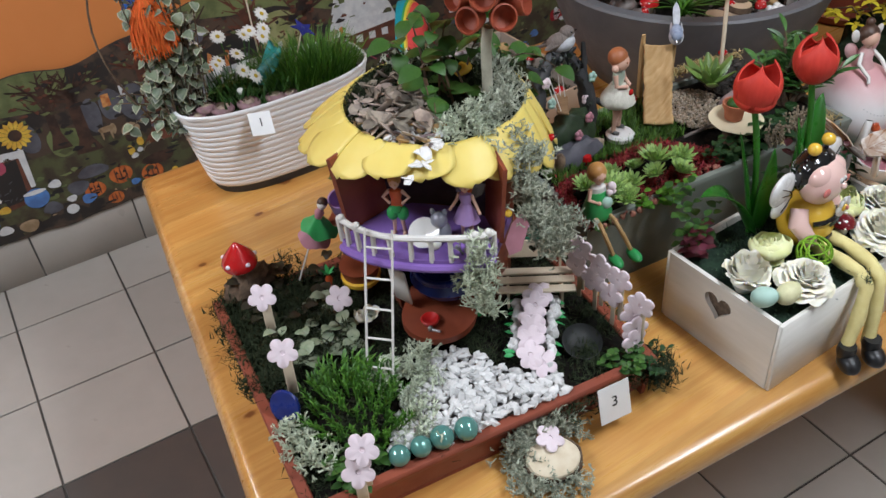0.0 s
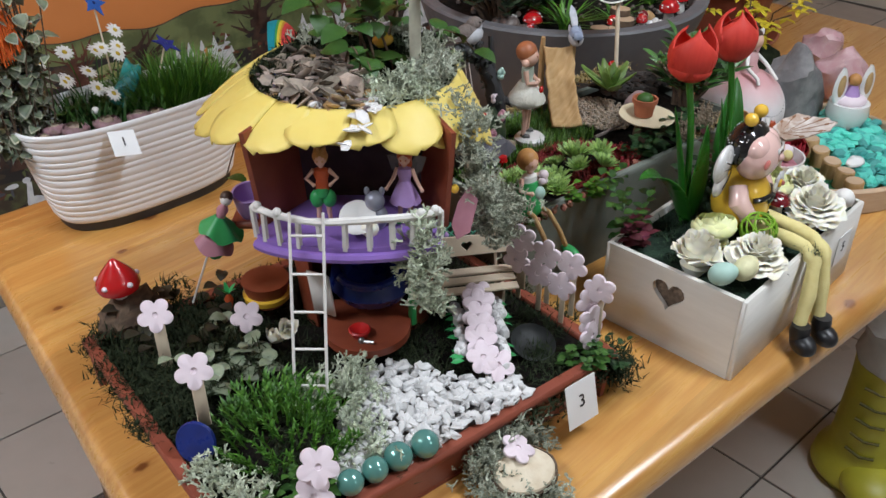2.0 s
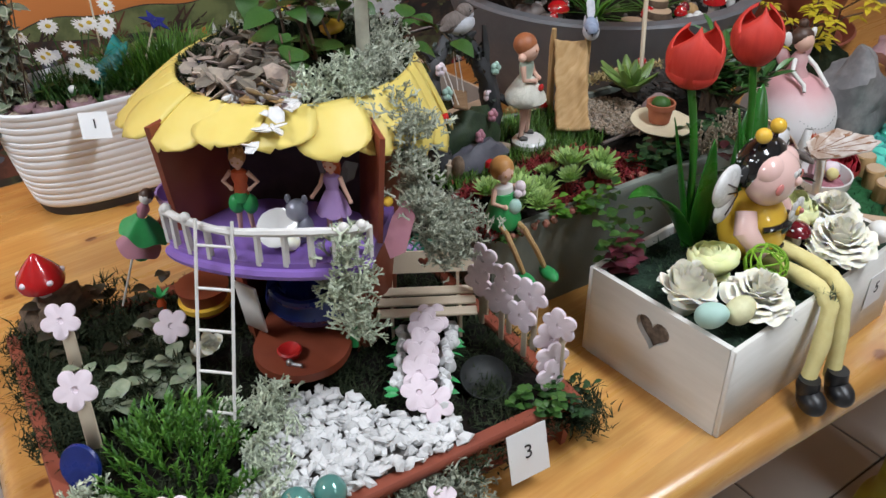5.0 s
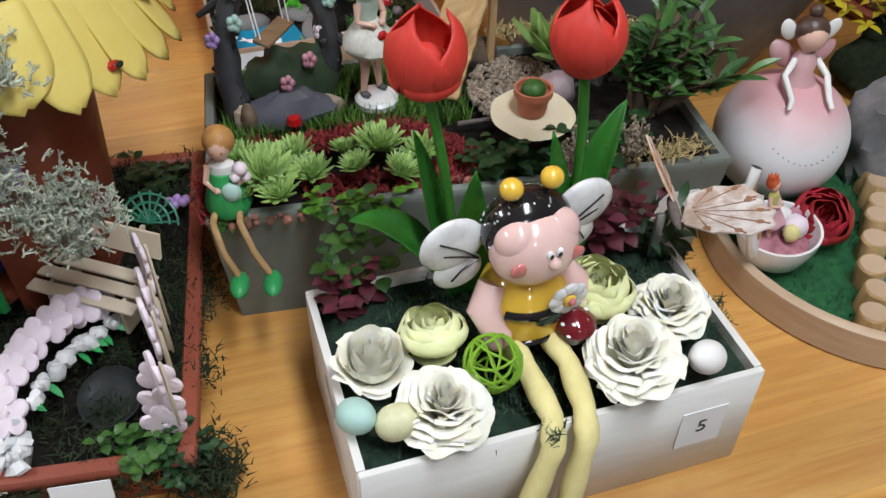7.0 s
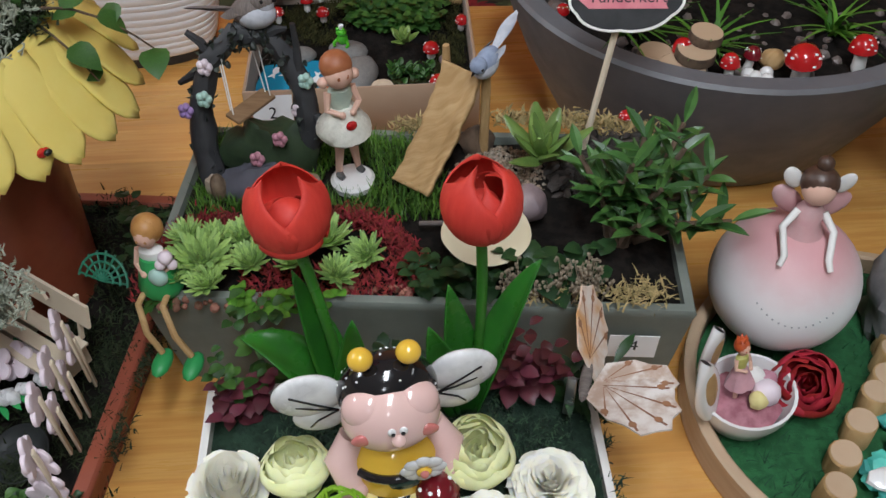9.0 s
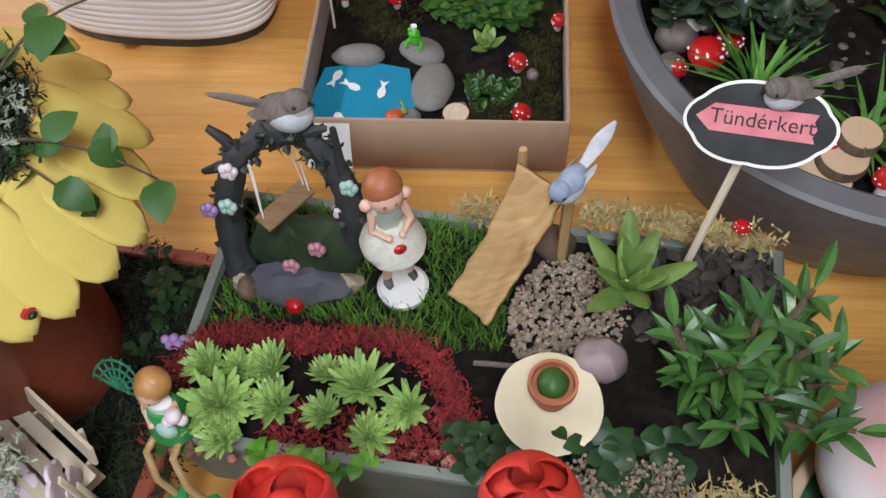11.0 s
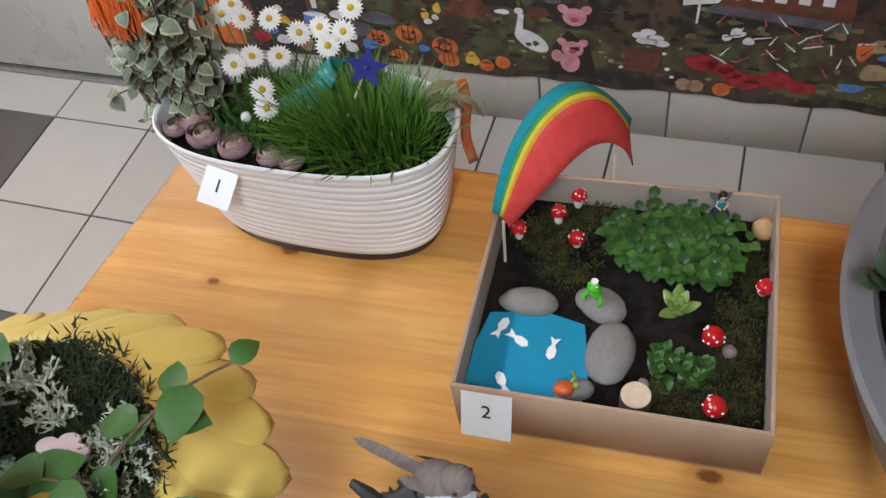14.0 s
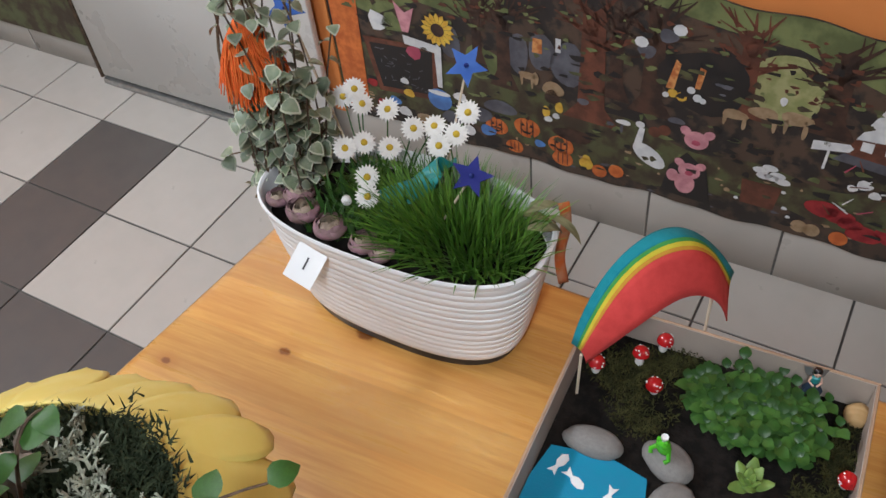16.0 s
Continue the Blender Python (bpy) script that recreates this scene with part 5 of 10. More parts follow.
# wooden flowers
PLATE = flower_plate(0.0235).mesh("wooden_flower")
PLATE.materials.append(PINK_WOOD)
fence = [(0.803, 0.749, 0.945, 0), (0.802, 0.756, 0.907, 0), (0.804, 0.702, 0.940, 0), (0.804, 0.717, 0.900, 0), (0.806, 0.657, 0.941, 0), (0.805, 0.673, 0.899, 0), (0.808, 0.608, 0.924, 0), (0.806, 0.622, 0.898, 50), (0.802, 0.615, 0.872, 62), (0.800, 0.612, 0.848, 70)]
for i, (fx, fy, fz, swing_by) in enumerate(fence):
    f = tagged(part("wooden_flower", PLATE, None), "pink-white wooden flower standing in a row along the tray", "wooden flower", "wooden flowers")
    f.matrix_basis = aim((fx, fy, fz), (-0.95, -0.30 + 0.05 * (i % 3), 0.06 * (i % 2)), 23 * i) @ pose(0, 0, 0, -90, 0, 0)
    f.matrix_basis = Matrix.Translation((fx, fy, fz)) @ Matrix.Rotation(radians(swing_by), 4, "Z") @ Matrix.Translation((-fx, -fy, -fz)) @ f.matrix_basis
for fx, fy, fz, swing_by in fence[:7]:
    solo("wooden_stick", Shape().block(-0.0015, -0.004, -0.5 * (fz - 0.80) - 0.02, 0.0015, 0.004, 0.008, bevel=0.0006), BALSA, "thin pale stick holding a wooden flower upright", "stick", at(fx + 0.0045, fy, fz, 15), "flower sticks")
for i in range(8):
    u = i / 7
    p = Vector((0.738, 0.780, 0.862)).lerp(Vector((0.646, 0.676, 0.856)), u) + Vector((uni(-0.004, 0.004), uni(-0.004, 0.004), 0.022 * math.sin(math.pi * u)))
    f = tagged(part("wooden_flower", PLATE, None), "pink-white wooden flower laid on an arched path", "wooden flower", "wooden flowers")
    f.matrix_basis = aim(p, (-0.42 - 0.2 * (u - 0.5), -0.48, 0.75), 20 * i) @ pose(0, 0, 0, -90, 0, 0)
for lab, p, d in (("pink wooden flower on a short wooden stick", (0.329, 0.97, 0.929), (-0.3, -0.75, 0.55)), ("pink wooden flower on a pale wooden stick", (0.304, 0.826, 0.938), (-0.3, -0.75, 0.55)), ("pink wooden flower over the leafy corner", (0.319, 0.600, 0.938), (-0.3, -0.7, 0.6)), ("pink wooden flower low in the leafy corner", (0.306, 0.594, 0.908), (-0.35, -0.7, 0.55)), ("pink wooden flower under the ladder", (0.452, 0.955, 0.872), (-0.4, -0.6, 0.6)), ("pink wooden flower on the moss by the fence", (0.655, 0.655, 0.848), (-0.4, -0.5, 0.7))):
    f = solo("wooden_flower", PLATE, None, lab, "wooden flower", aim(p, d, 12) @ pose(0, 0, 0, -90, 0, 0), "wooden flowers")
for p in ((0.329, 0.97, 0.915), (0.304, 0.826, 0.925), (0.317, 0.606, 0.930), (0.306, 0.600, 0.895)):
    solo("wooden_stick", Shape().block(-0.008, -0.002, -0.075, 0.008, 0.002, 0.0, bevel=0.001), BALSA, "pale flat wooden stick in the moss", "stick", at(p[0] + 0.004, p[1] + 0.006, p[2], -25, -6))

# gravel path of white chips
PATH_EDGE = [(0.375, 0.655), (0.46, 0.622), (0.56, 0.612), (0.665, 0.600), (0.668, 0.635), (0.60, 0.70), (0.585, 0.76), (0.535, 0.80), (0.485, 0.765), (0.435, 0.72)]


def inside(x, y, poly):
    c = False
    for i in range(len(poly)):
        (x0, y0), (x1, y1) = poly[i - 1], poly[i]
        if (y0 > y) != (y1 > y) and x < (x1 - x0) * (y - y0) / (y1 - y0) + x0:
            c = not c
    return c


chips = [Shape().stone(Matrix.Diagonal((1.15, 0.8, 0.45, 1)), 0.0098, 0.75, 5, 4).mesh("chip", False) for _ in range(9)]
for me in chips:
    me.materials.append(WHITE_GRAVEL)
path_bed = thing("gravel_path", "path of coarse white marble chips in the tray", "gravel path")
part("bed", Shape().slab([(x, y) for x, y in PATH_EDGE], 0.812, 0.822), STONE, path_bed, "grey bed under the chips")
count = 0
rng = random.Random(4)
loose = Shape()
while count < 620:
    x, y = rng.uniform(0.37, 0.67), rng.uniform(0.6, 0.8)
    if not inside(x, y, PATH_EDGE):
        continue
    m = at(x, y, 0.826 + rng.uniform(0, 0.010), rng.uniform(0, 360), rng.uniform(-35, 35), rng.uniform(-35, 35), rng.uniform(0.6, 1.15))
    if count < 290:
        ob = part("chip", chips[count % 9], None, path_bed, m=m)
    else:
        random.seed(count)
        loose.stone(m @ Matrix.Diagonal((1.1, 0.8, 0.5, 1)), 0.0085, 0.7, 5, 4)
    count += 1
random.seed(11)
more = part("loose_chips", loose, WHITE_GRAVEL, path_bed, "smaller white chips between the larger ones", smooth=False)
more["kind"] = "stuff"
g = Shape()
for i in range(40):
    u = uni(0, 1)
    p = Vector((0.738, 0.780, 0.850)).lerp(Vector((0.640, 0.668, 0.846)), u)
    s = random.choice((-1, 1)) * uni(0.024, 0.034)
    g.stone(at(p.x - 0.7 * s, p.y + 0.7 * s, p.z + 0.014 * math.sin(3.14 * u), uni(0, 360), uni(-30, 30)), uni(0.006, 0.010), 0.4)
solo("white_stones", g, WHITE_GRAVEL, "white chips beside the wooden flower path", "pebbles", kind="stuff")

g = Shape()
for i in range(26):
    u = uni(0, 1)
    p = Vector((0.738, 0.780, 0.856)).lerp(Vector((0.640, 0.668, 0.850)), u)
    k = random.choice((-1, 1))
    g.leaf(aim((p.x - 0.018 * k, p.y + 0.018 * k, p.z), (-0.7 * k, 0.7 * k, uni(-0.1, 0.4)), uni(-30, 30)), uni(0.016, 0.026), 0.008, 0.3, 0.2, 4)
solo("green_leaf_tips", g, GREEN_TOY, "bright green felt leaf tips edging the flower path", "leaves", kind="stuff")

# glass balls along the front rim
for x, y, r in ((0.490, 0.622, 0.0185), (0.452, 0.629, 0.0185), (0.418, 0.632, 0.0165), (0.384, 0.636, 0.0165)):
    solo("glass_ball", Shape().ball(r, I4, 24, 16), PEARL, "teal pearly glass ball on the tray rim", "glass ball", at(x, y, 0.838), "glass balls")

# toadstool, blue disc, pots
big_toad = thing("toadstool", "low glossy red toadstool cap with pale spots", "toadstool", at(0.337, 1.100, 0.898, 0, 0, 0, 0.70))
part("cap", Shape().lathe([(0.0001, 0.012), (0.030, 0.006), (0.042, 0.010), (0.045, 0.020), (0.040, 0.034), (0.028, 0.050), (0.014, 0.066), (0.005, 0.076), (0.0001, 0.078)], 28), RED_GLOSS, big_toad)
part("stem", Shape().tube([(0, 0, -0.022), (0, 0, 0.034)], [0.012, 0.013], 12), WHITE_MATT, big_toad)
for a in range(-150, 200, 72):
    part("spot", Shape().ball(0.0068, at(0.040 * math.cos(radians(a)), 0.040 * math.sin(radians(a)), 0.030), 10, 6, (1, 1, 0.8)), PINK_WOOD, big_toad, "pale pink spot")
solo("bark_chunk", Shape().stone(I4, 0.040, 0.5, 14, 10).jitter(0.006, 60), BARK, "dark bark chunk under the big red toadstool", "bark", at(0.345, 1.098, 0.862, 25, 8, -6) @ Matrix.Diagonal((1.25, 0.85, 0.62, 1)))
solo("blue_disc", Shape().lathe([(0.0001, -0.004), (0.028, -0.004), (0.030, 0), (0.028, 0.004), (0.0001, 0.004)], 28), BLUE, "flat deep blue disc leaning at the tray edge", "disc", at(0.283, 0.812, 0.846, -52, 66, 0, 0.88))
opot = thing("toy_pot", "orange toy flowerpot with a yellow rim", "flowerpot", at(0.515, 1.0, 0.845))
part("pot", Shape().lathe([(0.0001, 0), (0.026, 0), (0.036, 0.04), (0.033, 0.04), (0.0001, 0.034)], 20), HOUSE_BROWN, opot)
part("band", Shape().lathe([(0.031, 0.008), (0.035, 0.01), (0.036, 0.018), (0.033, 0.02)], 20), YELLOW_GLAZE, opot, "yellow band")
carrot = thing("toy_carrot", "small orange toy carrot with green leaves", "toy", at(0.462, 1.02, 0.842))
part("root", Shape().lathe([(0.0001, 0), (0.004, 0.008), (0.007, 0.022), (0.003, 0.03), (0.0001, 0.031)], 10), ORANGE_TOY, carrot)
g = Shape()
for i in range(5):
    g.leaf(aim((0, 0, 0.028), (math.cos(i * 1.3) * 0.5, math.sin(i * 1.3) * 0.5, 1)), 0.022, 0.007)
part("leaves", g, GREEN_TOY, carrot)

# petal fairy on a stick, left of the house
merm = Shape().use(0).tube([(0.004, 0, -0.16), (0, 0, 0.0)], 0.0018, 6)
merm.use(1).grid(lambda u, v: ((0.008 + 0.030 * v) * math.cos(u * 6.2832) + 0.010 * v, (0.008 + 0.024 * v) * math.sin(u * 6.2832), 0.045 - 0.032 * v + 0.005 * math.sin(u * 6.2832 * 5) * v), 30, 5, closed=True)
merm.use(2).grid(lambda u, v: ((0.010 + 0.024 * v) * math.cos(u * 6.2832) + 0.006 * v, (0.010 + 0.020 * v) * math.sin(u * 6.2832), 0.012 - 0.032 * v + 0.004 * math.sin(u * 6.2832 * 4) * v), 30, 5, closed=True)
merm.use(1).ball(0.016, at(0.012, 0, -0.028), 10, 8, (1, 0.8, 1.3))
merm.use(2).lathe([(0.006, 0.042), (0.010, 0.058), (0.004, 0.072)], 10).use(0).ball(0.010, at(0, 0, 0.08), 10, 8).use(3).ball(0.011, at(0, 0.003, 0.083), 10, 7)
solo("petal_doll", merm, [WHITE_MATT, GREEN_TOY, PINK_TOY, HAIR_BROWN], "green and pink petal-skirted fairy on a stick", "toy figure", at(0.447, 1.005, 0.985, -30, 10, 22, 0.82))
wingg = Shape().slab([(0, 0), (0.018, 0.008), (0.030, 0.05), (0.020, 0.07), (0.004, 0.05), (-0.006, 0.02)], -0.001, 0.001)
solo("toy_wing", wingg, PINK_TOY, "dusky pink butterfly wing beside the house", "toy wing", H3D and HOUSE @ at(0.135, -0.145, 0.20, 10, 75, 0))
solo("lilac_cup", Shape().lathe([(0.0001, 0), (0.016, 0.001), (0.020, 0.012), (0.024, 0.040), (0.021, 0.040), (0.017, 0.012), (0.0001, 0.006)], 20), LILAC_TOY, "small lilac plastic cup behind the balcony", "cup", HOUSE @ at(-0.150, -0.062, 0.188, 0, 12))
part("cup_shelf", Shape().block(-0.178, -0.085, 0.176, -0.112, -0.04, 0.187, bevel=0.003), HOUSE_BROWN, house, "little brown ledge")
wheel = thing("lattice_fan", "sea-green plastic lattice fan beside the bench", "toy", at(0.800, 0.872, 0.882, -20, -35))
SEA = mat("sea_green_plastic", (0.03, 0.22, 0.13), 0.45)
for i in range(9):
    a = math.pi * i / 8
    part("spoke", Shape().tube([(0.0, 0, 0.0), (0.034 * math.cos(a), 0, 0.034 * math.sin(a) + 0.004)], 0.0014, 5), SEA, wheel)
for k in (0.014, 0.024, 0.034):
    part("ring", Shape().tube([(k * math.cos(math.pi * i / 12), 0, k * math.sin(math.pi * i / 12)) for i in range(13)], 0.0016, 5), SEA, wheel)
solo("lilac_blossom", Shape().ball(0.006, at(0, 0, 0), 8, 6).ball(0.006, at(0.010, 0, 0.002), 8, 6).ball(0.006, at(0.004, 0.008, 0.003), 8, 6).ball(0.006, at(0.014, 0.008, 0), 8, 6).ball(0.006, at(-0.006, 0.006, 0.002), 8, 6), LILAC_TOY, "small lilac blossom on the dark moss", "flower", at(0.825, 0.945, 0.845))
white_rose = Shape()
for i in range(16):
    a = i * 2.4
    white_rose.leaf(at(0, 0, 0, math.degrees(a), 60 - 3 * i), 0.016 + 0.0006 * i, 0.016, -0.5, 0.3, 4)
solo("white_flower", white_rose, ROSE_CREAM, "white fabric flower by the ladder foot", "flower", at(0.478, 0.895, 0.868, 0, 40, -20))
solo("white_flower", white_rose, ROSE_CREAM, "white fabric flower in the dark moss", "flower", at(0.462, 0.915, 0.842, 60, 30, 10))

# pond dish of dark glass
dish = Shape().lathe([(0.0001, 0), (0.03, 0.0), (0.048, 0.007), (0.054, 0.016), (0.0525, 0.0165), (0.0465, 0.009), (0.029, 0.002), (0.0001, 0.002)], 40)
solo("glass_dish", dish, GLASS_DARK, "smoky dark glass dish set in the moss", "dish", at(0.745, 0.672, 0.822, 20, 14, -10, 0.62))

# log slice leaning in front of the tray
log = thing("log_slice", "bark-edged log slice with lichen in front of the tray", "wood slice", at(0.592, 0.548, 0.762, -20, 17, 0, 1.05))
part("wood", Shape().lathe([(0.0001, 0.0215), (0.020, 0.0213), (0.037, 0.0208), (0.0395, 0.0185), (0.0395, 0.010)], 34, Matrix.Diagonal((1.0, 0.78, 1, 1))).jitter(0.0012, 60), mat("cut_log_face", (0.70, 0.62, 0.48), 0.8, second=(0.60, 0.50, 0.36), scale=60), log, "pale cut face")
part("bark_edge", Shape().lathe([(0.0001, 0), (0.041, 0), (0.0445, 0.006), (0.0430, 0.0165), (0.0405, 0.0175), (0.038, 0.012)], 34, Matrix.Diagonal((1.0, 0.78, 1, 1))).jitter(0.002, 80), BARK, log)
solo("wooden_flower", PLATE, None, "pink-white wooden flower on the log slice", "wooden flower", at(0.600, 0.566, 0.793, 30, 20), "wooden flowers")
lichen("grey-green lichen round the log slice", [(0.555, 0.585, 0.768), (0.585, 0.602, 0.785), (0.62, 0.600, 0.775), (0.543, 0.555, 0.762), (0.545, 0.525, 0.757), (0.652, 0.585, 0.765), (0.605, 0.608, 0.80), (0.575, 0.60, 0.79), (0.570, 0.512, 0.757), (0.600, 0.505, 0.756), (0.548, 0.540, 0.762), (0.565, 0.580, 0.780), (0.630, 0.595, 0.782)], 0.010, LICHEN_GREY, 26, 3, 0.013, 0.002)
lichen("pale lichen beside the ladder foot", [(0.45, 0.79, 0.845), (0.475, 0.77, 0.85), (0.495, 0.755, 0.845), (0.435, 0.77, 0.845), (0.51, 0.785, 0.842)], 0.012, None, 16, 3, 0.013)
lichen("pale lichen between grass and gravel", [(0.44, 0.68, 0.838), (0.455, 0.70, 0.84), (0.432, 0.655, 0.838), (0.462, 0.73, 0.84)], 0.011, None, 14, 3, 0.013)
lichen("pale lichen at the corner of the tray", [(0.272, 0.745, 0.838), (0.278, 0.715, 0.838), (0.285, 0.690, 0.838), (0.272, 0.77, 0.838)], 0.011, None, 14, 3, 0.012)

# bright bushy grass tuft
LEAF_CUSHION = foliage("cushion_leaf", (0.10, 0.25, 0.035), (0.05, 0.15, 0.018))
g = Shape()
for _ in range(170):
    a, r = uni(0, 6.283), math.sqrt(uni(0, 1))
    b = Vector((0.376 + 0.066 * r * math.cos(a), 0.752 + 0.078 * r * math.sin(a), 0.818 + 0.040 * (1 - r * r)))
    d = Vector((math.cos(a) * r * 0.75 + uni(-0.25, 0.25), math.sin(a) * r * 0.75 + uni(-0.25, 0.25), 1.0)).normalized()
    tall = uni(0.028, 0.050)
    g.tube([b, b + d * tall], [0.0016, 0.0008], 4, caps=False)
    for k in range(11):
        q = b + d * tall * (0.15 + 0.85 * k / 10)
        w = k * 2.4 + a
        side = Vector((math.cos(w), math.sin(w), 0.0))
        g.blade(q, q + (side * 0.7 + d * 0.9).normalized() * uni(0.008, 0.014), uni(0.0026, 0.0042), 2)
solo("saxifrage_cushion", g, LEAF_CUSHION, "bright green cushion plant in the tray corner", "plant", kind="stuff", smooth=False)

# leafy plants
def leafy_thing(name, label, places, stem, leaf, per, material, edge=None, **kw):
    ob = thing(name, label, "plant")
    for p in places:
        part("sprig", bushy(Shape(), [p], stem, leaf, per, **kw), material, ob)
    return ob


random.seed(21)
LEAF_DUSK = foliage("brownish_dark_leaf", (0.030, 0.034, 0.018), (0.022, 0.016, 0.012))
leafy_thing("leafy_plant", "dark variegated leafy plant in the terracotta tray", ring_points(0.385, 0.93, 0.825, 0.075, 0.075, 11), 0.05, 0.034, 5, LEAF_VARIEG, width=0.8, spread=0.7)
leafy_thing("leafy_plant", "dark green leafy plant at the back corner of the tray", ring_points(0.39, 1.05, 0.82, 0.085, 0.06, 13), 0.07, 0.036, 5, LEAF_DUSK, width=0.75, spread=0.7)
leafy_thing("leafy_plant", "small glossy green plant at the front corner of the tray", ring_points(0.325, 0.655, 0.82, 0.05, 0.028, 18), 0.035, 0.02, 6, LEAF_MID, width=0.8, spread=0.6)
leafy_thing("leafy_plant", "low green plant beside the wooden flower fence", ring_points(0.775, 0.600, 0.82, 0.03, 0.025, 12), 0.03, 0.018, 5, LEAF_MID, width=0.8, spread=0.6)
leafy_thing("leafy_plant", "dark green plant spilling over the tray side", ring_points(0.805, 0.59, 0.815, 0.02, 0.03, 14), 0.03, 0.016, 6, LEAF_DARK, width=0.6, spread=0.9)
leafy_thing("leafy_plant", "small dark plant on the moss behind the house", ring_points(0.80, 1.02, 0.815, 0.03, 0.06, 12), 0.04, 0.022, 6, LEAF_DARK, width=0.7, spread=0.7)

# moss over the tray
random.seed(31)
g = Shape()
spots = []
while len(spots) < 300:
    u, v = uni(0.0, 1), uni(0.0, 1)
    p = T3 @ Vector((0.008 + u * (W3 - 0.016), 0.008 + v * (D3 - 0.016), 0.070))
    if not inside(p.x, p.y, PATH_EDGE) and math.hypot(p.x - 0.655, p.y - 0.93) > 0.09:
        spots.append(p)
for i in range(70):
    p = T3 @ Vector((uni(0.40, W3 + 0.014), uni(-0.008, 0.02), 0.066 - uni(0, 0.03))) if i % 2 else T3 @ Vector((W3 + uni(-0.02, 0.014), uni(0, D3), 0.066))
    spots.append(p)
for i in range(60):
    spots.append(T3 @ Vector((uni(-0.004, 0.03), uni(0.5 * D3, D3), 0.072 - uni(0, 0.008))))
moss_tufts(g, spots, 0.017, 40, 0.011, width=0.0018)
moss_tufts(g, [(0.355 + uni(-0.06, 0.08), 1.0 + uni(-0.13, 0.13), 0.835 + uni(0, 0.022)) for _ in range(90)], 0.020, 40, 0.012, width=0.0018)
moss_tufts(g, [T3 @ Vector((W3 + uni(-0.02, 0.03), uni(-0.02, 0.05), uni(0.0, 0.07))) for _ in range(30)], 0.016, 40, 0.010, width=0.0018)
solo("moss", g, MOSS_DARK, "dark shaggy moss covering the tray soil", "moss", kind="stuff", smooth=False)


for ob in [o for o in bpy.data.objects if o not in EARLIER and o.parent is None]:
    ob.matrix_basis = SEAT3 @ ob.matrix_basis


# ---- things in the fifth garden ----
random.seed(51)


def rose(r, kind="open"):
    """Soft ruffled petals, layer round layer, each wrapped about the bloom's axis."""
    out = []
    layers = {"open": [(3, 0.06, 1.10, 0.06), (4, 0.13, 1.10, 0.10), (5, 0.20, 1.06, 0.14), (6, 0.29, 0.99, 0.19), (7, 0.38, 0.90, 0.24), (8, 0.47, 0.78, 0.28), (9, 0.55, 0.64, 0.31), (9, 0.61, 0.48, 0.33)],
              "tall": [(3, 0.10, 1.34, 0.03), (4, 0.20, 1.34, 0.05), (5, 0.34, 1.30, 0.06), (5, 0.50, 1.20, 0.08), (6, 0.62, 1.08, 0.14), (7, 0.70, 0.84, 0.26)],
              "ball": [(4, 0.14, 1.12, -0.04), (5, 0.32, 1.14, -0.10), (6, 0.54, 1.15, -0.18), (7, 0.74, 1.12, -0.22), (7, 0.90, 1.02, -0.20)]}[kind]
    for k, (n, base, h, flare) in enumerate(layers):
        for i in range(n):
            a0 = 2 * math.pi * i / n + 0.9 * k + uni(-0.2, 0.2)
            half = math.pi / n * uni(1.55, 1.95)
            ph, ph2, hk, fk = uni(0, 6.28), uni(0, 6.28), h * uni(0.92, 1.06), flare + uni(-0.02, 0.04)

            def fn(u, v, a0=a0, half=half, ph=ph, ph2=ph2, base=base, hk=hk, fk=fk):
                a = (u - 0.5) * 2
                wd = half * (0.42 + 0.58 * math.sin(math.pi * min(1.0, 0.12 + 0.55 * v)))
                ang = a0 + a * wd
                rr = base * (0.30 + 0.70 * math.sin(math.pi * 0.5 * min(1.0, v * 1.5))) + fk * v ** 2.6 + 0.05 * v * v * math.sin(3.2 * a + ph) * (0.5 + base) - 0.03 * (1 - u)
                z = hk * (v - 0.07 * a * a * v ** 3) - 0.85 * max(fk, 0.0) * v ** 4 + 0.075 * v * v * math.sin(3.8 * a + ph2)
                if kind == "ball":
                    z = hk * math.sin(1.25 * v) * 0.95 - 0.12 * a * a * v ** 3
                return (r * rr * math.cos(ang), r * rr * math.sin(ang), r * z)

            out.append(Shape().grid(fn, 9, 8))
    return out


for rm in (ROSE_CREAM, ROSE_LIME):
    rb = rm.node_tree.nodes["Principled BSDF"]
    rb.inputs["Subsurface Weight"].default_value = 0.6
    rb.inputs["Subsurface Radius"].default_value = (0.020, 0.018, 0.013)
ROSES = [((1.006, 0.560, 0.885), 0.036, "tall", ROSE_CREAM, "cream white artificial rose in the white box"), ((1.072, 0.568, 0.893), 0.037, "ball", ROSE_LIME, "lime-cream artificial ranunculus bloom"),
         ((1.057, 0.492, 0.895), 0.0435, "open", ROSE_CREAM, "cream white open artificial rose"), ((1.240, 0.572, 0.902), 0.040, "ball", ROSE_LIME, "lime-cream artificial ranunculus beside the bee"),
         ((1.243, 0.490, 0.900), 0.046, "open", ROSE_CREAM, "large cream white open artificial rose"), ((1.308, 0.540, 0.900), 0.038, "open", ROSE_CREAM, "cream white artificial peony near the box end")]
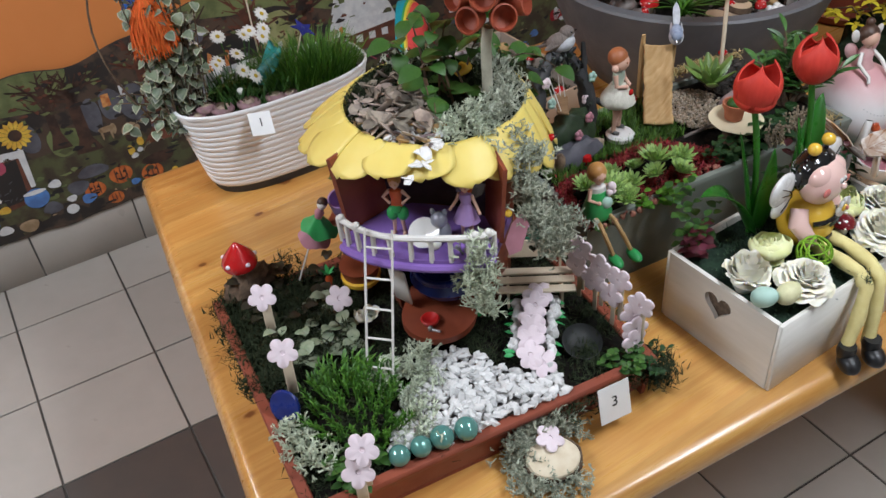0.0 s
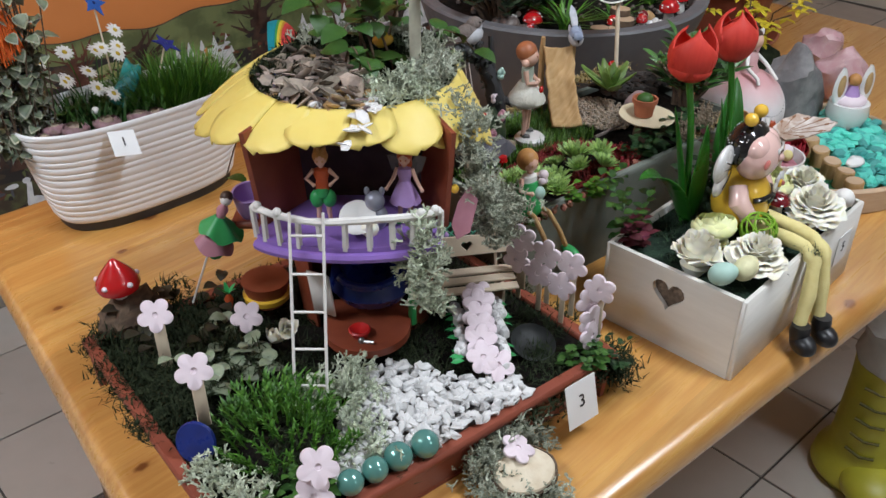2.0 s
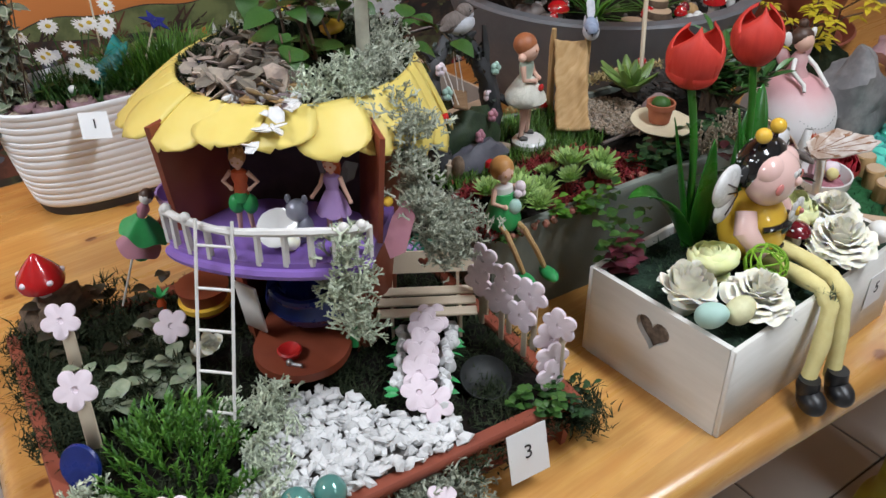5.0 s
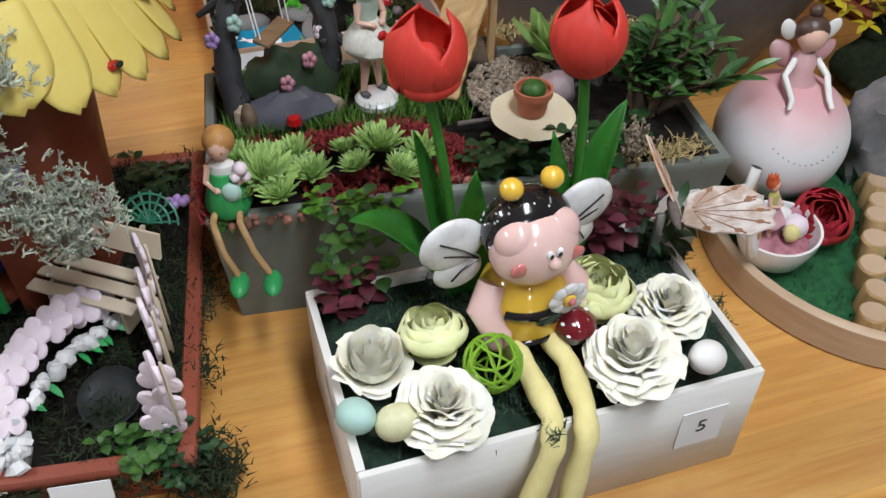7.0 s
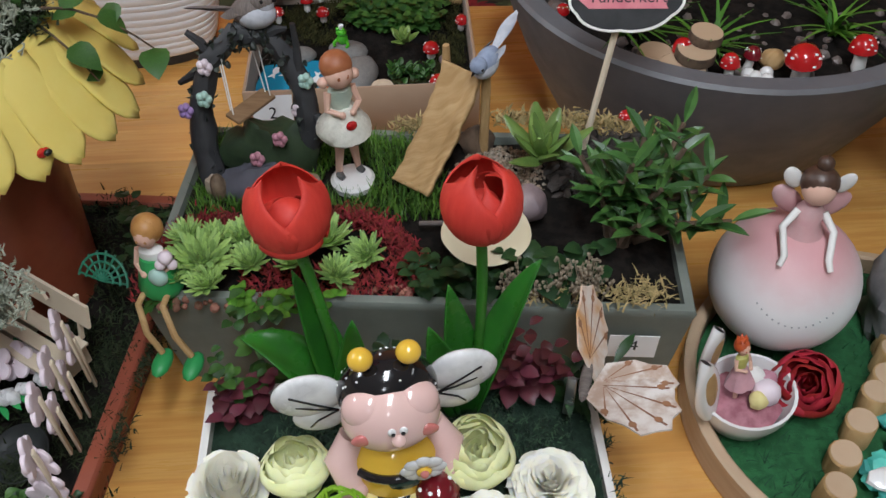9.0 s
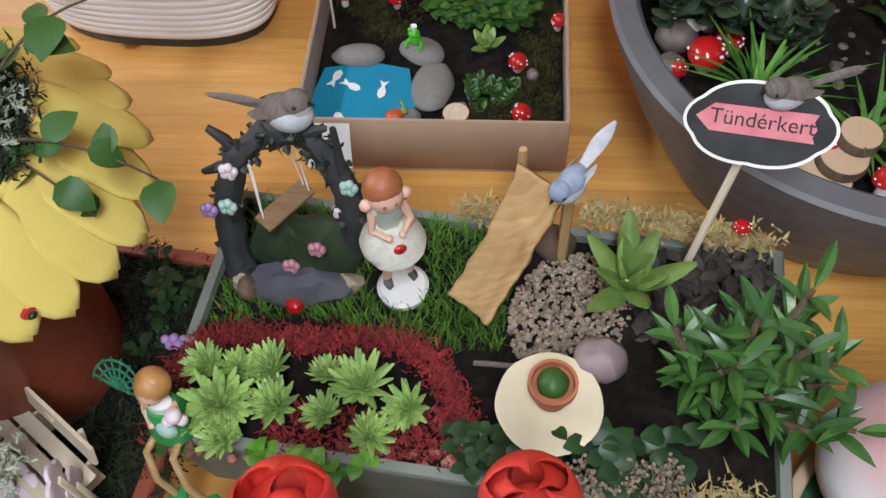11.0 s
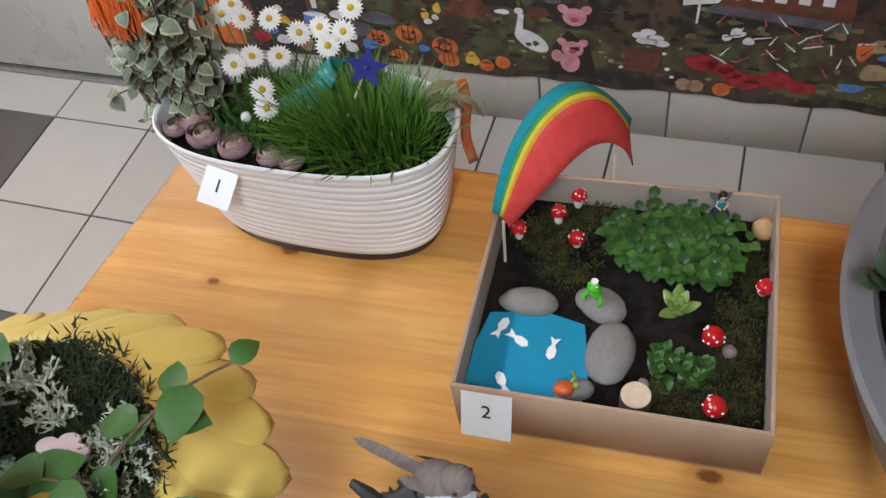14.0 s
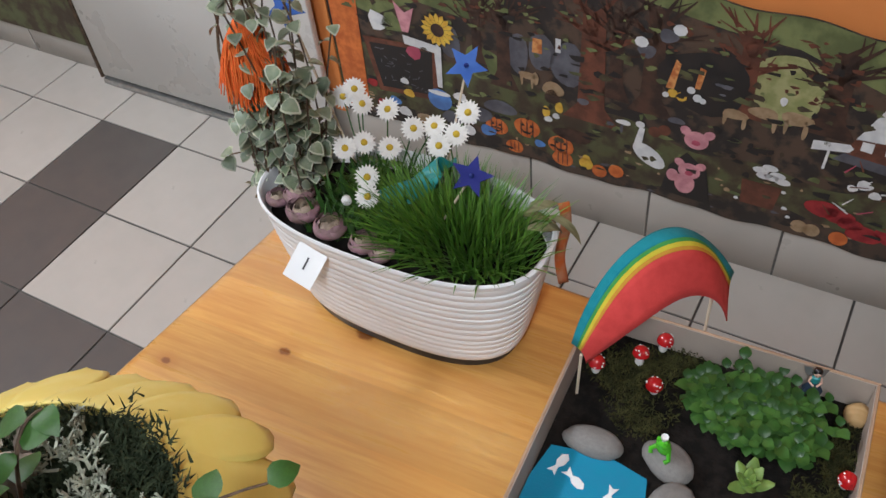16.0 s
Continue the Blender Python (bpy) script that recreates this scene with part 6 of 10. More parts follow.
for (x, y, z), r, kind, material, label in ROSES:
    fl = thing("artificial_rose", label, "flower", at(x - 0.004, y, z + 0.007, uni(0, 360), 8, 0), "artificial flowers")
    for pt in rose(r * 1.1, kind):
        part("petal", pt, material, fl)
    part("calyx", Shape().lathe([(0.0001, -0.03), (0.25 * r, -0.02), (0.62 * r, 0.0), (0.55 * r, 0.02 * r), (0.0001, 0.06 * r)], 14), material, fl)

# ceramic bee figurine
bee = Shape()
bee.use(2).lathe([(0.0001, -0.066), (0.030, -0.062), (0.046, -0.040), (0.049, -0.024), (0.048, -0.008), (0.042, 0.014), (0.030, 0.030), (0.018, 0.036)], 28, at(0, 0, 0))
for z0, r0, w_, half in ((-0.036, 0.0476, 0.0042, 62), (0.004, 0.0462, 0.0048, 50)):
    bee.use(1).tube([(r0 * math.sin(radians(q)), -r0 * math.cos(radians(q)), z0 + 0.004 * math.cos(radians(q * 1.4))) for q in range(-half, half + 1, 8)], w_, 8)
bee.use(0).ball(0.0505, at(0, -0.008, 0.072), 32, 20, (0.90, 0.70, 0.86))
bee.use(1).ball(0.0520, at(0, 0.010, 0.084), 32, 20, (0.89, 0.66, 0.84))
for s in (-1, 1):
    bee.use(0).ball(0.0240, at(s * 0.0180, -0.0105, 0.0900), 22, 15, (1.08, 0.86, 1.0))
    bee.use(0).tube([(s * 0.036, 0.0, 0.024), (s * 0.050, -0.012, 0.002), (s * 0.044, -0.032, -0.020)], [0.015, 0.0175, 0.0135], 14)
    bee.ball(0.0155, at(s * 0.044, -0.032, -0.022), 14, 10)
    bee.use(3).ball(0.0105, at(s * 0.029, -0.0345, 0.074), 14, 9, (1, 0.36, 0.85))
    bee.use(1).tube([(s * 0.016, 0.008, 0.122), (s * 0.021, 0.010, 0.134)], 0.0035, 8)
    bee.use(2).ball(0.0115, at(s * 0.021, 0.010, 0.139), 14, 10)
    for (wx, wz, wr, sc) in ((0.072, 0.074, 0.035, (0.95, 0.28, 0.95)), (0.064, 0.034, 0.026, (1.0, 0.28, 0.95))):
        bee.use(4).ball(wr, at(s * wx, 0.022, wz), 20, 12, sc)
    for k, (ex, ez) in enumerate(((0.088, 0.088), (0.084, 0.070), (0.074, 0.030))):
        bee.use(1).tube([(s * 0.046, 0.0145, 0.052), (s * 0.066, 0.0108, (0.052 + ez) / 2 + 0.004), (s * ex, 0.0135, ez)], 0.0011, 5)
random.seed(55)
for q in range(46):
    a, e = uni(0, 6.283), uni(-0.25, 0.97)
    d_ = Vector((0.89 * math.cos(a) * math.sqrt(1 - e * e), 0.66 * math.sin(a) * math.sqrt(1 - e * e), 0.84 * e)) * 0.0520
    bee.use(4).ball(0.0013, at(d_.x, 0.010 + d_.y, 0.084 + d_.z), 6, 4)
bee.use(0).ball(0.0070, at(0.002, -0.0430, 0.079), 12, 9)
for s in (-1, 1):
    bee.use(4).ball(0.0048, at(0.002 + s * 0.0052, -0.0405, 0.0900), 10, 7, (0.8, 0.6, 1.2)).use(1).ball(0.0028, at(0.002 + s * 0.0045, -0.0428, 0.0895), 8, 6, (0.8, 0.6, 1.2))
for i in range(8):
    a = i * math.pi / 4
    bee.use(4).ball(0.0088, at(0.022 + 0.0135 * math.cos(a), -0.047, 0.022 + 0.0135 * math.sin(a), 0, 0, 0), 8, 6, (1, 0.4, 1))
bee.use(2).ball(0.0075, at(0.022, -0.050, 0.022), 10, 7, (1, 0.6, 1)).use(3).ball(0.0045, at(0.022, -0.0535, 0.024), 8, 6)
bee.use(5).ball(0.0115, at(0.004, -0.0475, 0.000), 12, 8, (1.3, 0.4, 0.8))
CHEEK = mat("rose_cheek_glaze", (0.66, 0.20, 0.18), 0.2, bump=0, coat=0.4)
WING_GLAZE = mat("white_wing_glaze", (0.84, 0.84, 0.83), 0.2, bump=0, coat=0.4)
SEED = mat("dark_green_glaze", (0.02, 0.045, 0.035), 0.2, bump=0)
solo("bee_figurine", bee, [PINK_GLAZE, BLACK_GLAZE, YELLOW_GLAZE, CHEEK, WING_GLAZE, SEED], "glazed ceramic bee figurine sitting among cream roses", "figurine", at(1.160, 0.578, 0.950, 8, 3) @ Matrix.Diagonal((0.96, 0.93, 0.90, 1)))

# its cloth legs with black shoes, hanging over the box front
legs = thing("cloth_legs", "pale yellow cloth legs with black shoes hanging over the box", "doll legs")
for pts, shoe in (([(1.138, 0.545, 0.912), (1.143, 0.51, 0.908), (1.146, 0.46, 0.903), (1.140, 0.438, 0.888), (1.122, 0.428, 0.84), (1.102, 0.424, 0.785)], (1.099, 0.410, 0.770)), ([(1.176, 0.545, 0.912), (1.183, 0.51, 0.908), (1.178, 0.462, 0.904), (1.172, 0.438, 0.89), (1.158, 0.424, 0.84), (1.145, 0.412, 0.785)], (1.143, 0.396, 0.770))):
    fine = []
    for i in range(len(pts) - 1):
        for k in range(4):
            fine.append(Vector(pts[i]).lerp(Vector(pts[i + 1]), k / 4))
    fine.append(Vector(pts[-1]))
    part("leg", Shape().tube(fine, [0.0112 + 0.001 * math.sin(i * 1.3) for i in range(len(fine))], 12), CLOTH_YELLOW, legs)
    sh = Shape().ball(0.020, at(shoe[0], shoe[1], shoe[2], -30), 16, 11, (0.88, 1.25, 0.85))
    sh.lathe([(0.013, 0.0), (0.0155, 0.012), (0.014, 0.024)], 14, at(shoe[0] + 0.002, shoe[1] + 0.010, shoe[2] + 0.006))
    part("shoe", sh, mat("black_shoe_paint", (0.015, 0.015, 0.017), 0.35, bump=0.05), legs, "rounded black shoe")

# eggs, vine ball, mushroom
for lab, p, material, rz in (("pale mint speckled decorative egg", (0.977, 0.503, 0.915), MINT, 30), ("pale yellow speckled decorative egg", (1.010, 0.486, 0.917), mat("pale_yellow_egg", (0.70, 0.68, 0.42), 0.5, second=(0.62, 0.6, 0.36), scale=120), 80), ("white speckled decorative egg", (1.306, 0.472, 0.917), WHITE_MATT, -70)):
    e = Shape()
    e.grid(lambda u, v: (0.0165 * (1 + 0.10 * math.cos(math.pi * v)) * math.sin(math.pi * v) * math.cos(6.28319 * u), 0.0165 * (1 + 0.10 * math.cos(math.pi * v)) * math.sin(math.pi * v) * math.sin(6.28319 * u), -0.0215 * math.cos(math.pi * v)), 24, 14, closed=True)
    solo("decorative_egg", e, material, lab, "egg", at(p[0], p[1], p[2], rz, 62), "decorative eggs")
ball = Shape()
for i in range(16):
    m = at(0, 0, 0, uni(0, 360), uni(0, 180), uni(0, 180))
    ball.tube([(0.027 * math.cos(a) + uni(-0.001, 0.001), 0.027 * math.sin(a), 0.003 * math.sin(3 * a + i)) for a in (k * 6.28319 / 22 for k in range(23))], 0.0013, 5, m)
solo("vine_ball", ball, mat("lime_green_wicker", (0.22, 0.42, 0.02), 0.6, second=(0.16, 0.33, 0.015)), "lime green woven vine ball on the moss", "vine ball", at(1.110, 0.520, 0.922), kind="")
toadstool(0.036, 0.0205, DARK_RED, "dark red shiny toadstool with white dots beside the bee", at(1.199, 0.536, 0.908), seed=7)

# tulips
def tulip(m_head, base, label, open_petal):
    ob = thing("artificial_tulip", label, "flower", I4, "artificial flowers")
    hp = m_head.translation
    b = Vector(base)
    mid = (b + hp) / 2 + Vector((0.012, -0.01, 0.02))
    pts = [b * (1 - u) ** 2 + mid * 2 * u * (1 - u) + hp * u * u for u in (i / 12 for i in range(13))]
    part("stem", Shape().tube(pts, 0.0052, 10), LEAF_TULIP, ob)
    part("heart", Shape().ball(0.018, m_head @ at(0, 0, 0.020), 16, 11, (1, 1, 1.0)), TULIP_RED, ob)
    for i in range(6):
        layer = i % 2
        g_ = Shape()
        lean = 0.02 if (layer == 0 and open_petal >= 0) else 0.0

        def fn(u, v, layer=layer, lean=lean, low=(open_petal >= 0 and i == 2)):
            a = (u - 0.5) * 2
            half = (math.sin(math.pi * (0.12 + 0.70 * v)) ** 0.5) * (1 - 0.93 * max(0.0, (v - 0.50) / 0.50) ** 1.5)
            ang = a * half * (1.28 if layer == 0 else 0.95)
            close = (0.80 if open_petal >= 0 else 0.855) if layer == 0 else 0.87
            r = (0.0355 - 0.003 * layer) * (math.sin(math.pi * (0.12 + close * v)) ** 0.6) + lean * 0.035 * v * v
            return (r * math.sin(ang), -r * math.cos(ang), (0.036 if layer and open_petal >= 0 else 0.062 if layer else 0.070 if low else 0.076) * v + 0.004 * v * v * (1 - a * a) * (0.4 if layer else 1.4))

        g_.grid(fn, 10, 12, m_head @ at(0, 0, -0.006, 60 * i + 60))
        po = part("petal", g_, TULIP_RED, ob)
        s_ = po.modifiers.new("thickness", "SOLIDIFY")
        s_.thickness = 0.0012
    return ob


def big_leaf(ob, base, tip, width, sag, twist=0.0):
    b, e = Vector(base), Vector(tip)
    side = (e - b).cross(Vector((0, 0, 1))).normalized() if abs((e - b).normalized().z) < 0.97 else Vector((1, 0.2, 0))
    side = Matrix.Rotation(radians(twist), 3, (e - b).normalized()) @ side

    def fn(u, v):
        a = (u - 0.5) * 2
        p = b.lerp(e, v) + Vector((0, 0, sag * 4 * v * (1 - v)))
        w = 0.5 * width * math.sin(math.pi * (0.12 + 0.88 * v) ** 0.8) ** 0.8
        up = side.cross(e - b).normalized()
        return p + side * a * w + up * (a * a) * w * 0.35

    lo = part("leaf", Shape().grid(fn, 6, 14), LEAF_TULIP, ob)
    s_ = lo.modifiers.new("thickness", "SOLIDIFY")
    s_.thickness = 0.0012


t1 = tulip(at(1.088, 0.664, 1.138, 4, 4), (1.115, 0.650, 0.87), "red artificial tulip with parted petals", 0)
big_leaf(t1, (1.115, 0.648, 0.88), (1.015, 0.680, 0.985), 0.052, 0.035)
big_leaf(t1, (1.118, 0.652, 0.88), (1.080, 0.672, 1.085), 0.040, 0.0, 30)
big_leaf(t1, (1.122, 0.645, 0.88), (1.130, 0.640, 1.05), 0.040, 0.0, -20)
t2 = tulip(at(1.247, 0.680, 1.122, 14, 2), (1.235, 0.655, 0.87), "red artificial tulip with closed petals", -1)
big_leaf(t2, (1.235, 0.652, 0.88), (1.218, 0.668, 1.06), 0.042, 0.0, 20)
big_leaf(t2, (1.238, 0.650, 0.88), (1.305, 0.690, 1.065), 0.044, 0.02, -10)
big_leaf(t2, (1.232, 0.648, 0.88), (1.198, 0.640, 1.035), 0.040, 0.0, 0)

# butterfly clip
bf = thing("butterfly_clip", "feather butterfly clip with brown and orange wings", "butterfly ornament", at(1.335, 0.632, 0.958, -18, 0, 0, 1.25))
WINGS = mat("printed_feather_wing", (0.78, 0.76, 0.73), 0.7, second=(0.42, 0.30, 0.23), scale=60, amount=0.7, bump=0.1)
WING_TIP = mat("orange_white_feather_wing", (0.74, 0.71, 0.67), 0.7, second=(0.58, 0.30, 0.12), scale=40, amount=0.6, bump=0.1)
part("body", Shape().ball(0.006, at(0.01, 0, 0.0), 12, 8, (0.8, 3.6, 0.8)), GREY_FEATHER, bf)
wing_o = [(0, -0.012), (0.016, -0.020), (0.030, -0.019), (0.040, -0.023), (0.050, -0.018), (0.060, -0.019), (0.066, -0.010), (0.076, -0.004), (0.075, 0.006), (0.081, 0.015), (0.073, 0.022), (0.066, 0.031), (0.050, 0.029), (0.036, 0.031), (0.022, 0.026), (0.010, 0.022)]
WING_MARK = mat("brown_wing_marking", (0.16, 0.075, 0.05), 0.7, second=(0.26, 0.11, 0.05), scale=60)


def marked_wing(m, size=1.0, flip=1):
    """A scalloped wing with brown veins and a row of spots along its edge."""
    out = [(flip * x * size, y * size) for x, y in wing_o]
    g_ = Shape().use(0).slab(out if flip > 0 else out[::-1], -0.0008, 0.0008, m)
    for k in range(5):
        e = wing_o[5 + 2 * k]
        tip, base = Vector((flip * e[0] * size * 0.94, e[1] * size * 0.94)), Vector((flip * 0.012 * size, 0.004 * size))
        d_ = (tip - base).normalized().orthogonal() * 0.0009 * size
        q = [base, tip - d_, tip + d_]
        g_.use(1).slab([tuple(p) for p in (q if (q[1] - q[0]).cross(q[2] - q[0]) > 0 else q[::-1])], -0.0011, 0.0011, m)
        g_.use(2).slab([(flip * e[0] * size * 0.84 + 0.0034 * size * math.cos(w), e[1] * size * 0.84 + 0.0026 * size * math.sin(w)) for w in (j * math.pi / 4 for j in range(8))], -0.0013, 0.0013, m)
    return g_


MARKS = [WING_TIP, WING_MARK, mat("brown_wing_spot", (0.34, 0.16, 0.08), 0.7)]
part("wing", marked_wing(at(0.012, 0.004, 0.002, 92, 58)), MARKS, bf)
part("wing", marked_wing(at(0.016, 0.002, 0.002, 150, 0, 20), 1.0, -1), [WINGS] + MARKS[1:], bf)
part("wing", marked_wing(at(0.014, -0.004, 0.003, -8, 15, -12), 0.8), [WINGS] + MARKS[1:], bf)
part("clip", Shape().block(-0.004, -0.002, -0.05, 0.004, 0.002, -0.002, bevel=0.001), mat("steel_clip", (0.5, 0.5, 0.5), 0.3, 0.9), bf, "small steel clip")

# greenery at the back of the box
random.seed(57)
leafy_thing("burgundy_plant", "burgundy-leaved artificial plant at the box back", ring_points(1.000, 0.668, 0.88, 0.028, 0.014, 9), 0.05, 0.026, 6, LEAF_RED, width=0.75, spread=0.4)
leafy_thing("burgundy_plant", "burgundy-leaved artificial spray behind the roses", ring_points(1.300, 0.668, 0.88, 0.022, 0.014, 9), 0.10, 0.026, 9, LEAF_RED, width=0.75, spread=0.25)
leafy_thing("leafy_plant", "small round-leaved green plant behind the tulips", ring_points(1.025, 0.690, 0.87, 0.030, 0.012, 9), 0.12, 0.022, 9, LEAF_MID, width=0.85, spread=0.25)
leafy_thing("leafy_plant", "green leafy sprigs between the tulips", ring_points(1.175, 0.668, 0.88, 0.045, 0.014, 12), 0.09, 0.024, 8, LEAF_DARK, width=0.7, spread=0.3)
leafy_thing("leafy_plant", "dark pointed leaves at the box end", ring_points(1.345, 0.655, 0.88, 0.014, 0.02, 7), 0.05, 0.05, 4, LEAF_DARK, width=0.28, spread=0.5)
g = Shape()
for _ in range(150):
    u, v = uni(0.075, 0.925), uni(0.13, 0.87)
    moss_tufts(g, [B5 @ Vector((TH + u * (W5 - 2 * TH), TH + v * (D5 - 2 * TH), H5 - 0.010))], 0.0135, 36, 0.012, width=0.0018)
moss_tufts(g, [B5 @ Vector((W5 + uni(-0.01, 0.004), uni(0.06, 0.2), H5 - uni(0, 0.014))) for _ in range(14)], 0.014, 22, 0.006, width=0.0014)
moss_tufts(g, [(1.144 + uni(-0.006, 0.006), 0.44 + uni(-0.012, 0.03), 0.905 - uni(0, 0.01)) for _ in range(5)], 0.012, 12, 0.004, width=0.0014)
MOSS_STRAND = mat("green_moss_strand", (0.030, 0.066, 0.034), 0.9, second=(0.010, 0.026, 0.014), scale=70, amount=0.9, bump=0.3, island=0.5)
solo("moss", g, MOSS_STRAND, "deep green moss filling the white box", "moss", kind="stuff", smooth=False)


# ---- things in the fourth garden ----
random.seed(61)
Z4 = 0.915

# turf
g = Shape()
for _ in range(5200):
    x, y = uni(0.905, 1.235), uni(0.905, 1.085)
    if (y - 0.915) < -0.105 * (x - 1.2) - 0.02 + 0.02 * math.sin(20 * x) or (y - 0.915) > 0.140 - 0.105 * (x - 1.2) or x < 0.915 + 0.1 * (y - 0.9) or x > 1.235 - 0.25 * (1.07 - y) * 0.3:
        continue
    if math.hypot(x - 1.111, y - 0.982) < 0.036:
        continue
    g.blade((x, y, Z4 - 0.004), (x + uni(-0.012, 0.012), y + uni(-0.012, 0.012), Z4 + uni(0.008, 0.022)), uni(0.0014, 0.0028), 2)
solo("turf", g, GRASS_DARK, "patch of short green turf in the trough", "grass", kind="stuff", smooth=False)

# red moss border
g = Shape()
border = [(0.890, 0.800), (0.888, 0.850), (0.905, 0.895), (0.943, 0.912), (0.985, 0.905), (1.028, 0.905), (1.07, 0.910), (1.113, 0.910), (1.150, 0.890), (1.172, 0.860), (1.190, 0.820), (1.185, 0.79)]
for i in range(len(border) - 1):
    for k in range(9):
        p = Vector(border[i]).lerp(Vector(border[i + 1]), k / 9)
        for _ in range(52):
            b = Vector((p.x + random.gauss(0, 0.008), p.y + random.gauss(0, 0.008), Z4 + uni(-0.004, 0.012)))
            g.blade(b, b + Vector((uni(-1, 1), uni(-1, 1), uni(0.2, 1))) * 0.008, 0.0024, 2)
for _ in range(900):
    b = Vector((uni(0.99, 1.18), uni(0.782, 0.835), Z4 + uni(0, 0.006)))
    g.blade(b, b + Vector((uni(-1, 1), uni(-1, 1), uni(0.2, 1))) * 0.009, 0.003, 2)
solo("red_moss_border", g, RED_GRIT, "winding border of red dyed moss", "moss", kind="stuff", smooth=False)
g = Shape()
for _ in range(60):
    g.stone(at(uni(0.90, 1.18), uni(0.775, 0.80), Z4 + 0.002, uni(0, 360)), uni(0.003, 0.006), 0.3)
solo("pink_grit", g, mat("pink_terracotta_grit", (0.36, 0.16, 0.11), 0.9, second=(0.22, 0.09, 0.06), scale=90, island=0.4), "pinkish clay grit along the trough front", "grit", kind="stuff")

# houseleeks
random.seed(62)
for i, (x, y, r) in enumerate([(0.951, 0.822, 0.040), (1.087, 0.850, 0.036), (1.135, 0.832, 0.028), (0.992, 0.868, 0.029), (1.100, 0.800, 0.026), (1.003, 0.828, 0.030), (0.930, 0.862, 0.026), (0.962, 0.788, 0.026), (1.055, 0.818, 0.024), (0.960, 0.862, 0.024), (1.050, 0.862, 0.022), (0.925, 0.800, 0.020)]):
    ob = thing("houseleek", "pale green houseleek rosette in the trough", "succulent", at(x, y, Z4 + 0.014 + uni(0, 0.014), uni(0, 360), uni(-18, 18), uni(-15, 15)), "houseleeks")
    rosette(ob, r * 1.12, 120)

# swing tree ornament
DARKTREE = mat("dark_grey_resin", (0.022, 0.023, 0.025), 0.6, second=(0.042, 0.042, 0.046), scale=70, amount=0.6, bump=0.5, fine=120)
MOSS_PAINT = mat("green_painted_resin", (0.03, 0.055, 0.022), 0.6, second=(0.015, 0.03, 0.012), scale=50, amount=0.6, bump=0.4)
swing = thing("swing_tree_ornament", "dark resin tree ornament with a little wooden swing", "ornament", at(1.004, 1.004, Z4) @ Matrix.Diagonal((1.0, 1.0, 1.20, 1)))
tr = Shape()
arcs = [[(-0.055, -0.03, 0.0), (-0.066, -0.012, 0.04), (-0.062, 0.005, 0.09), (-0.045, 0.022, 0.13), (-0.012, 0.032, 0.152), (0.02, 0.03, 0.15)],
        [(0.045, 0.0, 0.0), (0.062, 0.004, 0.05), (0.06, 0.016, 0.095), (0.045, 0.028, 0.128), (0.02, 0.034, 0.152), (-0.01, 0.03, 0.155)]]
for pts in arcs:
    fine = [Vector(pts[i]).lerp(Vector(pts[i + 1]), k / 4) for i in range(len(pts) - 1) for k in range(4)] + [Vector(pts[-1])]
    tr.tube(fine, [0.018 - 0.009 * i / len(fine) for i in range(len(fine))], 10)
for a, b in (((0.055, 0.016, 0.10), (0.058, 0.024, 0.165)), ((-0.05, 0.02, 0.12), (-0.088, 0.03, 0.10)), ((-0.04, 0.024, 0.13), (-0.065, 0.03, 0.16)), ((0.02, 0.03, 0.15), (0.05, 0.034, 0.155)), ((0.06, 0.01, 0.07), (0.085, -0.01, 0.06))):
    tr.tube([a, (Vector(a) + Vector(b)) / 2 + Vector((0.003, 0, 0.004)), b], [0.008, 0.006, 0.003], 7)
tr.jitter(0.004, 45)
part("trunk", tr, DARKTREE, swing)
part("foliage", Shape().ball(0.05, at(0.012, -0.004, 0.032), 22, 14, (1.15, 0.55, 0.75)).jitter(0.014, 40), MOSS_PAINT, swing, "dark green painted bush")
tl = Shape()
for _ in range(420):
    pts = arcs[random.randrange(2)]
    j = random.randrange(len(pts) - 1)
    q = Vector(pts[j]).lerp(Vector(pts[j + 1]), uni(0, 1))
    d_ = Vector((uni(-1, 1), uni(-1, 1), uni(-0.6, 1))).normalized()
    tl.leaf(aim(q + d_ * uni(0.008, 0.015), d_ * 0.5 + Vector((uni(-0.5, 0.5), uni(-0.5, 0.5), uni(-0.9, 0.2))), uni(0, 360)), uni(0.006, 0.011), 0.0075, 0.5, 0.3, 4)
part("leaf", tl, mat("blackish_green_resin", (0.022, 0.032, 0.022), 0.5, second=(0.035, 0.04, 0.036), scale=60, island=0.4), swing, "small dark moulded leaves", smooth=False)["kind"] = "stuff"
CREAM_RESIN = mat("cream_painted_resin", (0.45, 0.37, 0.28), 0.6, second=(0.32, 0.24, 0.17), scale=50)
part("pale_root", Shape().stone(at(0.05, -0.03, 0.006) @ Matrix.Diagonal((1.2, 0.8, 0.9, 1)), 0.016, 0.4, 10, 7), CREAM_RESIN, swing, "cream painted root")
part("pale_root", Shape().stone(at(-0.06, -0.035, 0.008) @ Matrix.Diagonal((0.8, 0.9, 1.5, 1)), 0.014, 0.4, 10, 7), CREAM_RESIN, swing, "cream painted root")
part("rock", Shape().stone(at(0.0, -0.035, 0.012) @ Matrix.Diagonal((1.6, 0.8, 0.8, 1)), 0.032, 0.4, 12, 8), mat("slate_blue_resin", (0.13, 0.125, 0.155), 0.6, second=(0.08, 0.078, 0.095), scale=40), swing, "slate-grey resin rock")
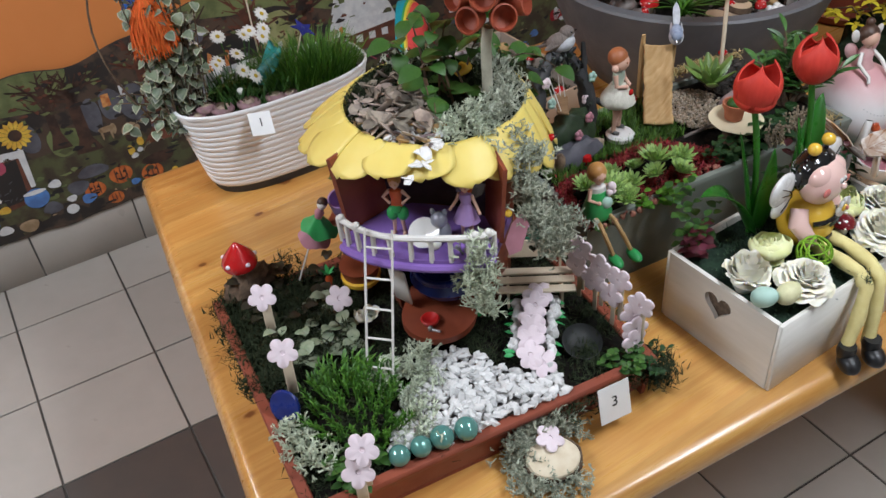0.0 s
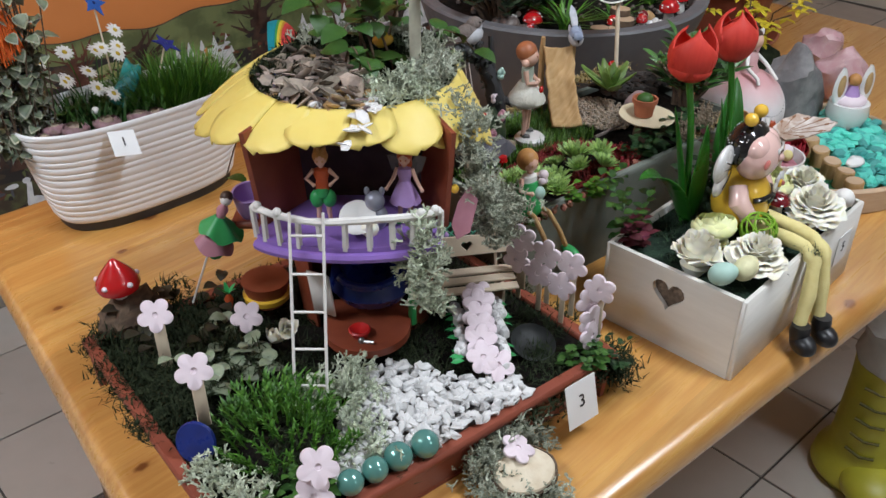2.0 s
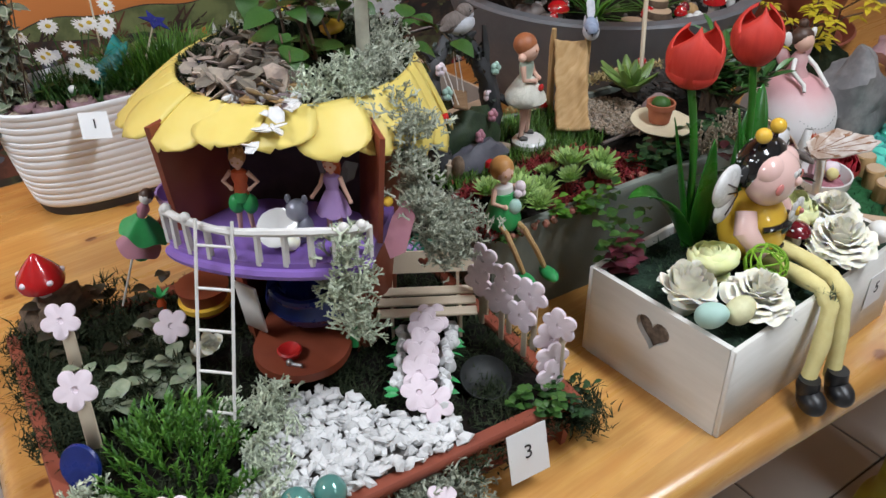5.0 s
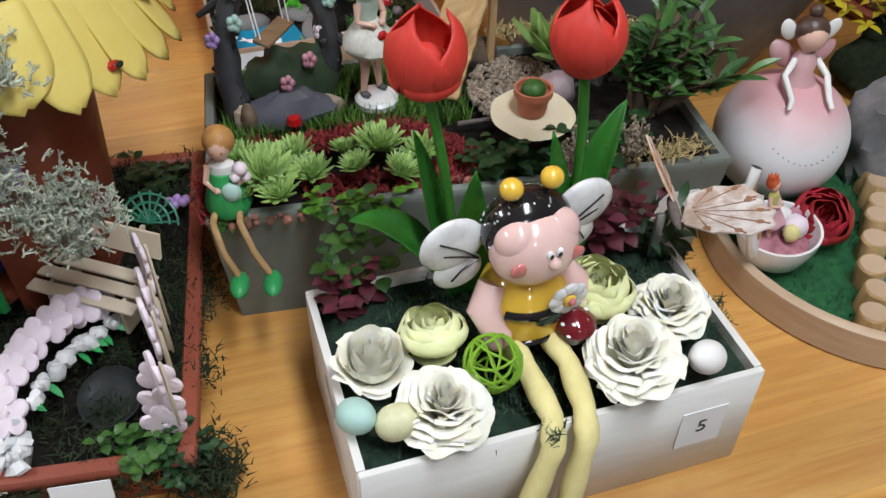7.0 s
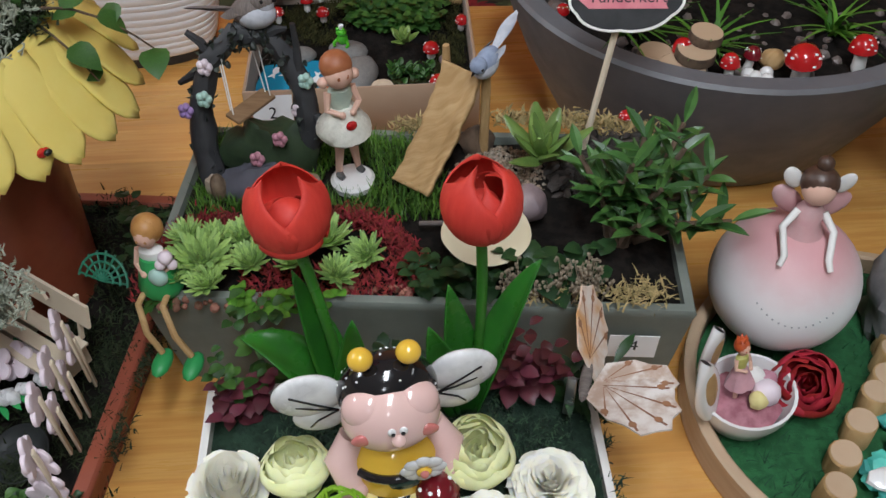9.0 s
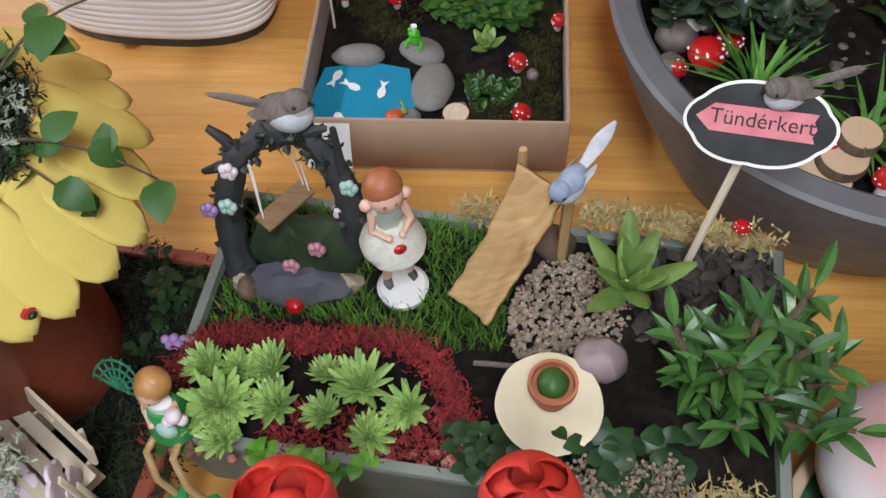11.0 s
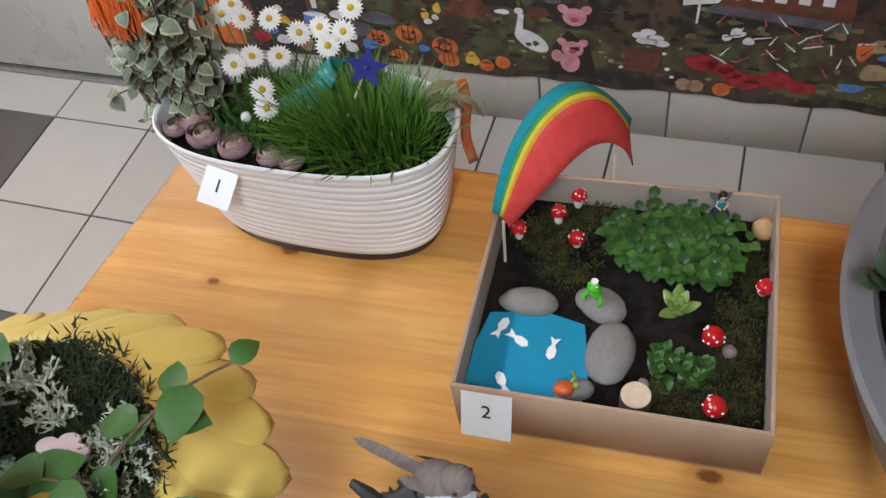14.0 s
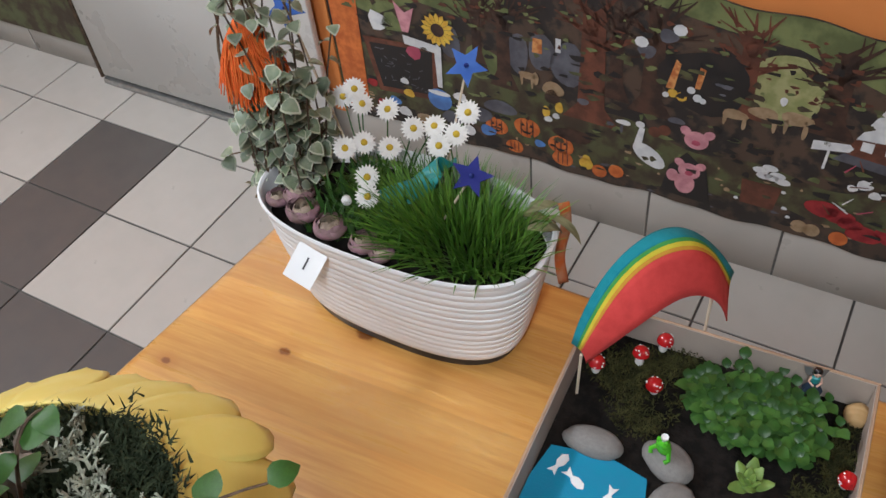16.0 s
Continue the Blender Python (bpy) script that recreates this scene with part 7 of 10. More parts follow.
part("seat", Shape().block(-0.032, -0.011, 0, 0.032, 0.011, 0.004, at(-0.004, 0.006, 0.082, 52, 8), 0.001), mat("brown_stained_wood", (0.27, 0.165, 0.085), 0.7, second=(0.21, 0.12, 0.06), scale=40, stretch=(1, 6, 1)), swing, "plain wooden swing seat")
for sx, sy, hx2, hy2 in ((-0.022, -0.014, -0.03, 0.022), (-0.026, -0.006, -0.034, 0.026), (0.012, 0.03, 0.004, 0.034), (0.018, 0.024, 0.012, 0.034)):
    part("rope", Shape().tube([(sx, sy, 0.084), (hx2, hy2, 0.148)], 0.0009, 5), WHITE_MATT, swing)
DOTS = [PINK_WOOD, MINT, PINK_TOY, LILAC_TOY]
for i, (x, y, z) in enumerate([(-0.046, 0.008, 0.135), (0.066, 0.012, 0.112), (0.0, -0.03, 0.045), (-0.078, 0.0, 0.09), (0.052, 0.012, 0.078), (-0.05, -0.012, 0.11), (0.03, -0.024, 0.065), (0.015, -0.02, 0.02)]):
    b_ = Shape()
    for k in range(5):
        a = k * 1.2566
        b_.ball(0.0046, at(0.0052 * math.cos(a), 0, 0.0052 * math.sin(a)), 8, 6)
    part("blossom", b_, DOTS[i % 4], swing, m=at(x, y - 0.008, z))
part("mushroom", Shape().lathe([(0.003, 0), (0.003, 0.010), (0.010, 0.011), (0.008, 0.018), (0.0001, 0.021)], 12, at(0.0, -0.062, 0.0)), RED_GLOSS, swing, "tiny red mushroom")
part("hare", Shape().ball(0.013, at(-0.052, -0.045, 0.014, 0, 20), 12, 8, (0.8, 1.0, 1.7)), mat("brown_speckled_resin", (0.30, 0.21, 0.14), 0.7, second=(0.12, 0.08, 0.05), scale=90), swing, "small brown animal shape")


def feather_bird(m, body, belly, tail, label, size=0.03, wide=0.46):
    g_ = Shape().use(0).ball(size, I4, 20, 13, (0.74, 1.15, 0.76)).ball(size * 0.60, at(0, -size * 0.80, size * 0.50), 18, 12, (1, 1.05, 0.95))
    g_.use(1).ball(size * 1.0, at(0, -size * 0.24, -size * 0.22), 20, 13, (0.82, 1.10, 0.74)).ball(size * 0.50, at(0, -size * 0.90, size * 0.30), 16, 11, (1.08, 1.0, 0.9))
    g_.use(3).lathe([(size * 0.13, 0), (0.0004, size * 0.34)], 8, at(0, -size * 1.38, size * 0.46, 0, 100))
    for s in (-1, 1):
        g_.use(3).ball(size * 0.11, at(s * size * 0.49, -size * 1.02, size * 0.58), 9, 7)
        for k in range(4):
            g_.use(2).leaf(at(s * size * (0.62 - 0.05 * k), -size * (0.30 - 0.22 * k), size * (0.22 - 0.06 * k), s * (6 - 3 * k), 6, s * 62), size * (1.5 - 0.1 * k), size * 0.46, 0.12, 0.25, 6)
        g_.use(3).tube([(s * size * 0.25, -size * 0.05, -size * 0.7), (s * size * 0.27, -size * 0.10, -size * 1.25)], size * 0.05, 5)
    for k in range(6):
        g_.use(2).leaf(at((k - 2.5) * size * 0.06, size * 0.75, size * (0.05 + 0.02 * k), (k - 2.5) * 2.6, 7 + 1.5 * (k % 2)), size * (3.3 - 0.16 * abs(k - 2.5)), size * wide, 0.02, 0.22, 7)
    return solo("feather_bird", g_, [body, belly, tail, BLACK_GLAZE], label, "ornamental bird", m, "feather birds")


feather_bird(at(1.016, 1.040, 1.126, 72, -12, 8), GREY_FEATHER, WHITE_FEATHER, GREY_FEATHER, "brown and white feathered ornamental bird on the tree", 0.022)
feather_bird(at(1.284, 1.010, 1.066, -42, 26), BLUE_FEATHER, WHITE_FEATHER, WHITE_FEATHER, "small blue-grey feathered bird on the slide post", 0.0175, 0.8)
feather_bird(at(1.468, 1.052, 1.148, -75, 5), GREY_FEATHER, WHITE_FEATHER, GREY_FEATHER, "brown and white feathered bird on the sign", 0.017)

# girl figurine
gm = figurine(0.168, "bell", arms="down", hair="bunches")
gm.use(6).lathe([(0.0001, 0), (0.027, 0), (0.028, 0.008), (0.024, 0.012), (0.0001, 0.013)], 24, at(0, -0.010, -0.012))
gm.use(7).ball(0.0070, at(0.0, -0.026, 0.090), 10, 8, (1, 0.6, 0.9))
solo("girl_figurine", gm, [SKIN, HAIR_AUBURN, mat("pale_mint_bodice", (0.50, 0.60, 0.50), 0.4), mat("pearly_white_glitter", (0.76, 0.74, 0.66), 0.3, second=(0.60, 0.58, 0.50), scale=160, bump=0.8, fine=250), mat("grey_shoe_paint", (0.12, 0.12, 0.12), 0.5), SKIN, WHITE_GLOSS, RED_GLOSS],
     "child figurine in a pale bell skirt on a white base", "figurine", at(1.111, 0.982, Z4 + 0.014, 26))

# bark slide
slide = thing("toy_slide", "rough split-wood toy slide with two posts", "toy slide")
top_p, bot_p = Vector((1.262, 1.034, 1.036)), Vector((1.192, 0.950, 0.924))
d = (bot_p - top_p).normalized()
side = d.cross(Vector((0, 0, 1))).normalized()
nrm = side.cross(d).normalized()
L = (bot_p - top_p).length


def chute(u, v):
    a = (u - 0.5) * 2
    p = top_p + d * (L * v) + side * a * (0.0265 + 0.0009 * math.sin(17 * v + 2 * a) + 0.0007 * math.sin(43 * v + a)) + nrm * (0.007 * a * a + 0.010 * (v - 0.5) ** 2 * 4 + 0.0009 * math.sin(25 * v + 3 * a) + 0.0011 * math.sin(9 * a + 3 * v))
    return p


sl = part("chute", Shape().grid(chute, 12, 40), BARK_WOOD, slide)
s_ = sl.modifiers.new("thickness", "SOLIDIFY")
s_.thickness = 0.006
for k, h in ((-1, 0.038), (1, 0.030)):
    q = top_p + side * k * 0.029 + d * 0.004
    part("post", Shape().tube([(q.x, q.y, Z4 - 0.01), (q.x + 0.001, q.y + 0.001, q.z), (q.x, q.y, q.z + h)], [0.006, 0.0055, 0.004], 8).jitter(0.0015, 80), BARK_WOOD, slide)
part("stump", Shape().ball(0.02, at(1.276, 1.03, Z4 + 0.012), 12, 8, (1.2, 1, 1.2)).jitter(0.006, 60), BARK, slide)

# agave-like succulent, saucer with cactus pot, mauve stone
agave = thing("succulent", "open pale green pointed succulent", "succulent", at(1.350, 0.966, Z4 + 0.034))
for i in range(13):
    u = i / 12
    lf = Shape().pad(at(0, 0, 0.006 * u, i * 137.5, 18 + 50 * u), 0.078 * (1 - 0.45 * u), 0.026 * (1 - 0.3 * u), 0.010, 5)
    part("leaf", lf, LEAF_SUCC, agave)
saucer = solo("cream_saucer", Shape().lathe([(0.0001, 0), (0.03, 0), (0.050, 0.006), (0.054, 0.010), (0.050, 0.011), (0.03, 0.005), (0.0001, 0.005)], 36).jitter(0.0015, 40), mat("cream_glazed_clay", (0.70, 0.62, 0.44), 0.45, second=(0.66, 0.57, 0.39), scale=20), "cream round saucer lifted on the trough soil", "saucer", at(1.269, 0.830, 0.955, 0, 4, 0, 0.93))
solo("saucer_support", Shape().lathe([(0.022, -0.04), (0.018, 0.0)], 14), BARK, "dark stump under the cream saucer", "stump", at(1.269, 0.830, 0.955))
cpot = thing("cactus_pot", "tiny terracotta pot with a small cactus", "flowerpot", at(1.271, 0.838, 0.961))
CLAY = mat("orange_terracotta", (0.42, 0.14, 0.07), 0.75, second=(0.36, 0.11, 0.055), scale=50)
part("pot", Shape().lathe([(0.0001, 0), (0.016, 0), (0.020, 0.024), (0.023, 0.025), (0.023, 0.033), (0.020, 0.033), (0.019, 0.026), (0.0001, 0.026)], 24), CLAY, cpot)
part("cactus", Shape().ball(0.015, at(0, 0, 0.03), 20, 10, (1, 1, 0.8)).jitter(0.001, 300), LEAF_MID, cpot, "round green cactus")
solo("mauve_stone", Shape().stone(at(0, 0, 0) @ Matrix.Diagonal((1, 0.9, 0.9, 1)), 0.027, 0.18, 18, 12), STONE_PURPLE, "rounded mauve stone in the trough", "stone", at(1.318, 0.880, Z4 + 0.040))

# jade-like shrub at the right front
random.seed(66)
LEAF_SHRUB = foliage("shrub_leaf", (0.065, 0.165, 0.04), (0.038, 0.10, 0.022), rough=0.35)
shrub = thing("jade_shrub", "upright green shrub with narrow fleshy leaves", "plant")
st, lv = Shape(), Shape()
for i in range(24):
    b = Vector((1.43 + uni(-0.02, 0.02), 0.845 + uni(-0.02, 0.02), Z4 + 0.015))
    e = b + Vector((uni(-0.055, 0.10), uni(-0.045, 0.07), uni(0.045, 0.125)))
    st.tube([b, (b + e) / 2 + Vector((0, 0, 0.01)), e], [0.006, 0.004, 0.003], 6)
    for k in range(9):
        q = b.lerp(e, 0.50 + 0.50 * k / 8)
        a = k * 2.4 + i
        lv.leaf(aim(q, (math.cos(a), math.sin(a), 0.7), uni(-20, 20)), uni(0.036, 0.056), 0.0125, 0.15, 0.55, 5)
part("stem", st, BARK, shrub)
part("leaf", lv, LEAF_SHRUB, shrub, "narrow glossy green leaves")["kind"] = "stuff"
g = Shape()
moss_tufts(g, [(x, 1.062 - 0.17 * (x - 1.33), Z4 + 0.022) for x in [1.31 + 0.0065 * i for i in range(30)]], 0.013, 34, 0.009, width=0.003)
moss_tufts(g, [(1.20 + uni(-0.02, 0.02), 1.07 + uni(-0.01, 0.01), Z4 + 0.01) for _ in range(7)], 0.013, 30, 0.007, width=0.003)
moss_tufts(g, [T4 @ Vector((uni(0.13, 0.30), -0.135 + uni(-0.008, 0.01), H4 + 0.008)) for _ in range(16)], 0.015, 30, 0.009, width=0.002)
solo("straw_moss", g, STRAW_MOSS, "straw-coloured dry moss along the trough edge", "moss", kind="stuff", smooth=False)
g = Shape()
g2 = Shape()
for i in range(1300):
    a, r = uni(0, 6.283), math.sqrt(uni(0, 1))
    q = g if i % 3 else g2
    q.stone(at(1.292 + 0.062 * r * math.cos(a) + 0.2 * 0.05 * r * math.sin(a), 0.945 + 0.075 * r * math.sin(a), Z4 + 0.009 + uni(0, 0.003), uni(0, 360), uni(-40, 40)), uni(0.0018, 0.0038), 0.35, 5, 4)
solo("pale_gravel", g2, mat("pale_tan_pebble", (0.37, 0.31, 0.24), 0.85, second=(0.24, 0.20, 0.16), scale=90, island=0.35), "paler pebbles mixed into the tan gravel", "gravel", kind="stuff")
solo("tan_gravel", g, TAN_GRAVEL, "patch of tan gravel below the slide", "gravel", kind="stuff")
g = Shape()
for _ in range(170):
    g.stone(at(1.42 + uni(-0.06, 0.08), 0.985 + uni(-0.07, 0.035), Z4 + 0.016 + uni(0, 0.008), uni(0, 360), uni(-40, 40)) @ Matrix.Diagonal((1.6, 0.8, 0.5, 1)), uni(0.005, 0.011), 0.4, 6, 4)
solo("bark_chips", g, mat("black_bark_mulch", (0.02, 0.017, 0.015), 0.75, second=(0.045, 0.036, 0.03), scale=50, island=0.5), "black bark chips over the trough soil", "mulch", kind="stuff", smooth=False)
toadstool(0.020, 0.010, RED_GLOSS, "small red toadstool beside the slide", at(1.222, 1.052, Z4), seed=3)
toadstool(0.020, 0.010, RED_GLOSS, "small red toadstool among the straw moss", at(1.472, 1.045, Z4 + 0.02), seed=5)
part_plank = solo("thin_stick", Shape().tube([(0, 0, 0), (0.08, 0.0, 0)], 0.003, 8), GREY_FEATHER, "thin grey stick lying across the soil", "stick", at(1.195, 0.885, Z4 + 0.012, -3))

# sitting elf on the trough edge
elf = figurine(0.156, "shirt", arms="down", hair="bob", legs=False)
for s in (-1, 1):
    elf.use(8).tube([(s * 0.012, 0, 0.068), (s * 0.014, -0.035, 0.066), (s * 0.016 + 0.010, -0.050, 0.036), (s * 0.017 + 0.022, -0.052, 0.006)], 0.0038, 8)
    elf.use(4).ball(0.0135, at(s * 0.018 + 0.024, -0.060, -0.002), 12, 8, (0.8, 1.5, 0.6))
elf.use(3).lathe([(0.022, 0.058), (0.026, 0.068), (0.020, 0.09), (0.014, 0.11)], 14)
elf.use(9).ball(0.010, at(0.008, -0.016, 0.092), 12, 9, (1.1, 0.8, 1.2))
elf.use(5).ball(0.008, at(0.020, -0.010, 0.118), 10, 8).ball(0.006, at(0.024, -0.008, 0.106), 10, 8).ball(0.006, at(0.014, -0.014, 0.110), 10, 8)
solo("elf_figurine", elf, [SKIN, HAIR_BLOND, WHITE_MATT, GREEN_TOY, GREEN_TOY, PINK_WOOD, WHITE_GLOSS, RED_GLOSS, BARK_WOOD, MINT], "elf figurine with dangling legs sitting on the trough edge", "figurine", at(0.908, 0.806, 0.868, -12))
random.seed(68)
leafy_thing("leafy_plant", "small green trailing plant at the trough corner", [(0.90 + uni(-0.012, 0.02), 0.795 + uni(-0.01, 0.01), Z4 - 0.006) for _ in range(9)], 0.02, 0.014, 5, LEAF_MID, width=0.7, spread=1.0)
leafy_thing("leafy_plant", "round-leaved green plant hanging over the trough front", [(1.03 + uni(-0.04, 0.05), 0.775 + uni(-0.008, 0.008), Z4 - 0.004) for _ in range(12)], 0.035, 0.018, 6, LEAF_BRIGHT, width=0.9, spread=0.8)
leafy_thing("leafy_plant", "dark green leafy plant beside the saucer", ring_points(1.225, 0.785, Z4, 0.05, 0.02, 14), 0.05, 0.026, 6, LEAF_DARK, width=0.8, spread=0.6)
leafy_thing("leafy_plant", "broad dark green leaves at the trough front", ring_points(1.345, 0.790, Z4, 0.04, 0.02, 12), 0.05, 0.034, 5, LEAF_DARK, width=0.85, spread=0.6)
g = Shape()
for _ in range(60):
    b = Vector((1.33 + uni(-0.05, 0.06), 0.765 + uni(-0.01, 0.012), Z4))
    e = b + Vector((uni(-0.015, 0.015), uni(-0.02, 0.01), uni(0.03, 0.06)))
    g.tube([b, e], 0.0008, 4, caps=False)
    for k in range(6):
        g.ball(0.0022, Matrix.Translation(b.lerp(e, 0.4 + 0.12 * k) + Vector((uni(-0.004, 0.004), uni(-0.004, 0.004), 0))), 5, 4)
solo("dried_sprigs", g, mat("dried_beige_sprig", (0.30, 0.24, 0.17), 0.9), "fine dried beige sprigs along the trough front", "dried plant", kind="stuff", smooth=False)

# sign on a stick
sign = thing("garden_sign", "black cloud-shaped sign with a pink arrow on a stick", "sign")
eye_dir = Vector((-0.26, -0.62, 0.74)).normalized()
sm = Matrix.Translation((1.446, 1.036, 1.122)) @ eye_dir.to_track_quat("Z", "Y").to_matrix().to_4x4() @ pose(0, 0, 0, 0, 0, 12) @ Matrix.Scale(0.77, 4)


def cloud(kx, ky, grow=0.0):
    out = []
    n = 64
    for i in range(n):
        a = 2 * math.pi * i / n
        k = 1 + 0.07 * abs(math.cos(3.0 * a + 0.3)) ** 0.7
        out.append(((kx * k + grow) * math.cos(a), (ky * k + grow) * math.sin(a)))
    return out


part("border", Shape().slab(cloud(0.077, 0.044, 0.004), -0.002, 0.001, sm), WHITE_PAINT, sign, "white outline")
part("board", Shape().slab(cloud(0.077, 0.044), 0.0012, 0.0022, sm), mat("black_chalkboard", (0.014, 0.014, 0.015), 0.7), sign, "matt black board")
part("arrow", Shape().slab([(-0.072, 0.004), (-0.052, 0.020), (0.062, 0.017), (0.058, 0.008), (0.062, 0.0), (0.058, -0.009), (0.061, -0.016), (-0.055, -0.012)][::-1], 0.0024, 0.0032, sm), mat("pink_sign_paint", (0.66, 0.22, 0.24), 0.7, second=(0.58, 0.16, 0.2), scale=60), sign, "pink painted arrow")
glyphs("Tündérkert", 0.025, sign, INK, sm @ pose(0.002, 0.003, 0.0036, 0, 0, -2), "lettering")
part("stick", Shape().tube([(1.400, 0.984, Z4 - 0.01), (1.438, 1.026, 1.104)], 0.0042, 8), BALSA, sign, "pale wooden stick")


# ---- things in the cardboard box garden ----
random.seed(71)
LEAF_BUSH = foliage("rounded_bush_leaf", (0.050, 0.140, 0.028), (0.032, 0.092, 0.018), rough=0.4)
Z2 = 0.806
pond = thing("felt_pond", "blue felt pond with white paper fish", "pond")
pond_o = [(0.942, 1.272), (1.02, 1.270), (1.085, 1.272), (1.090, 1.33), (1.075, 1.40), (1.02, 1.412), (0.952, 1.400), (0.942, 1.35)]
part("water", Shape().slab(pond_o, Z2 - 0.004, Z2 + 0.003), WATER_BLUE, pond)
fish_o = [(-0.011, 0.0), (-0.006, -0.0055), (0.004, -0.006), (0.011, -0.002), (0.022, -0.007), (0.019, 0.0), (0.023, 0.006), (0.011, 0.002), (0.004, 0.006), (-0.006, 0.0055)]
for i, (x, y, r) in enumerate([(0.973, 1.384, 250), (1.000, 1.362, 150), (1.040, 1.352, 85), (0.985, 1.305, -60)]):
    part("paper_fish", Shape().slab(fish_o, 0, 0.0008, at(x, y, Z2 + 0.004, r)), PAPER, pond, "white paper fish")
STONES2 = [((0.998, 1.422), (0.039, 0.021, 0.013), 0, "flat grey river stone at the pond back"), ((1.091, 1.432), (0.035, 0.025, 0.012), -30, "pale grey flat stone under the frog"), ((1.112, 1.362), (0.046, 0.030, 0.015), 82, "large flat grey stone beside the pond"), ((1.078, 1.304), (0.022, 0.014, 0.010), 20, "small grey stone at the pond corner")]
for (x, y), sc, rz, label in STONES2:
    g = Shape().ball(1.0, I4, 22, 12)
    g.jitter(0.12, 1.4)
    solo("flat_stone", g, STONE, label, "stone", at(x, y, Z2 + 0.006, rz) @ Matrix.Diagonal((*sc, 1)), "pond stones")
frog = Shape().ball(0.010, at(0, 0, 0.010), 14, 10, (1, 0.8, 1.1)).ball(0.0085, at(0, -0.003, 0.024), 14, 10, (1.1, 0.9, 0.8))
for s in (-1, 1):
    frog.ball(0.0034, at(s * 0.005, -0.005, 0.031), 8, 6).tube([(s * 0.007, 0, 0.010), (s * 0.013, -0.008, 0.004), (s * 0.010, -0.012, 0.001)], 0.003, 7)
frog.use(1).lathe([(0.004, 0), (0.005, 0.006), (0.003, 0.004)], 8, at(0, -0.002, 0.031))
solo("frog_figurine", frog, [GREEN_GLASS, WHITE_GLOSS], "shiny bright green frog figurine on a grey stone", "figurine", at(1.083, 1.436, Z2 + 0.016, -20))
turtle = Shape().use(0).ball(0.011, at(0, 0, 0.006), 14, 9, (1.2, 1, 0.7)).use(1).ball(0.005, at(0.015, 0, 0.009), 10, 7).tube([(0.008, 0.006, 0.004), (0.016, 0.012, 0.006), (0.014, 0.018, 0.012)], 0.0022, 6).tube([(-0.008, -0.006, 0.004), (-0.014, -0.010, 0.002)], 0.003, 6)
solo("lizard_figurine", turtle, [ORANGE_TOY, LEAF_SUCC], "tiny orange and green reptile figurine by the pond", "figurine", at(1.065, 1.296, Z2 + 0.014, 20))
SP = [(0.967, 1.524), (1.016, 1.557), (1.038, 1.590), (1.047, 1.521), (1.287, 1.478), (1.231, 1.395), (1.238, 1.300)]
for i, (x, y) in enumerate(SP):
    toadstool(0.030 if i < 5 else 0.032, 0.0115 if i < 5 else 0.014, RED_GLOSS, "small red toadstool with white dots in the moss", at(x, y, Z2 + 0.008, 40 * i, uni(-8, 8), uni(-8, 8)), "toadstools", 20 + i)
seat_log = thing("wood_slice", "small round wood slice set upright in the soil", "wood slice", at(1.149, 1.300, Z2))
part("cut_face", Shape().lathe([(0.0001, 0.0242), (0.0175, 0.0242), (0.0178, 0.0236)], 22), mat("cut_birch_face", (0.66, 0.54, 0.40), 0.8, second=(0.56, 0.44, 0.31), scale=80), seat_log, "pale cut face")
part("bark", Shape().lathe([(0.0001, -0.01), (0.0185, -0.01), (0.019, 0.012), (0.0182, 0.024), (0.0175, 0.0239)], 22), BARK, seat_log)
solo("pebble", Shape().stone(at(0, 0, 0), 0.008, 0.2, 12, 8), STONE, "tiny grey pebble behind the wood slice", "stone", at(1.156, 1.325, Z2 + 0.006))
solo("pebble", Shape().stone(at(0, 0, 0), 0.009, 0.2, 12, 8), STONE_PURPLE, "small mauve pebble beside a toadstool", "stone", at(1.252, 1.385, Z2 + 0.010))
solo("walnut", Shape().stone(at(0, 0, 0), 0.016, 0.15, 16, 10), BARK_WOOD, "brown nut in the corner of the box", "nut", at(1.286, 1.580, Z2 + 0.012))

leafy_thing("leafy_plant", "dense bright green bushy plant in the cardboard box", ring_points(1.180, 1.530, Z2, 0.092, 0.048, 95), 0.046, 0.023, 7, LEAF_BUSH, width=0.85, spread=0.40)
sedum = thing("succulent", "pale green rosette succulent in the box", "succulent", at(1.186, 1.430, Z2 + 0.018))
for i in range(11):
    u = i / 10
    part("leaf", Shape().pad(at(0, 0, 0.004 * u, i * 137.5, 14 + 55 * u), 0.034 * (1 - 0.4 * u), 0.019 * (1 - 0.3 * u), 0.007, 4), LEAF_SUCC, sedum)
leafy_thing("leafy_plant", "grey-green round-leaved succulent in the box", ring_points(1.195, 1.350, Z2, 0.032, 0.024, 16), 0.022, 0.018, 6, LEAF_BUSH, width=0.8, spread=0.6, pads=True)
fairy2 = figurine(0.062, "dress", arms="down", hair="long", wings=True)
solo("fairy_figurine", fairy2, [SKIN, BLACK_GLAZE, mat("teal_dress_paint", (0.03, 0.30, 0.30), 0.4), mat("dark_skirt_paint", (0.03, 0.05, 0.09), 0.4), BLACK_GLAZE, mat("silver_glitter", (0.5, 0.5, 0.52), 0.3, 0.7, bump=0.6, fine=300)], "small dark-haired fairy figurine with silver wings", "figurine", at(1.228, 1.588, Z2 + 0.004, 10), "")
g = Shape()
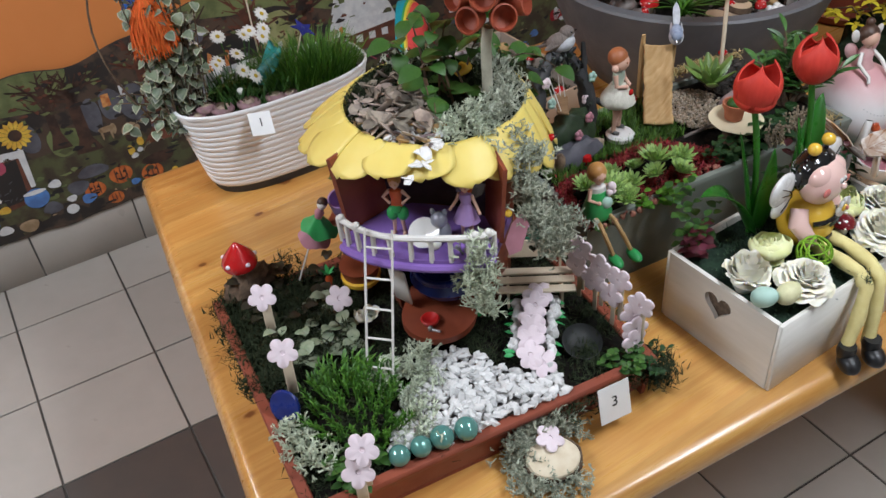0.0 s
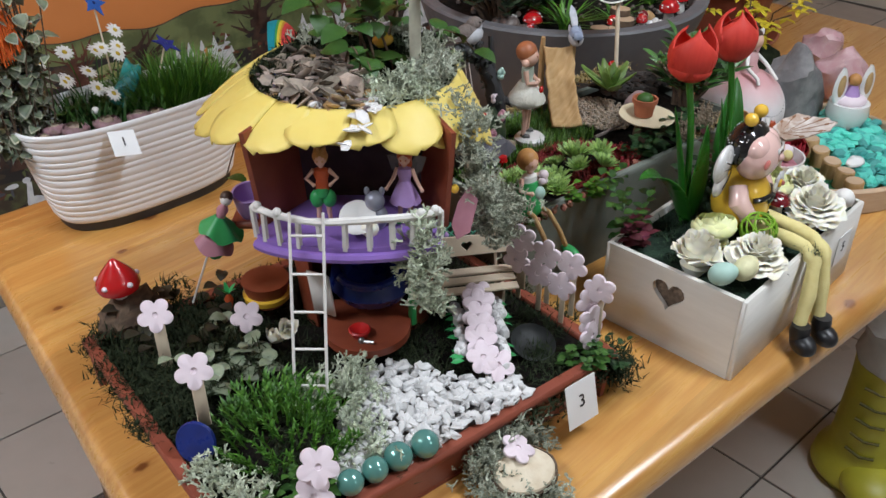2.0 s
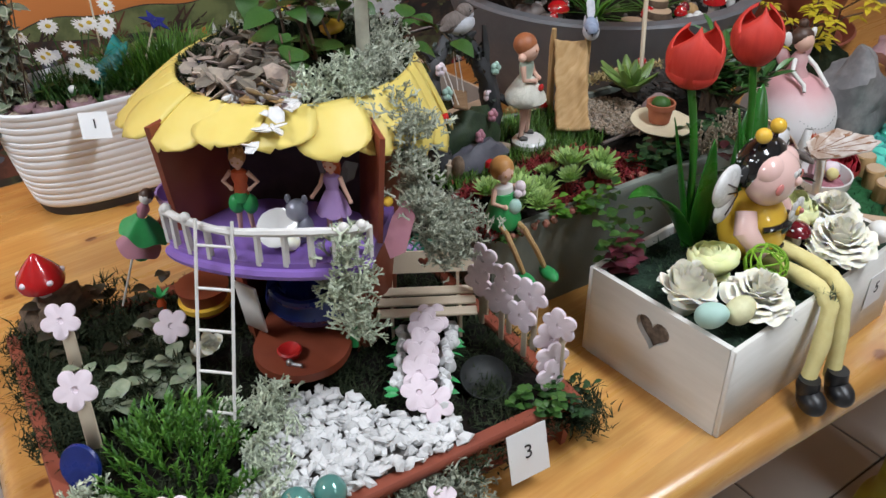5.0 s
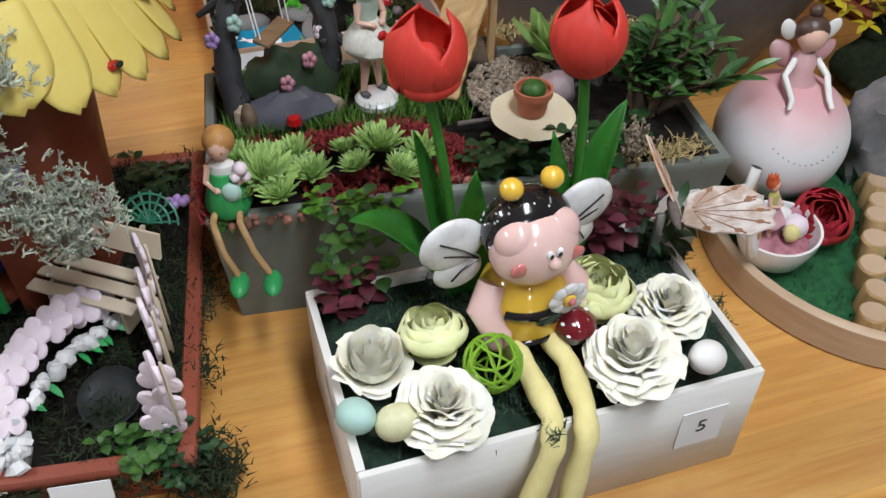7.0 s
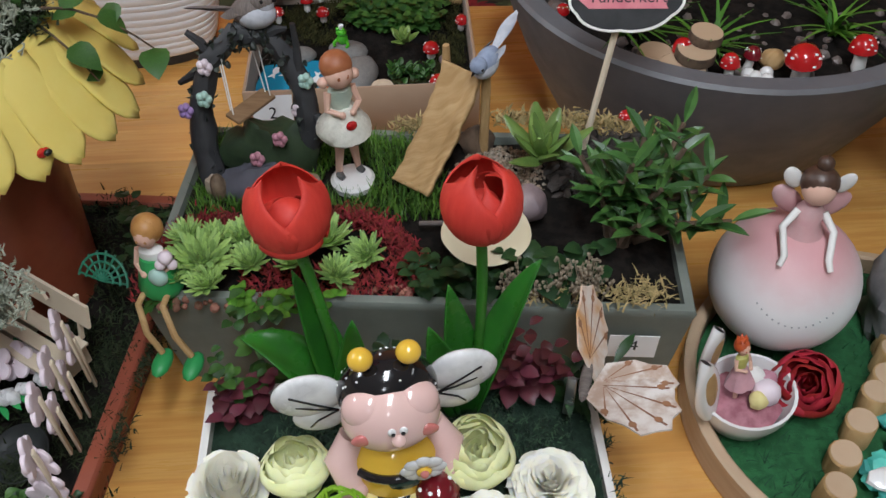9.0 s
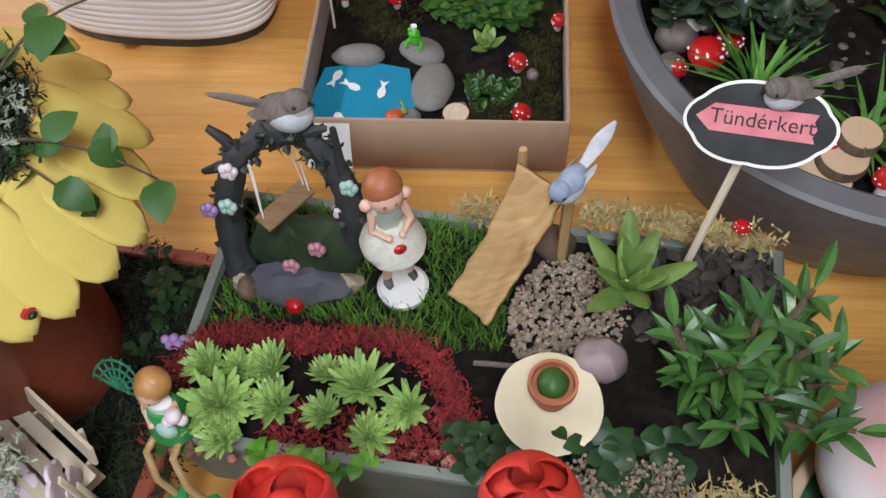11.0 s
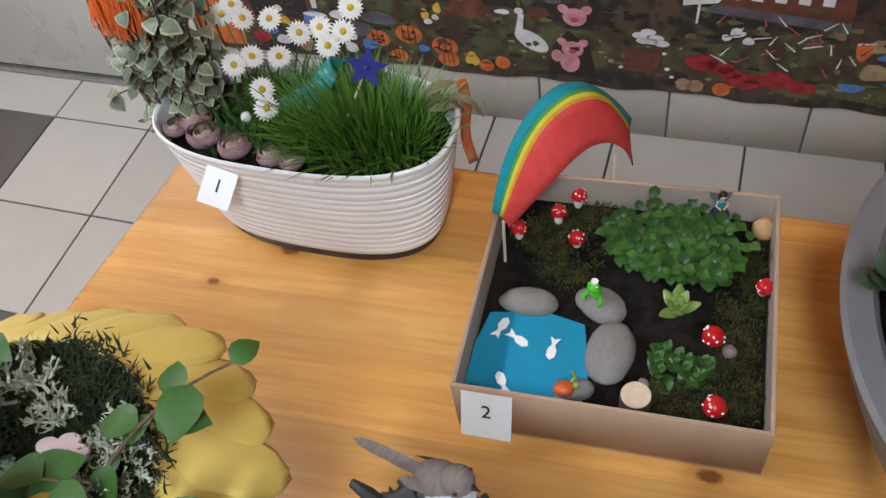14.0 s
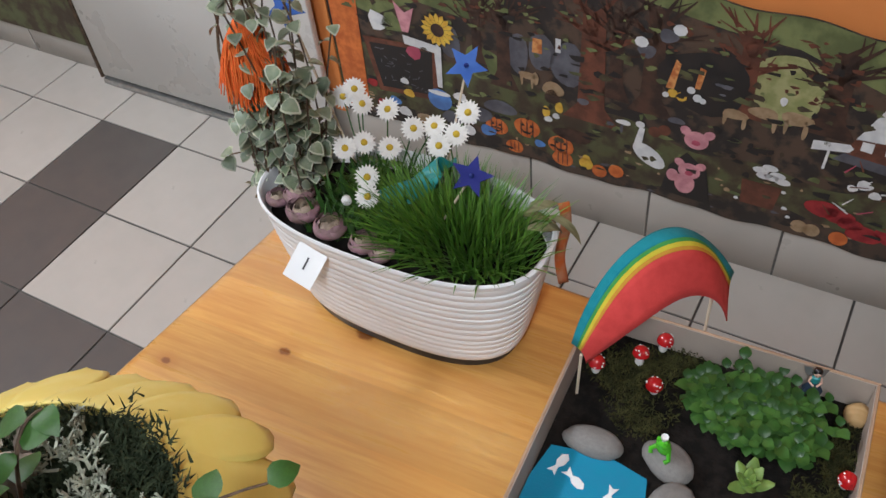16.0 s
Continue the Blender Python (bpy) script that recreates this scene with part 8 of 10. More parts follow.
areas = [(0.998, 1.545, 0.040, 0.036), (1.04, 1.50, 0.04, 0.05), (1.262, 1.43, 0.026, 0.06), (1.252, 1.33, 0.034, 0.042), (1.20, 1.31, 0.04, 0.026), (1.276, 1.52, 0.010, 0.05), (1.06, 1.565, 0.05, 0.028)]
for cx, cy, rx, ry in areas:
    moss_tufts(g, ring_points(cx, cy, Z2 + 0.006, rx, ry, 34), 0.010, 34, 0.007, width=0.0016)
solo("moss", g, MOSS_BROWN, "olive green moss cushions in the box garden", "moss", kind="stuff", smooth=False)

# rainbow arch of felt on two sticks
arch = thing("rainbow_arch", "felt rainbow arch held up by two wooden sticks", "rainbow decoration")
P0, P1_, P2 = Vector((0.957, 1.490, 0.884)), Vector((1.050, 1.588, 1.080)), Vector((1.104, 1.640, 0.886))
span = [P0 * (1 - u) ** 2 + P1_ * 2 * u * (1 - u) + P2 * u * u for u in (i / 24 for i in range(25))]
BANDS = [((0.62, 0.05, 0.045), 0.0, 0.50), ((0.62, 0.30, 0.03), 0.50, 0.56), ((0.66, 0.55, 0.04), 0.56, 0.64), ((0.05, 0.30, 0.06), 0.64, 0.72), ((0.0, 0.24, 0.30), 0.72, 1.0)]
for (col_, v0, v1), nm in zip(BANDS, ("red_band", "orange_band", "yellow_band", "green_band", "blue_band")):
    mm = mat(nm + "_felt", col_, 0.85, second=tuple(c * 0.86 for c in col_), scale=60, bump=0.3)

    def fn(u, v, v0=v0, v1=v1):
        i = min(23, int(u * 24))
        p = span[i].lerp(span[i + 1], u * 24 - i)
        w = v0 + (v1 - v0) * v
        lean = Vector((-0.55, 0.25, 0.42)).lerp(Vector((-0.10, 0.62, 0.30)), u * u) * 0.135
        puff = 0.30 + 0.70 * math.sin(math.pi * 0.80 * min(max(u, 0.0), 1.0) ** 0.9)
        return p + lean * (w - 0.35) * puff + Vector((0, 0, 0.022 * math.sin(math.pi * w) * puff)) + Vector((0.003, -0.002, 0.002)) * math.sin(9 * u + 4 * w)

    po = part(nm, Shape().grid(fn, 30, 5), mm, arch)
    s_ = po.modifiers.new("thickness", "SOLIDIFY")
    s_.thickness = 0.0015
part("stick", Shape().tube([(0.953, 1.490, Z2 - 0.01), (0.956, 1.492, 0.885)], 0.0022, 6), BALSA, arch)
part("stick", Shape().tube([(1.083, 1.628, Z2 - 0.01), (1.082, 1.636, 0.91)], 0.0022, 6), BALSA, arch)


# ---- things in the white planter ----
random.seed(81)
ivy = thing("variegated_ivy", "tall column of grey-green variegated ivy", "plant")
stems, lv, ed = Shape(), Shape(), Shape()
for i in range(60):
    b = Vector((0.470 + uni(-0.04, 0.04), 1.600 + uni(-0.035, 0.035), 0.925))
    e = b + Vector((uni(-0.06, 0.055), uni(-0.03, 0.05), uni(0.06, 0.33)))
    if i > 53:
        e = b + Vector((uni(-0.13, -0.06), uni(-0.02, 0.05), uni(-0.03, 0.08)))
    mid = (b + e) / 2 + Vector((uni(-0.02, 0.02), uni(-0.02, 0.02), 0.04))
    pts = [b * (1 - u) ** 2 + mid * 2 * u * (1 - u) + e * u * u for u in (k / 8 for k in range(9))]
    stems.tube(pts, 0.0013, 5)
    for k in range(11):
        q = pts[min(8, int(k / 10 * 8))]
        a = k * 2.4 + i
        ln = uni(0.017, 0.029)
        f = aim(q, (math.cos(a), math.sin(a), uni(-0.5, 0.3)), uni(-20, 20))
        ed.leaf(f, ln, ln * 0.98, 0.5, 0.2, 4, 0.75)
        lv.leaf(f @ at(0, ln * 0.06, 0.0009), ln * 0.86, ln * 0.78, 0.45, 0.2, 4, 0.75)
part("stem", stems, BARK, ivy)
part("leaf_edge", ed, LEAF_CREAM, ivy, "cream leaf margins")["kind"] = "stuff"
part("leaf", lv, LEAF_VARIEG, ivy, "grey-green leaf centres")["kind"] = "stuff"
hoop = solo("wire_hoop", Shape().tube([(0.405 - 0.055 * math.sin(k * 0.3), 1.60 + 0.01 * k, 0.94 + 0.033 * k) for k in range(9)], 0.0022, 6), BARK, "thin brown vine arching beside the ivy", "vine")
tassel = thing("wool_tassel", "bright orange wool tassel hanging in the ivy", "tassel", at(0.452, 1.600, 1.192, s=1.30))
g = Shape()
for _ in range(620):
    a, r = uni(0, 6.283), math.sqrt(uni(0, 1))
    z1, w = -uni(0.055, 0.085), uni(-0.25, 0.25)
    g.tube([(0.010 * r * math.cos(a), 0.010 * r * math.sin(a), 0.004), (0.022 * r * math.cos(a), 0.022 * r * math.sin(a), -0.014), (0.032 * r * math.cos(a + w), 0.030 * r * math.sin(a + w), z1 * 0.55), (0.038 * r * math.cos(a + 0.3 * w), 0.034 * r * math.sin(a - w), z1)], 0.00062, 4, caps=False)
part("threads", g, WOOL_ORANGE, tassel)["kind"] = "stuff"
part("knot", Shape().ball(0.0085, at(0, 0, 0.004), 12, 9).jitter(0.002, 200).tube([(0.010 * math.cos(k * 0.6), 0.010 * math.sin(k * 0.6), -0.010) for k in range(12)], 0.0015, 5), WOOL_ORANGE, tassel)

# daisies
DA = [(0.551, 1.690, 1.030), (0.578, 1.640, 1.005), (0.620, 1.640, 1.008), (0.609, 1.590, 0.992), (0.624, 1.562, 0.985), (0.672, 1.680, 1.03), (0.690, 1.655, 1.02), (0.562, 1.615, 1.01), (0.520, 1.690, 1.035), (0.715, 1.700, 1.05), (0.535, 1.700, 1.045), (0.705, 1.680, 1.025), (0.65, 1.66, 1.035), (0.60, 1.68, 1.04)]
for i, (x, y, z) in enumerate(DA):
    ob = thing("daisy", "white daisy with a yellow eye in the planter", "flower", I4, "daisies")
    base = Vector((0.60 + (x - 0.60) * 0.5, 1.60 + (y - 1.60) * 0.4, 0.925))
    part("stem", Shape().tube([base, (base + Vector((x, y, z))) / 2 + Vector((uni(-0.008, 0.008), 0, 0.006)), (x, y, z)], 0.0012, 5), LEAF_MID, ob)
    hd = aim((x, y, z), (0.35 + uni(-0.3, 0.3), -0.55 + uni(-0.3, 0.3), 0.75)) @ pose(0, 0, 0, -90, 0, 0)
    pet = Shape()
    for k in range(20):
        pet.leaf(hd @ at(0, 0, 0.0006 * (k % 2), 18 * k, 8 + 6 * (k % 2)), 0.0185, 0.0062, 0.25, 0.1, 3)
    part("petals", pet, DAISY_WHITE, ob)["kind"] = "stuff"
    part("eye", Shape().ball(0.0052, hd @ at(0, 0, 0.001), 10, 7, (1, 1, 0.55)), DAISY_EYE, ob, "yellow eye")
leafy_thing("leafy_plant", "green daisy foliage in the white planter", ring_points(0.605, 1.61, 0.925, 0.075, 0.05, 34), 0.035, 0.03, 6, LEAF_MID, width=0.45, spread=0.6)
solo("bell_bud", Shape().ball(0.008, I4, 10, 8), WHITE_GLOSS, "small round white bud among the leaves", "bud", at(0.585, 1.565, 0.962))

# ornamental kale heads
KALE_CORE = mat("kale_core", (0.44, 0.36, 0.25), 0.7, second=(0.32, 0.23, 0.19), scale=80, each=0.15)
KALE_OUT = mat("kale_mauve_leaf", (0.30, 0.16, 0.20), 0.7, second=(0.20, 0.13, 0.11), scale=70)
for i, (x, y, r) in enumerate([(0.530, 1.533, 0.030), (0.582, 1.520, 0.030), (0.640, 1.512, 0.026), (0.505, 1.560, 0.028), (0.672, 1.505, 0.022), (0.475, 1.545, 0.022)]):
    ob = thing("ornamental_kale", "dusty mauve ornamental kale head", "plant", at(x, y, 0.934, 60 * i, uni(-15, 15), 0, 1.15), "kale heads")
    for k, pt in enumerate(rose(r * 0.85, "ball")):
        part("leaf", pt, KALE_CORE if k < 15 else KALE_OUT, ob)

# pinwheels and fabric
def star_card(m, r, material, label):
    ob = thing("pinwheel", label, "pinwheel", I4, "pinwheels")
    pts = []
    for k in range(10):
        a = math.pi / 2 + k * math.pi / 5
        rr = r if k % 2 == 0 else r * 0.45
        pts.append((rr * math.cos(a), rr * math.sin(a)))
    part("star", Shape().slab(pts, -0.001, 0.001, m), material, ob)
    p = m.translation
    part("stick", Shape().tube([(p.x, p.y + 0.003, p.z), (p.x * 0.5 + 0.33, p.y * 0.6 + 0.63, 0.93)], 0.0018, 6), BALSA, ob)
    part("hub", Shape().ball(0.004, m, 8, 6), BLUE, ob)
    return ob


BLUE_CARD = mat("bright_blue_card", (0.02, 0.12, 0.48), 0.6, second=(0.018, 0.10, 0.42))
NAVY_CARD = mat("navy_felt", (0.012, 0.02, 0.20), 0.8, second=(0.01, 0.016, 0.16), bump=0.3)
star_card(aim((0.445, 1.70, 1.16), (0.3, -0.6, 0.5)) @ pose(0, 0, 0, -90, 0, 0), 0.030, BLUE_CARD, "bright blue star pinwheel above the ivy")
star_card(aim((0.700, 1.735, 1.10), (0.3, -0.6, 0.5)) @ pose(0, 0, 0, -90, 0, 0), 0.030, BLUE_CARD, "bright blue star pinwheel behind the daisies")
star_card(aim((0.765, 1.600, 1.035), (0.35, -0.35, 0.85)) @ pose(0, 0, 0, -90, 0, 0), 0.030, NAVY_CARD, "navy blue felt star above the grass")
cl = Shape().grid(lambda u, v: (0.63 + 0.075 * u + 0.008 * math.sin(9 * v), 1.585 + 0.05 * u + 0.03 * (v - 0.5) * 2, 0.945 + 0.045 * u + 0.020 * math.sin(3.1 * v) + 0.006 * math.sin(14 * v + 6 * u)), 14, 14)
solo("teal_cloth", cl, mat("teal_satin", (0.02, 0.28, 0.26), 0.35, second=(0.015, 0.2, 0.2), scale=30, bump=0.2), "crumpled teal satin cloth among the daisies", "cloth").modifiers.new("thickness", "SOLIDIFY").thickness = 0.001
dry = Shape()
for k in range(7):
    dry.leaf(aim((0.845 + uni(-0.02, 0.02), 1.60 + uni(-0.03, 0.03), 0.975), (uni(0, 1), uni(-0.6, 0.6), uni(0.1, 0.8)), uni(-30, 30)), uni(0.04, 0.07), 0.014, 0.9, 0.3, 6)
solo("dried_leaves", dry, mat("dry_straw_leaf", (0.24, 0.23, 0.12), 0.8, second=(0.15, 0.14, 0.07), scale=40, stretch=(1, 5, 1)), "withered pale leaves at the planter end", "leaves", kind="stuff")
drape = Shape().grid(lambda u, v: (0.868 + 0.012 * u + 0.004 * math.sin(7 * v), 1.640 + 0.010 * u, 0.985 - 0.16 * v), 3, 12)
solo("ribbon", drape, mat("beige_orange_ribbon", (0.45, 0.28, 0.18), 0.8, second=(0.55, 0.12, 0.02), scale=22, amount=0.8), "beige and orange ribbon hanging from the planter end", "ribbon").modifiers.new("thickness", "SOLIDIFY").thickness = 0.0008


# ---- things in the round tray ----
random.seed(91)
EARLIER = set(bpy.data.objects)
lady = Shape()
lady.use(0).ball(0.096, at(0, 0, 0.096), 40, 26)
lady.use(1).lathe([(0.026, 0.186), (0.016, 0.205), (0.0175, 0.222), (0.010, 0.234)], 18)
lady.use(2).tube([(0, 0, 0.228), (0, 0, 0.242)], 0.006, 10).ball(0.020, at(0, -0.002, 0.258), 18, 12, (1, 0.95, 1.05))
lady.use(3).ball(0.0225, at(0, 0.004, 0.264), 18, 12, (1.02, 0.95, 0.95)).ball(0.010, at(0, 0.008, 0.290), 12, 9)
for s in (-1, 1):
    lady.use(4).ball(0.014, at(s * 0.030, 0.010, 0.262, 0, 0, s * 25), 10, 8, (0.75, 0.3, 1.2))
    lady.use(1).ball(0.022, at(s * 0.026, 0.016, 0.222, 0, 0, s * 40), 12, 8, (0.7, 0.25, 1.2))
    lady.use(4).tube([(s * 0.015, -0.004, 0.224), (s * 0.030, -0.018, 0.206), (s * 0.026, -0.050, 0.188), (s * 0.030, -0.058, 0.178)], [0.0052, 0.0046, 0.0042, 0.0036], 10)
for k in range(13):
    a = radians(-120 + 5 * k)
    z = 0.128 - 0.018 * math.sin(math.pi * k / 12)
    rr = math.sqrt(max(0.096 ** 2 - (z - 0.096) ** 2, 0))
    lady.use(5).ball(0.0014, at(rr * math.cos(a), rr * math.sin(a), z), 6, 4)
GREYISH = mat("grey_matt_glaze", (0.45, 0.44, 0.45), 0.5, bump=0)
def airbrushed(name, low, high, z0, z1):
    """Ceramic sprayed with a second colour from the top."""
    m, t, b = tree(name)
    sep = t.nodes.new("ShaderNodeSeparateXYZ")
    t.links.new(coords(t), sep.inputs[0])
    add = t.nodes.new("ShaderNodeMath")
    add.operation = "MULTIPLY_ADD"
    t.links.new(noise_tex(t, coords(t), 30.0), add.inputs[0])
    add.inputs[1].default_value = 0.02
    t.links.new(sep.outputs[2], add.inputs[2])
    t.links.new(blend(t, ramp(t, add.outputs[0], z0, z1), low, high), b.inputs["Base Color"])
    b.inputs["Roughness"].default_value = 0.5
    relief(t, b, noise_tex(t, coords(t), 240.0), 0.1, 0.001)
    return m


solo("sphere_lady_figurine", lady, [airbrushed("pink_sprayed_white_ceramic", (0.74, 0.72, 0.72), (0.62, 0.33, 0.34), 0.125, 0.195), mat("dusty_pink_ceramic", (0.58, 0.30, 0.31), 0.5, second=(0.64, 0.42, 0.42), scale=20, bump=0.05), SKIN, HAIR_BROWN, WHITE_MATT, GREYISH],
     "round white ceramic lady figurine with a pink bodice", "figurine", at(1.640, 0.818, 0.784, -14, 0, 0, 0.9))

cup = thing("egg_cup", "white half-egg bowl with bunny ears", "bowl", at(1.570, 0.690, 0.776, 30, 0, 0, 1.15))
part("shell", Shape().lathe([(0.0001, 0), (0.020, 0.002), (0.036, 0.016), (0.043, 0.036), (0.044, 0.048), (0.041, 0.048), (0.038, 0.034), (0.028, 0.016), (0.0001, 0.010)], 30, Matrix.Diagonal((1.12, 1, 1, 1))), WHITE_GLOSS, cup)
for ax, ay, tl in ((-0.046, 0.006, -14), (-0.012, 0.044, 8)):
    ear = Shape()
    ear.grid(lambda u, v: (0.018 * math.sin(math.pi * (0.12 + 0.87 * v)) ** 0.7 * math.cos(u * 6.28319), 0.006 * math.sin(u * 6.28319), 0.092 * v), 20, 12, closed=True)
    ear_ob = part("ear", ear, WHITE_GLOSS, cup, m=at(ax, ay, 0.038, 10, tl * 0.5, -12))
    part("inner_ear", Shape().ball(0.010, at(0, -0.0045, 0.05), 14, 10, (0.9, 0.3, 3.0)), BARK_WOOD, ear_ob, "brown inner ear")
part("filling", Shape().lathe([(0.036, 0.030), (0.02, 0.036), (0.0001, 0.037)], 20).jitter(0.004, 60), mat("pink_glitter_filling", (0.48, 0.20, 0.24), 0.6, second=(0.3, 0.10, 0.13), scale=90, bump=0.6), cup, "pink glittery filling")
ef = figurine(0.092, "dress", arms="down", hair="short")
solo("fairy_figurine", ef, [SKIN, ORANGE_TOY, mat("lime_dress_paint", (0.52, 0.50, 0.14), 0.5), mat("pale_pink_skirt", (0.62, 0.34, 0.38), 0.5), WHITE_MATT, WHITE_MATT], "red-haired fairy figurine sitting in the egg bowl", "figurine", at(1.563, 0.692, 0.808, 30, -12))
solo("pink_ball", Shape().stone(at(0, 0, 0), 0.016, 0.1, 14, 10), PINK_WOOD, "pale pink pompom in the egg bowl", "pompom", at(1.588, 0.686, 0.832))
red_rose = thing("artificial_rose", "dark red rose bloom lying on the turf", "flower", at(1.650, 0.712, 0.794, 0, 22, -18))
ROSE_RED = mat("red_rose_petal", (0.46, 0.028, 0.036), 0.5, second=(0.34, 0.016, 0.022), each=0.2)
for pt in rose(0.047, "ball"):
    part("petal", pt, ROSE_RED, red_rose)
for bx, by, bz, rr, bm, lab in ((1.578, 0.704, 0.838, 0.012, WHITE_MATT, "small white pompom in the egg bowl"), (1.592, 0.700, 0.836, 0.011, PINK_TOY, "dusky pink pompom in the egg bowl"), (1.576, 0.676, 0.832, 0.011, CLOTH_YELLOW, "pale yellow pompom in the egg bowl")):
    solo("pompom", Shape().stone(at(0, 0, 0), rr, 0.2, 12, 9), bm, lab, "pompom", at(bx, by, bz))
LOGS = [(1.790, 0.800), (1.778, 0.772), (1.764, 0.744), (1.746, 0.714), (1.724, 0.688), (1.694, 0.655), (1.662, 0.618), (1.636, 0.580), (1.612, 0.548)]
for i, (x, y) in enumerate(LOGS):
    ob = thing("log_peg", "short bark-covered log peg standing in the turf", "log", at(x, y, 0.774, 30 * i, uni(-5, 5), uni(-5, 5)), "log pegs")
    h = 0.045 - 0.0012 * i
    part("bark", Shape().lathe([(0.0175, 0), (0.018, h - 0.002), (0.0165, h)], 16).jitter(0.001, 70), BARK_WOOD, ob)
    part("cut_face", Shape().lathe([(0.0001, h + 0.0012), (0.0160, h + 0.0010), (0.0162, h - 0.001)], 16), PALE_WOOD, ob, "pale cut face")
g = Shape()
n_ = 0
while n_ < 260:
    x, y = uni(1.64, 1.96), uni(0.49, 0.83)
    if math.hypot(x - 1.742, y - 0.70) > 0.21 or (x - 1.612) * 0.80 - (y - 0.548) * 0.60 < 0.028:
        continue
    g.stone(at(x, y, 0.784 + uni(0, 0.012), uni(0, 360), uni(-30, 30)) @ Matrix.Diagonal((1.2, 0.9, 0.5, 1)), uni(0.010, 0.018), 0.5, 6, 4)
    n_ += 1
solo("turquoise_chips", g, TEAL_GRIT, "turquoise chips filling half of the round tray", "chips", kind="stuff", smooth=False)
g = Shape()
for _ in range(1100):
    a, r = uni(0, 6.283), 0.21 * math.sqrt(uni(0, 1))
    x, y = 1.742 + r * math.cos(a), 0.70 + r * math.sin(a)
    if (x - 1.612) * 0.80 - (y - 0.548) * 0.60 > 0.005:
        continue
    b = Vector((x, y, 0.774))
    g.blade(b, b + Vector((uni(-1, 1), uni(-1, 1), uni(0.3, 1))) * 0.016, 0.0016, 2)
solo("turf_fibres", g, GREEN_BASE, "fine green paper grass in the round tray", "grass", kind="stuff", smooth=False)
solo("grey_rock", Shape().stone(at(0, 0, 0.07) @ Matrix.Diagonal((1.1, 0.8, 1.6, 1)), 0.075, 0.35, 26, 18).jitter(0.012, 30), mat("pale_grey_rock", (0.27, 0.26, 0.26), 0.7, second=(0.16, 0.155, 0.16), scale=26, amount=0.7, bump=0.7, fine=90), "jagged pale grey rock standing in the round tray", "rock", at(1.830, 0.800, 0.776))
solo("white_shell", Shape().stone(at(0, 0, 0.01) @ Matrix.Diagonal((1.4, 0.9, 0.5, 1)), 0.018, 0.4, 10, 7), WHITE_GLOSS, "white shell piece on the turquoise chips", "shell", at(1.700, 0.585, 0.795))

for ob in [o for o in bpy.data.objects if o not in EARLIER and o.parent is None]:
    ob.matrix_basis = SEAT6 @ ob.matrix_basis

# winged bunny bowl and pink ornaments further along
bun = Shape().use(0).lathe([(0.0001, 0), (0.035, 0.002), (0.046, 0.03), (0.043, 0.055), (0.038, 0.055), (0.0001, 0.045)], 24)
for s in (-1, 1):
    bun.use(0).grid(lambda u, v: (s * 0.034 + 0.018 * math.sin(math.pi * (0.08 + 0.9 * v)) ** 0.7 * math.cos(u * 6.28319), 0.005 * math.sin(u * 6.28319), 0.05 + 0.085 * v), 16, 9, closed=True)
    bun.use(2).ball(0.012, at(s * 0.034, -0.004, 0.095), 10, 8, (0.8, 0.3, 2.2))
bun.use(1).ball(0.03, at(0, -0.004, 0.058), 16, 10, (1.2, 0.9, 0.5)).use(3).ball(0.014, at(0, 0, 0.105), 12, 9).use(4).lathe([(0.022, 0.062), (0.012, 0.085), (0.008, 0.096)], 12)
solo("bunny_bowl", bun, [WHITE_GLOSS, PINK_WOOD, BARK_WOOD, HAIR_BLOND, LILAC_TOY], "white bunny-eared bowl with a small fairy in it", "figurine", at(1.880, 0.690, 0.790, -30))
GLASSY = mat("pink_clear_wrap", (0.55, 0.30, 0.33), 0.2, second=(0.65, 0.45, 0.47), scale=30, bump=0.3)
solo("pink_parcel", Shape().stone(at(0, 0, 0.06), 0.06, 0.4, 14, 10).jitter(0.012, 35), GLASSY, "pink cellophane-wrapped parcel on the table", "parcel", at(2.10, 0.80, 0.75))
solo("pink_parcel", Shape().stone(at(0, 0, 0.05), 0.05, 0.4, 14, 10).jitter(0.012, 35), GLASSY, "pale pink wrapped parcel on the table", "parcel", at(2.22, 0.90, 0.77))
yb = thing("yellow_blossom_arrangement", "yellow forsythia blossoms arranged in dark moss", "plant", at(2.02, 1.02, 0.75))
part("moss_base", Shape().stone(at(0, 0, 0.05) @ Matrix.Diagonal((1.5, 1, 0.9, 1)), 0.08, 0.4, 18, 12), MOSS_DARK, yb, "dark moss base")
bl = Shape()
for i in range(15):
    e = Vector((uni(-0.15, 0.13), uni(-0.10, 0.08), uni(0.11, 0.25)))
    part("twig", Shape().tube([(uni(-0.05, 0.05), uni(-0.03, 0.03), 0.08), e * 0.6 + Vector((0, 0, 0.06)), e], 0.002, 5), BARK, yb)
    for k in range(3):
        q = e + Vector((uni(-0.03, 0.03), uni(-0.03, 0.03), uni(-0.03, 0.02)))
        for j in range(4):
            bl.leaf(aim(q, (math.cos(j * 1.57 + i), math.sin(j * 1.57 + i), 0.35)), 0.028, 0.013, 0.5, 0.2, 4)
part("blossom", bl, mat("yellow_blossom", (0.62, 0.50, 0.02), 0.6, second=(0.52, 0.4, 0.015)), yb, "yellow blossoms")["kind"] = "stuff"


# ---- things in the grey bowl ----
random.seed(101)
EARLIER = set(bpy.data.objects)
ZB = 0.985


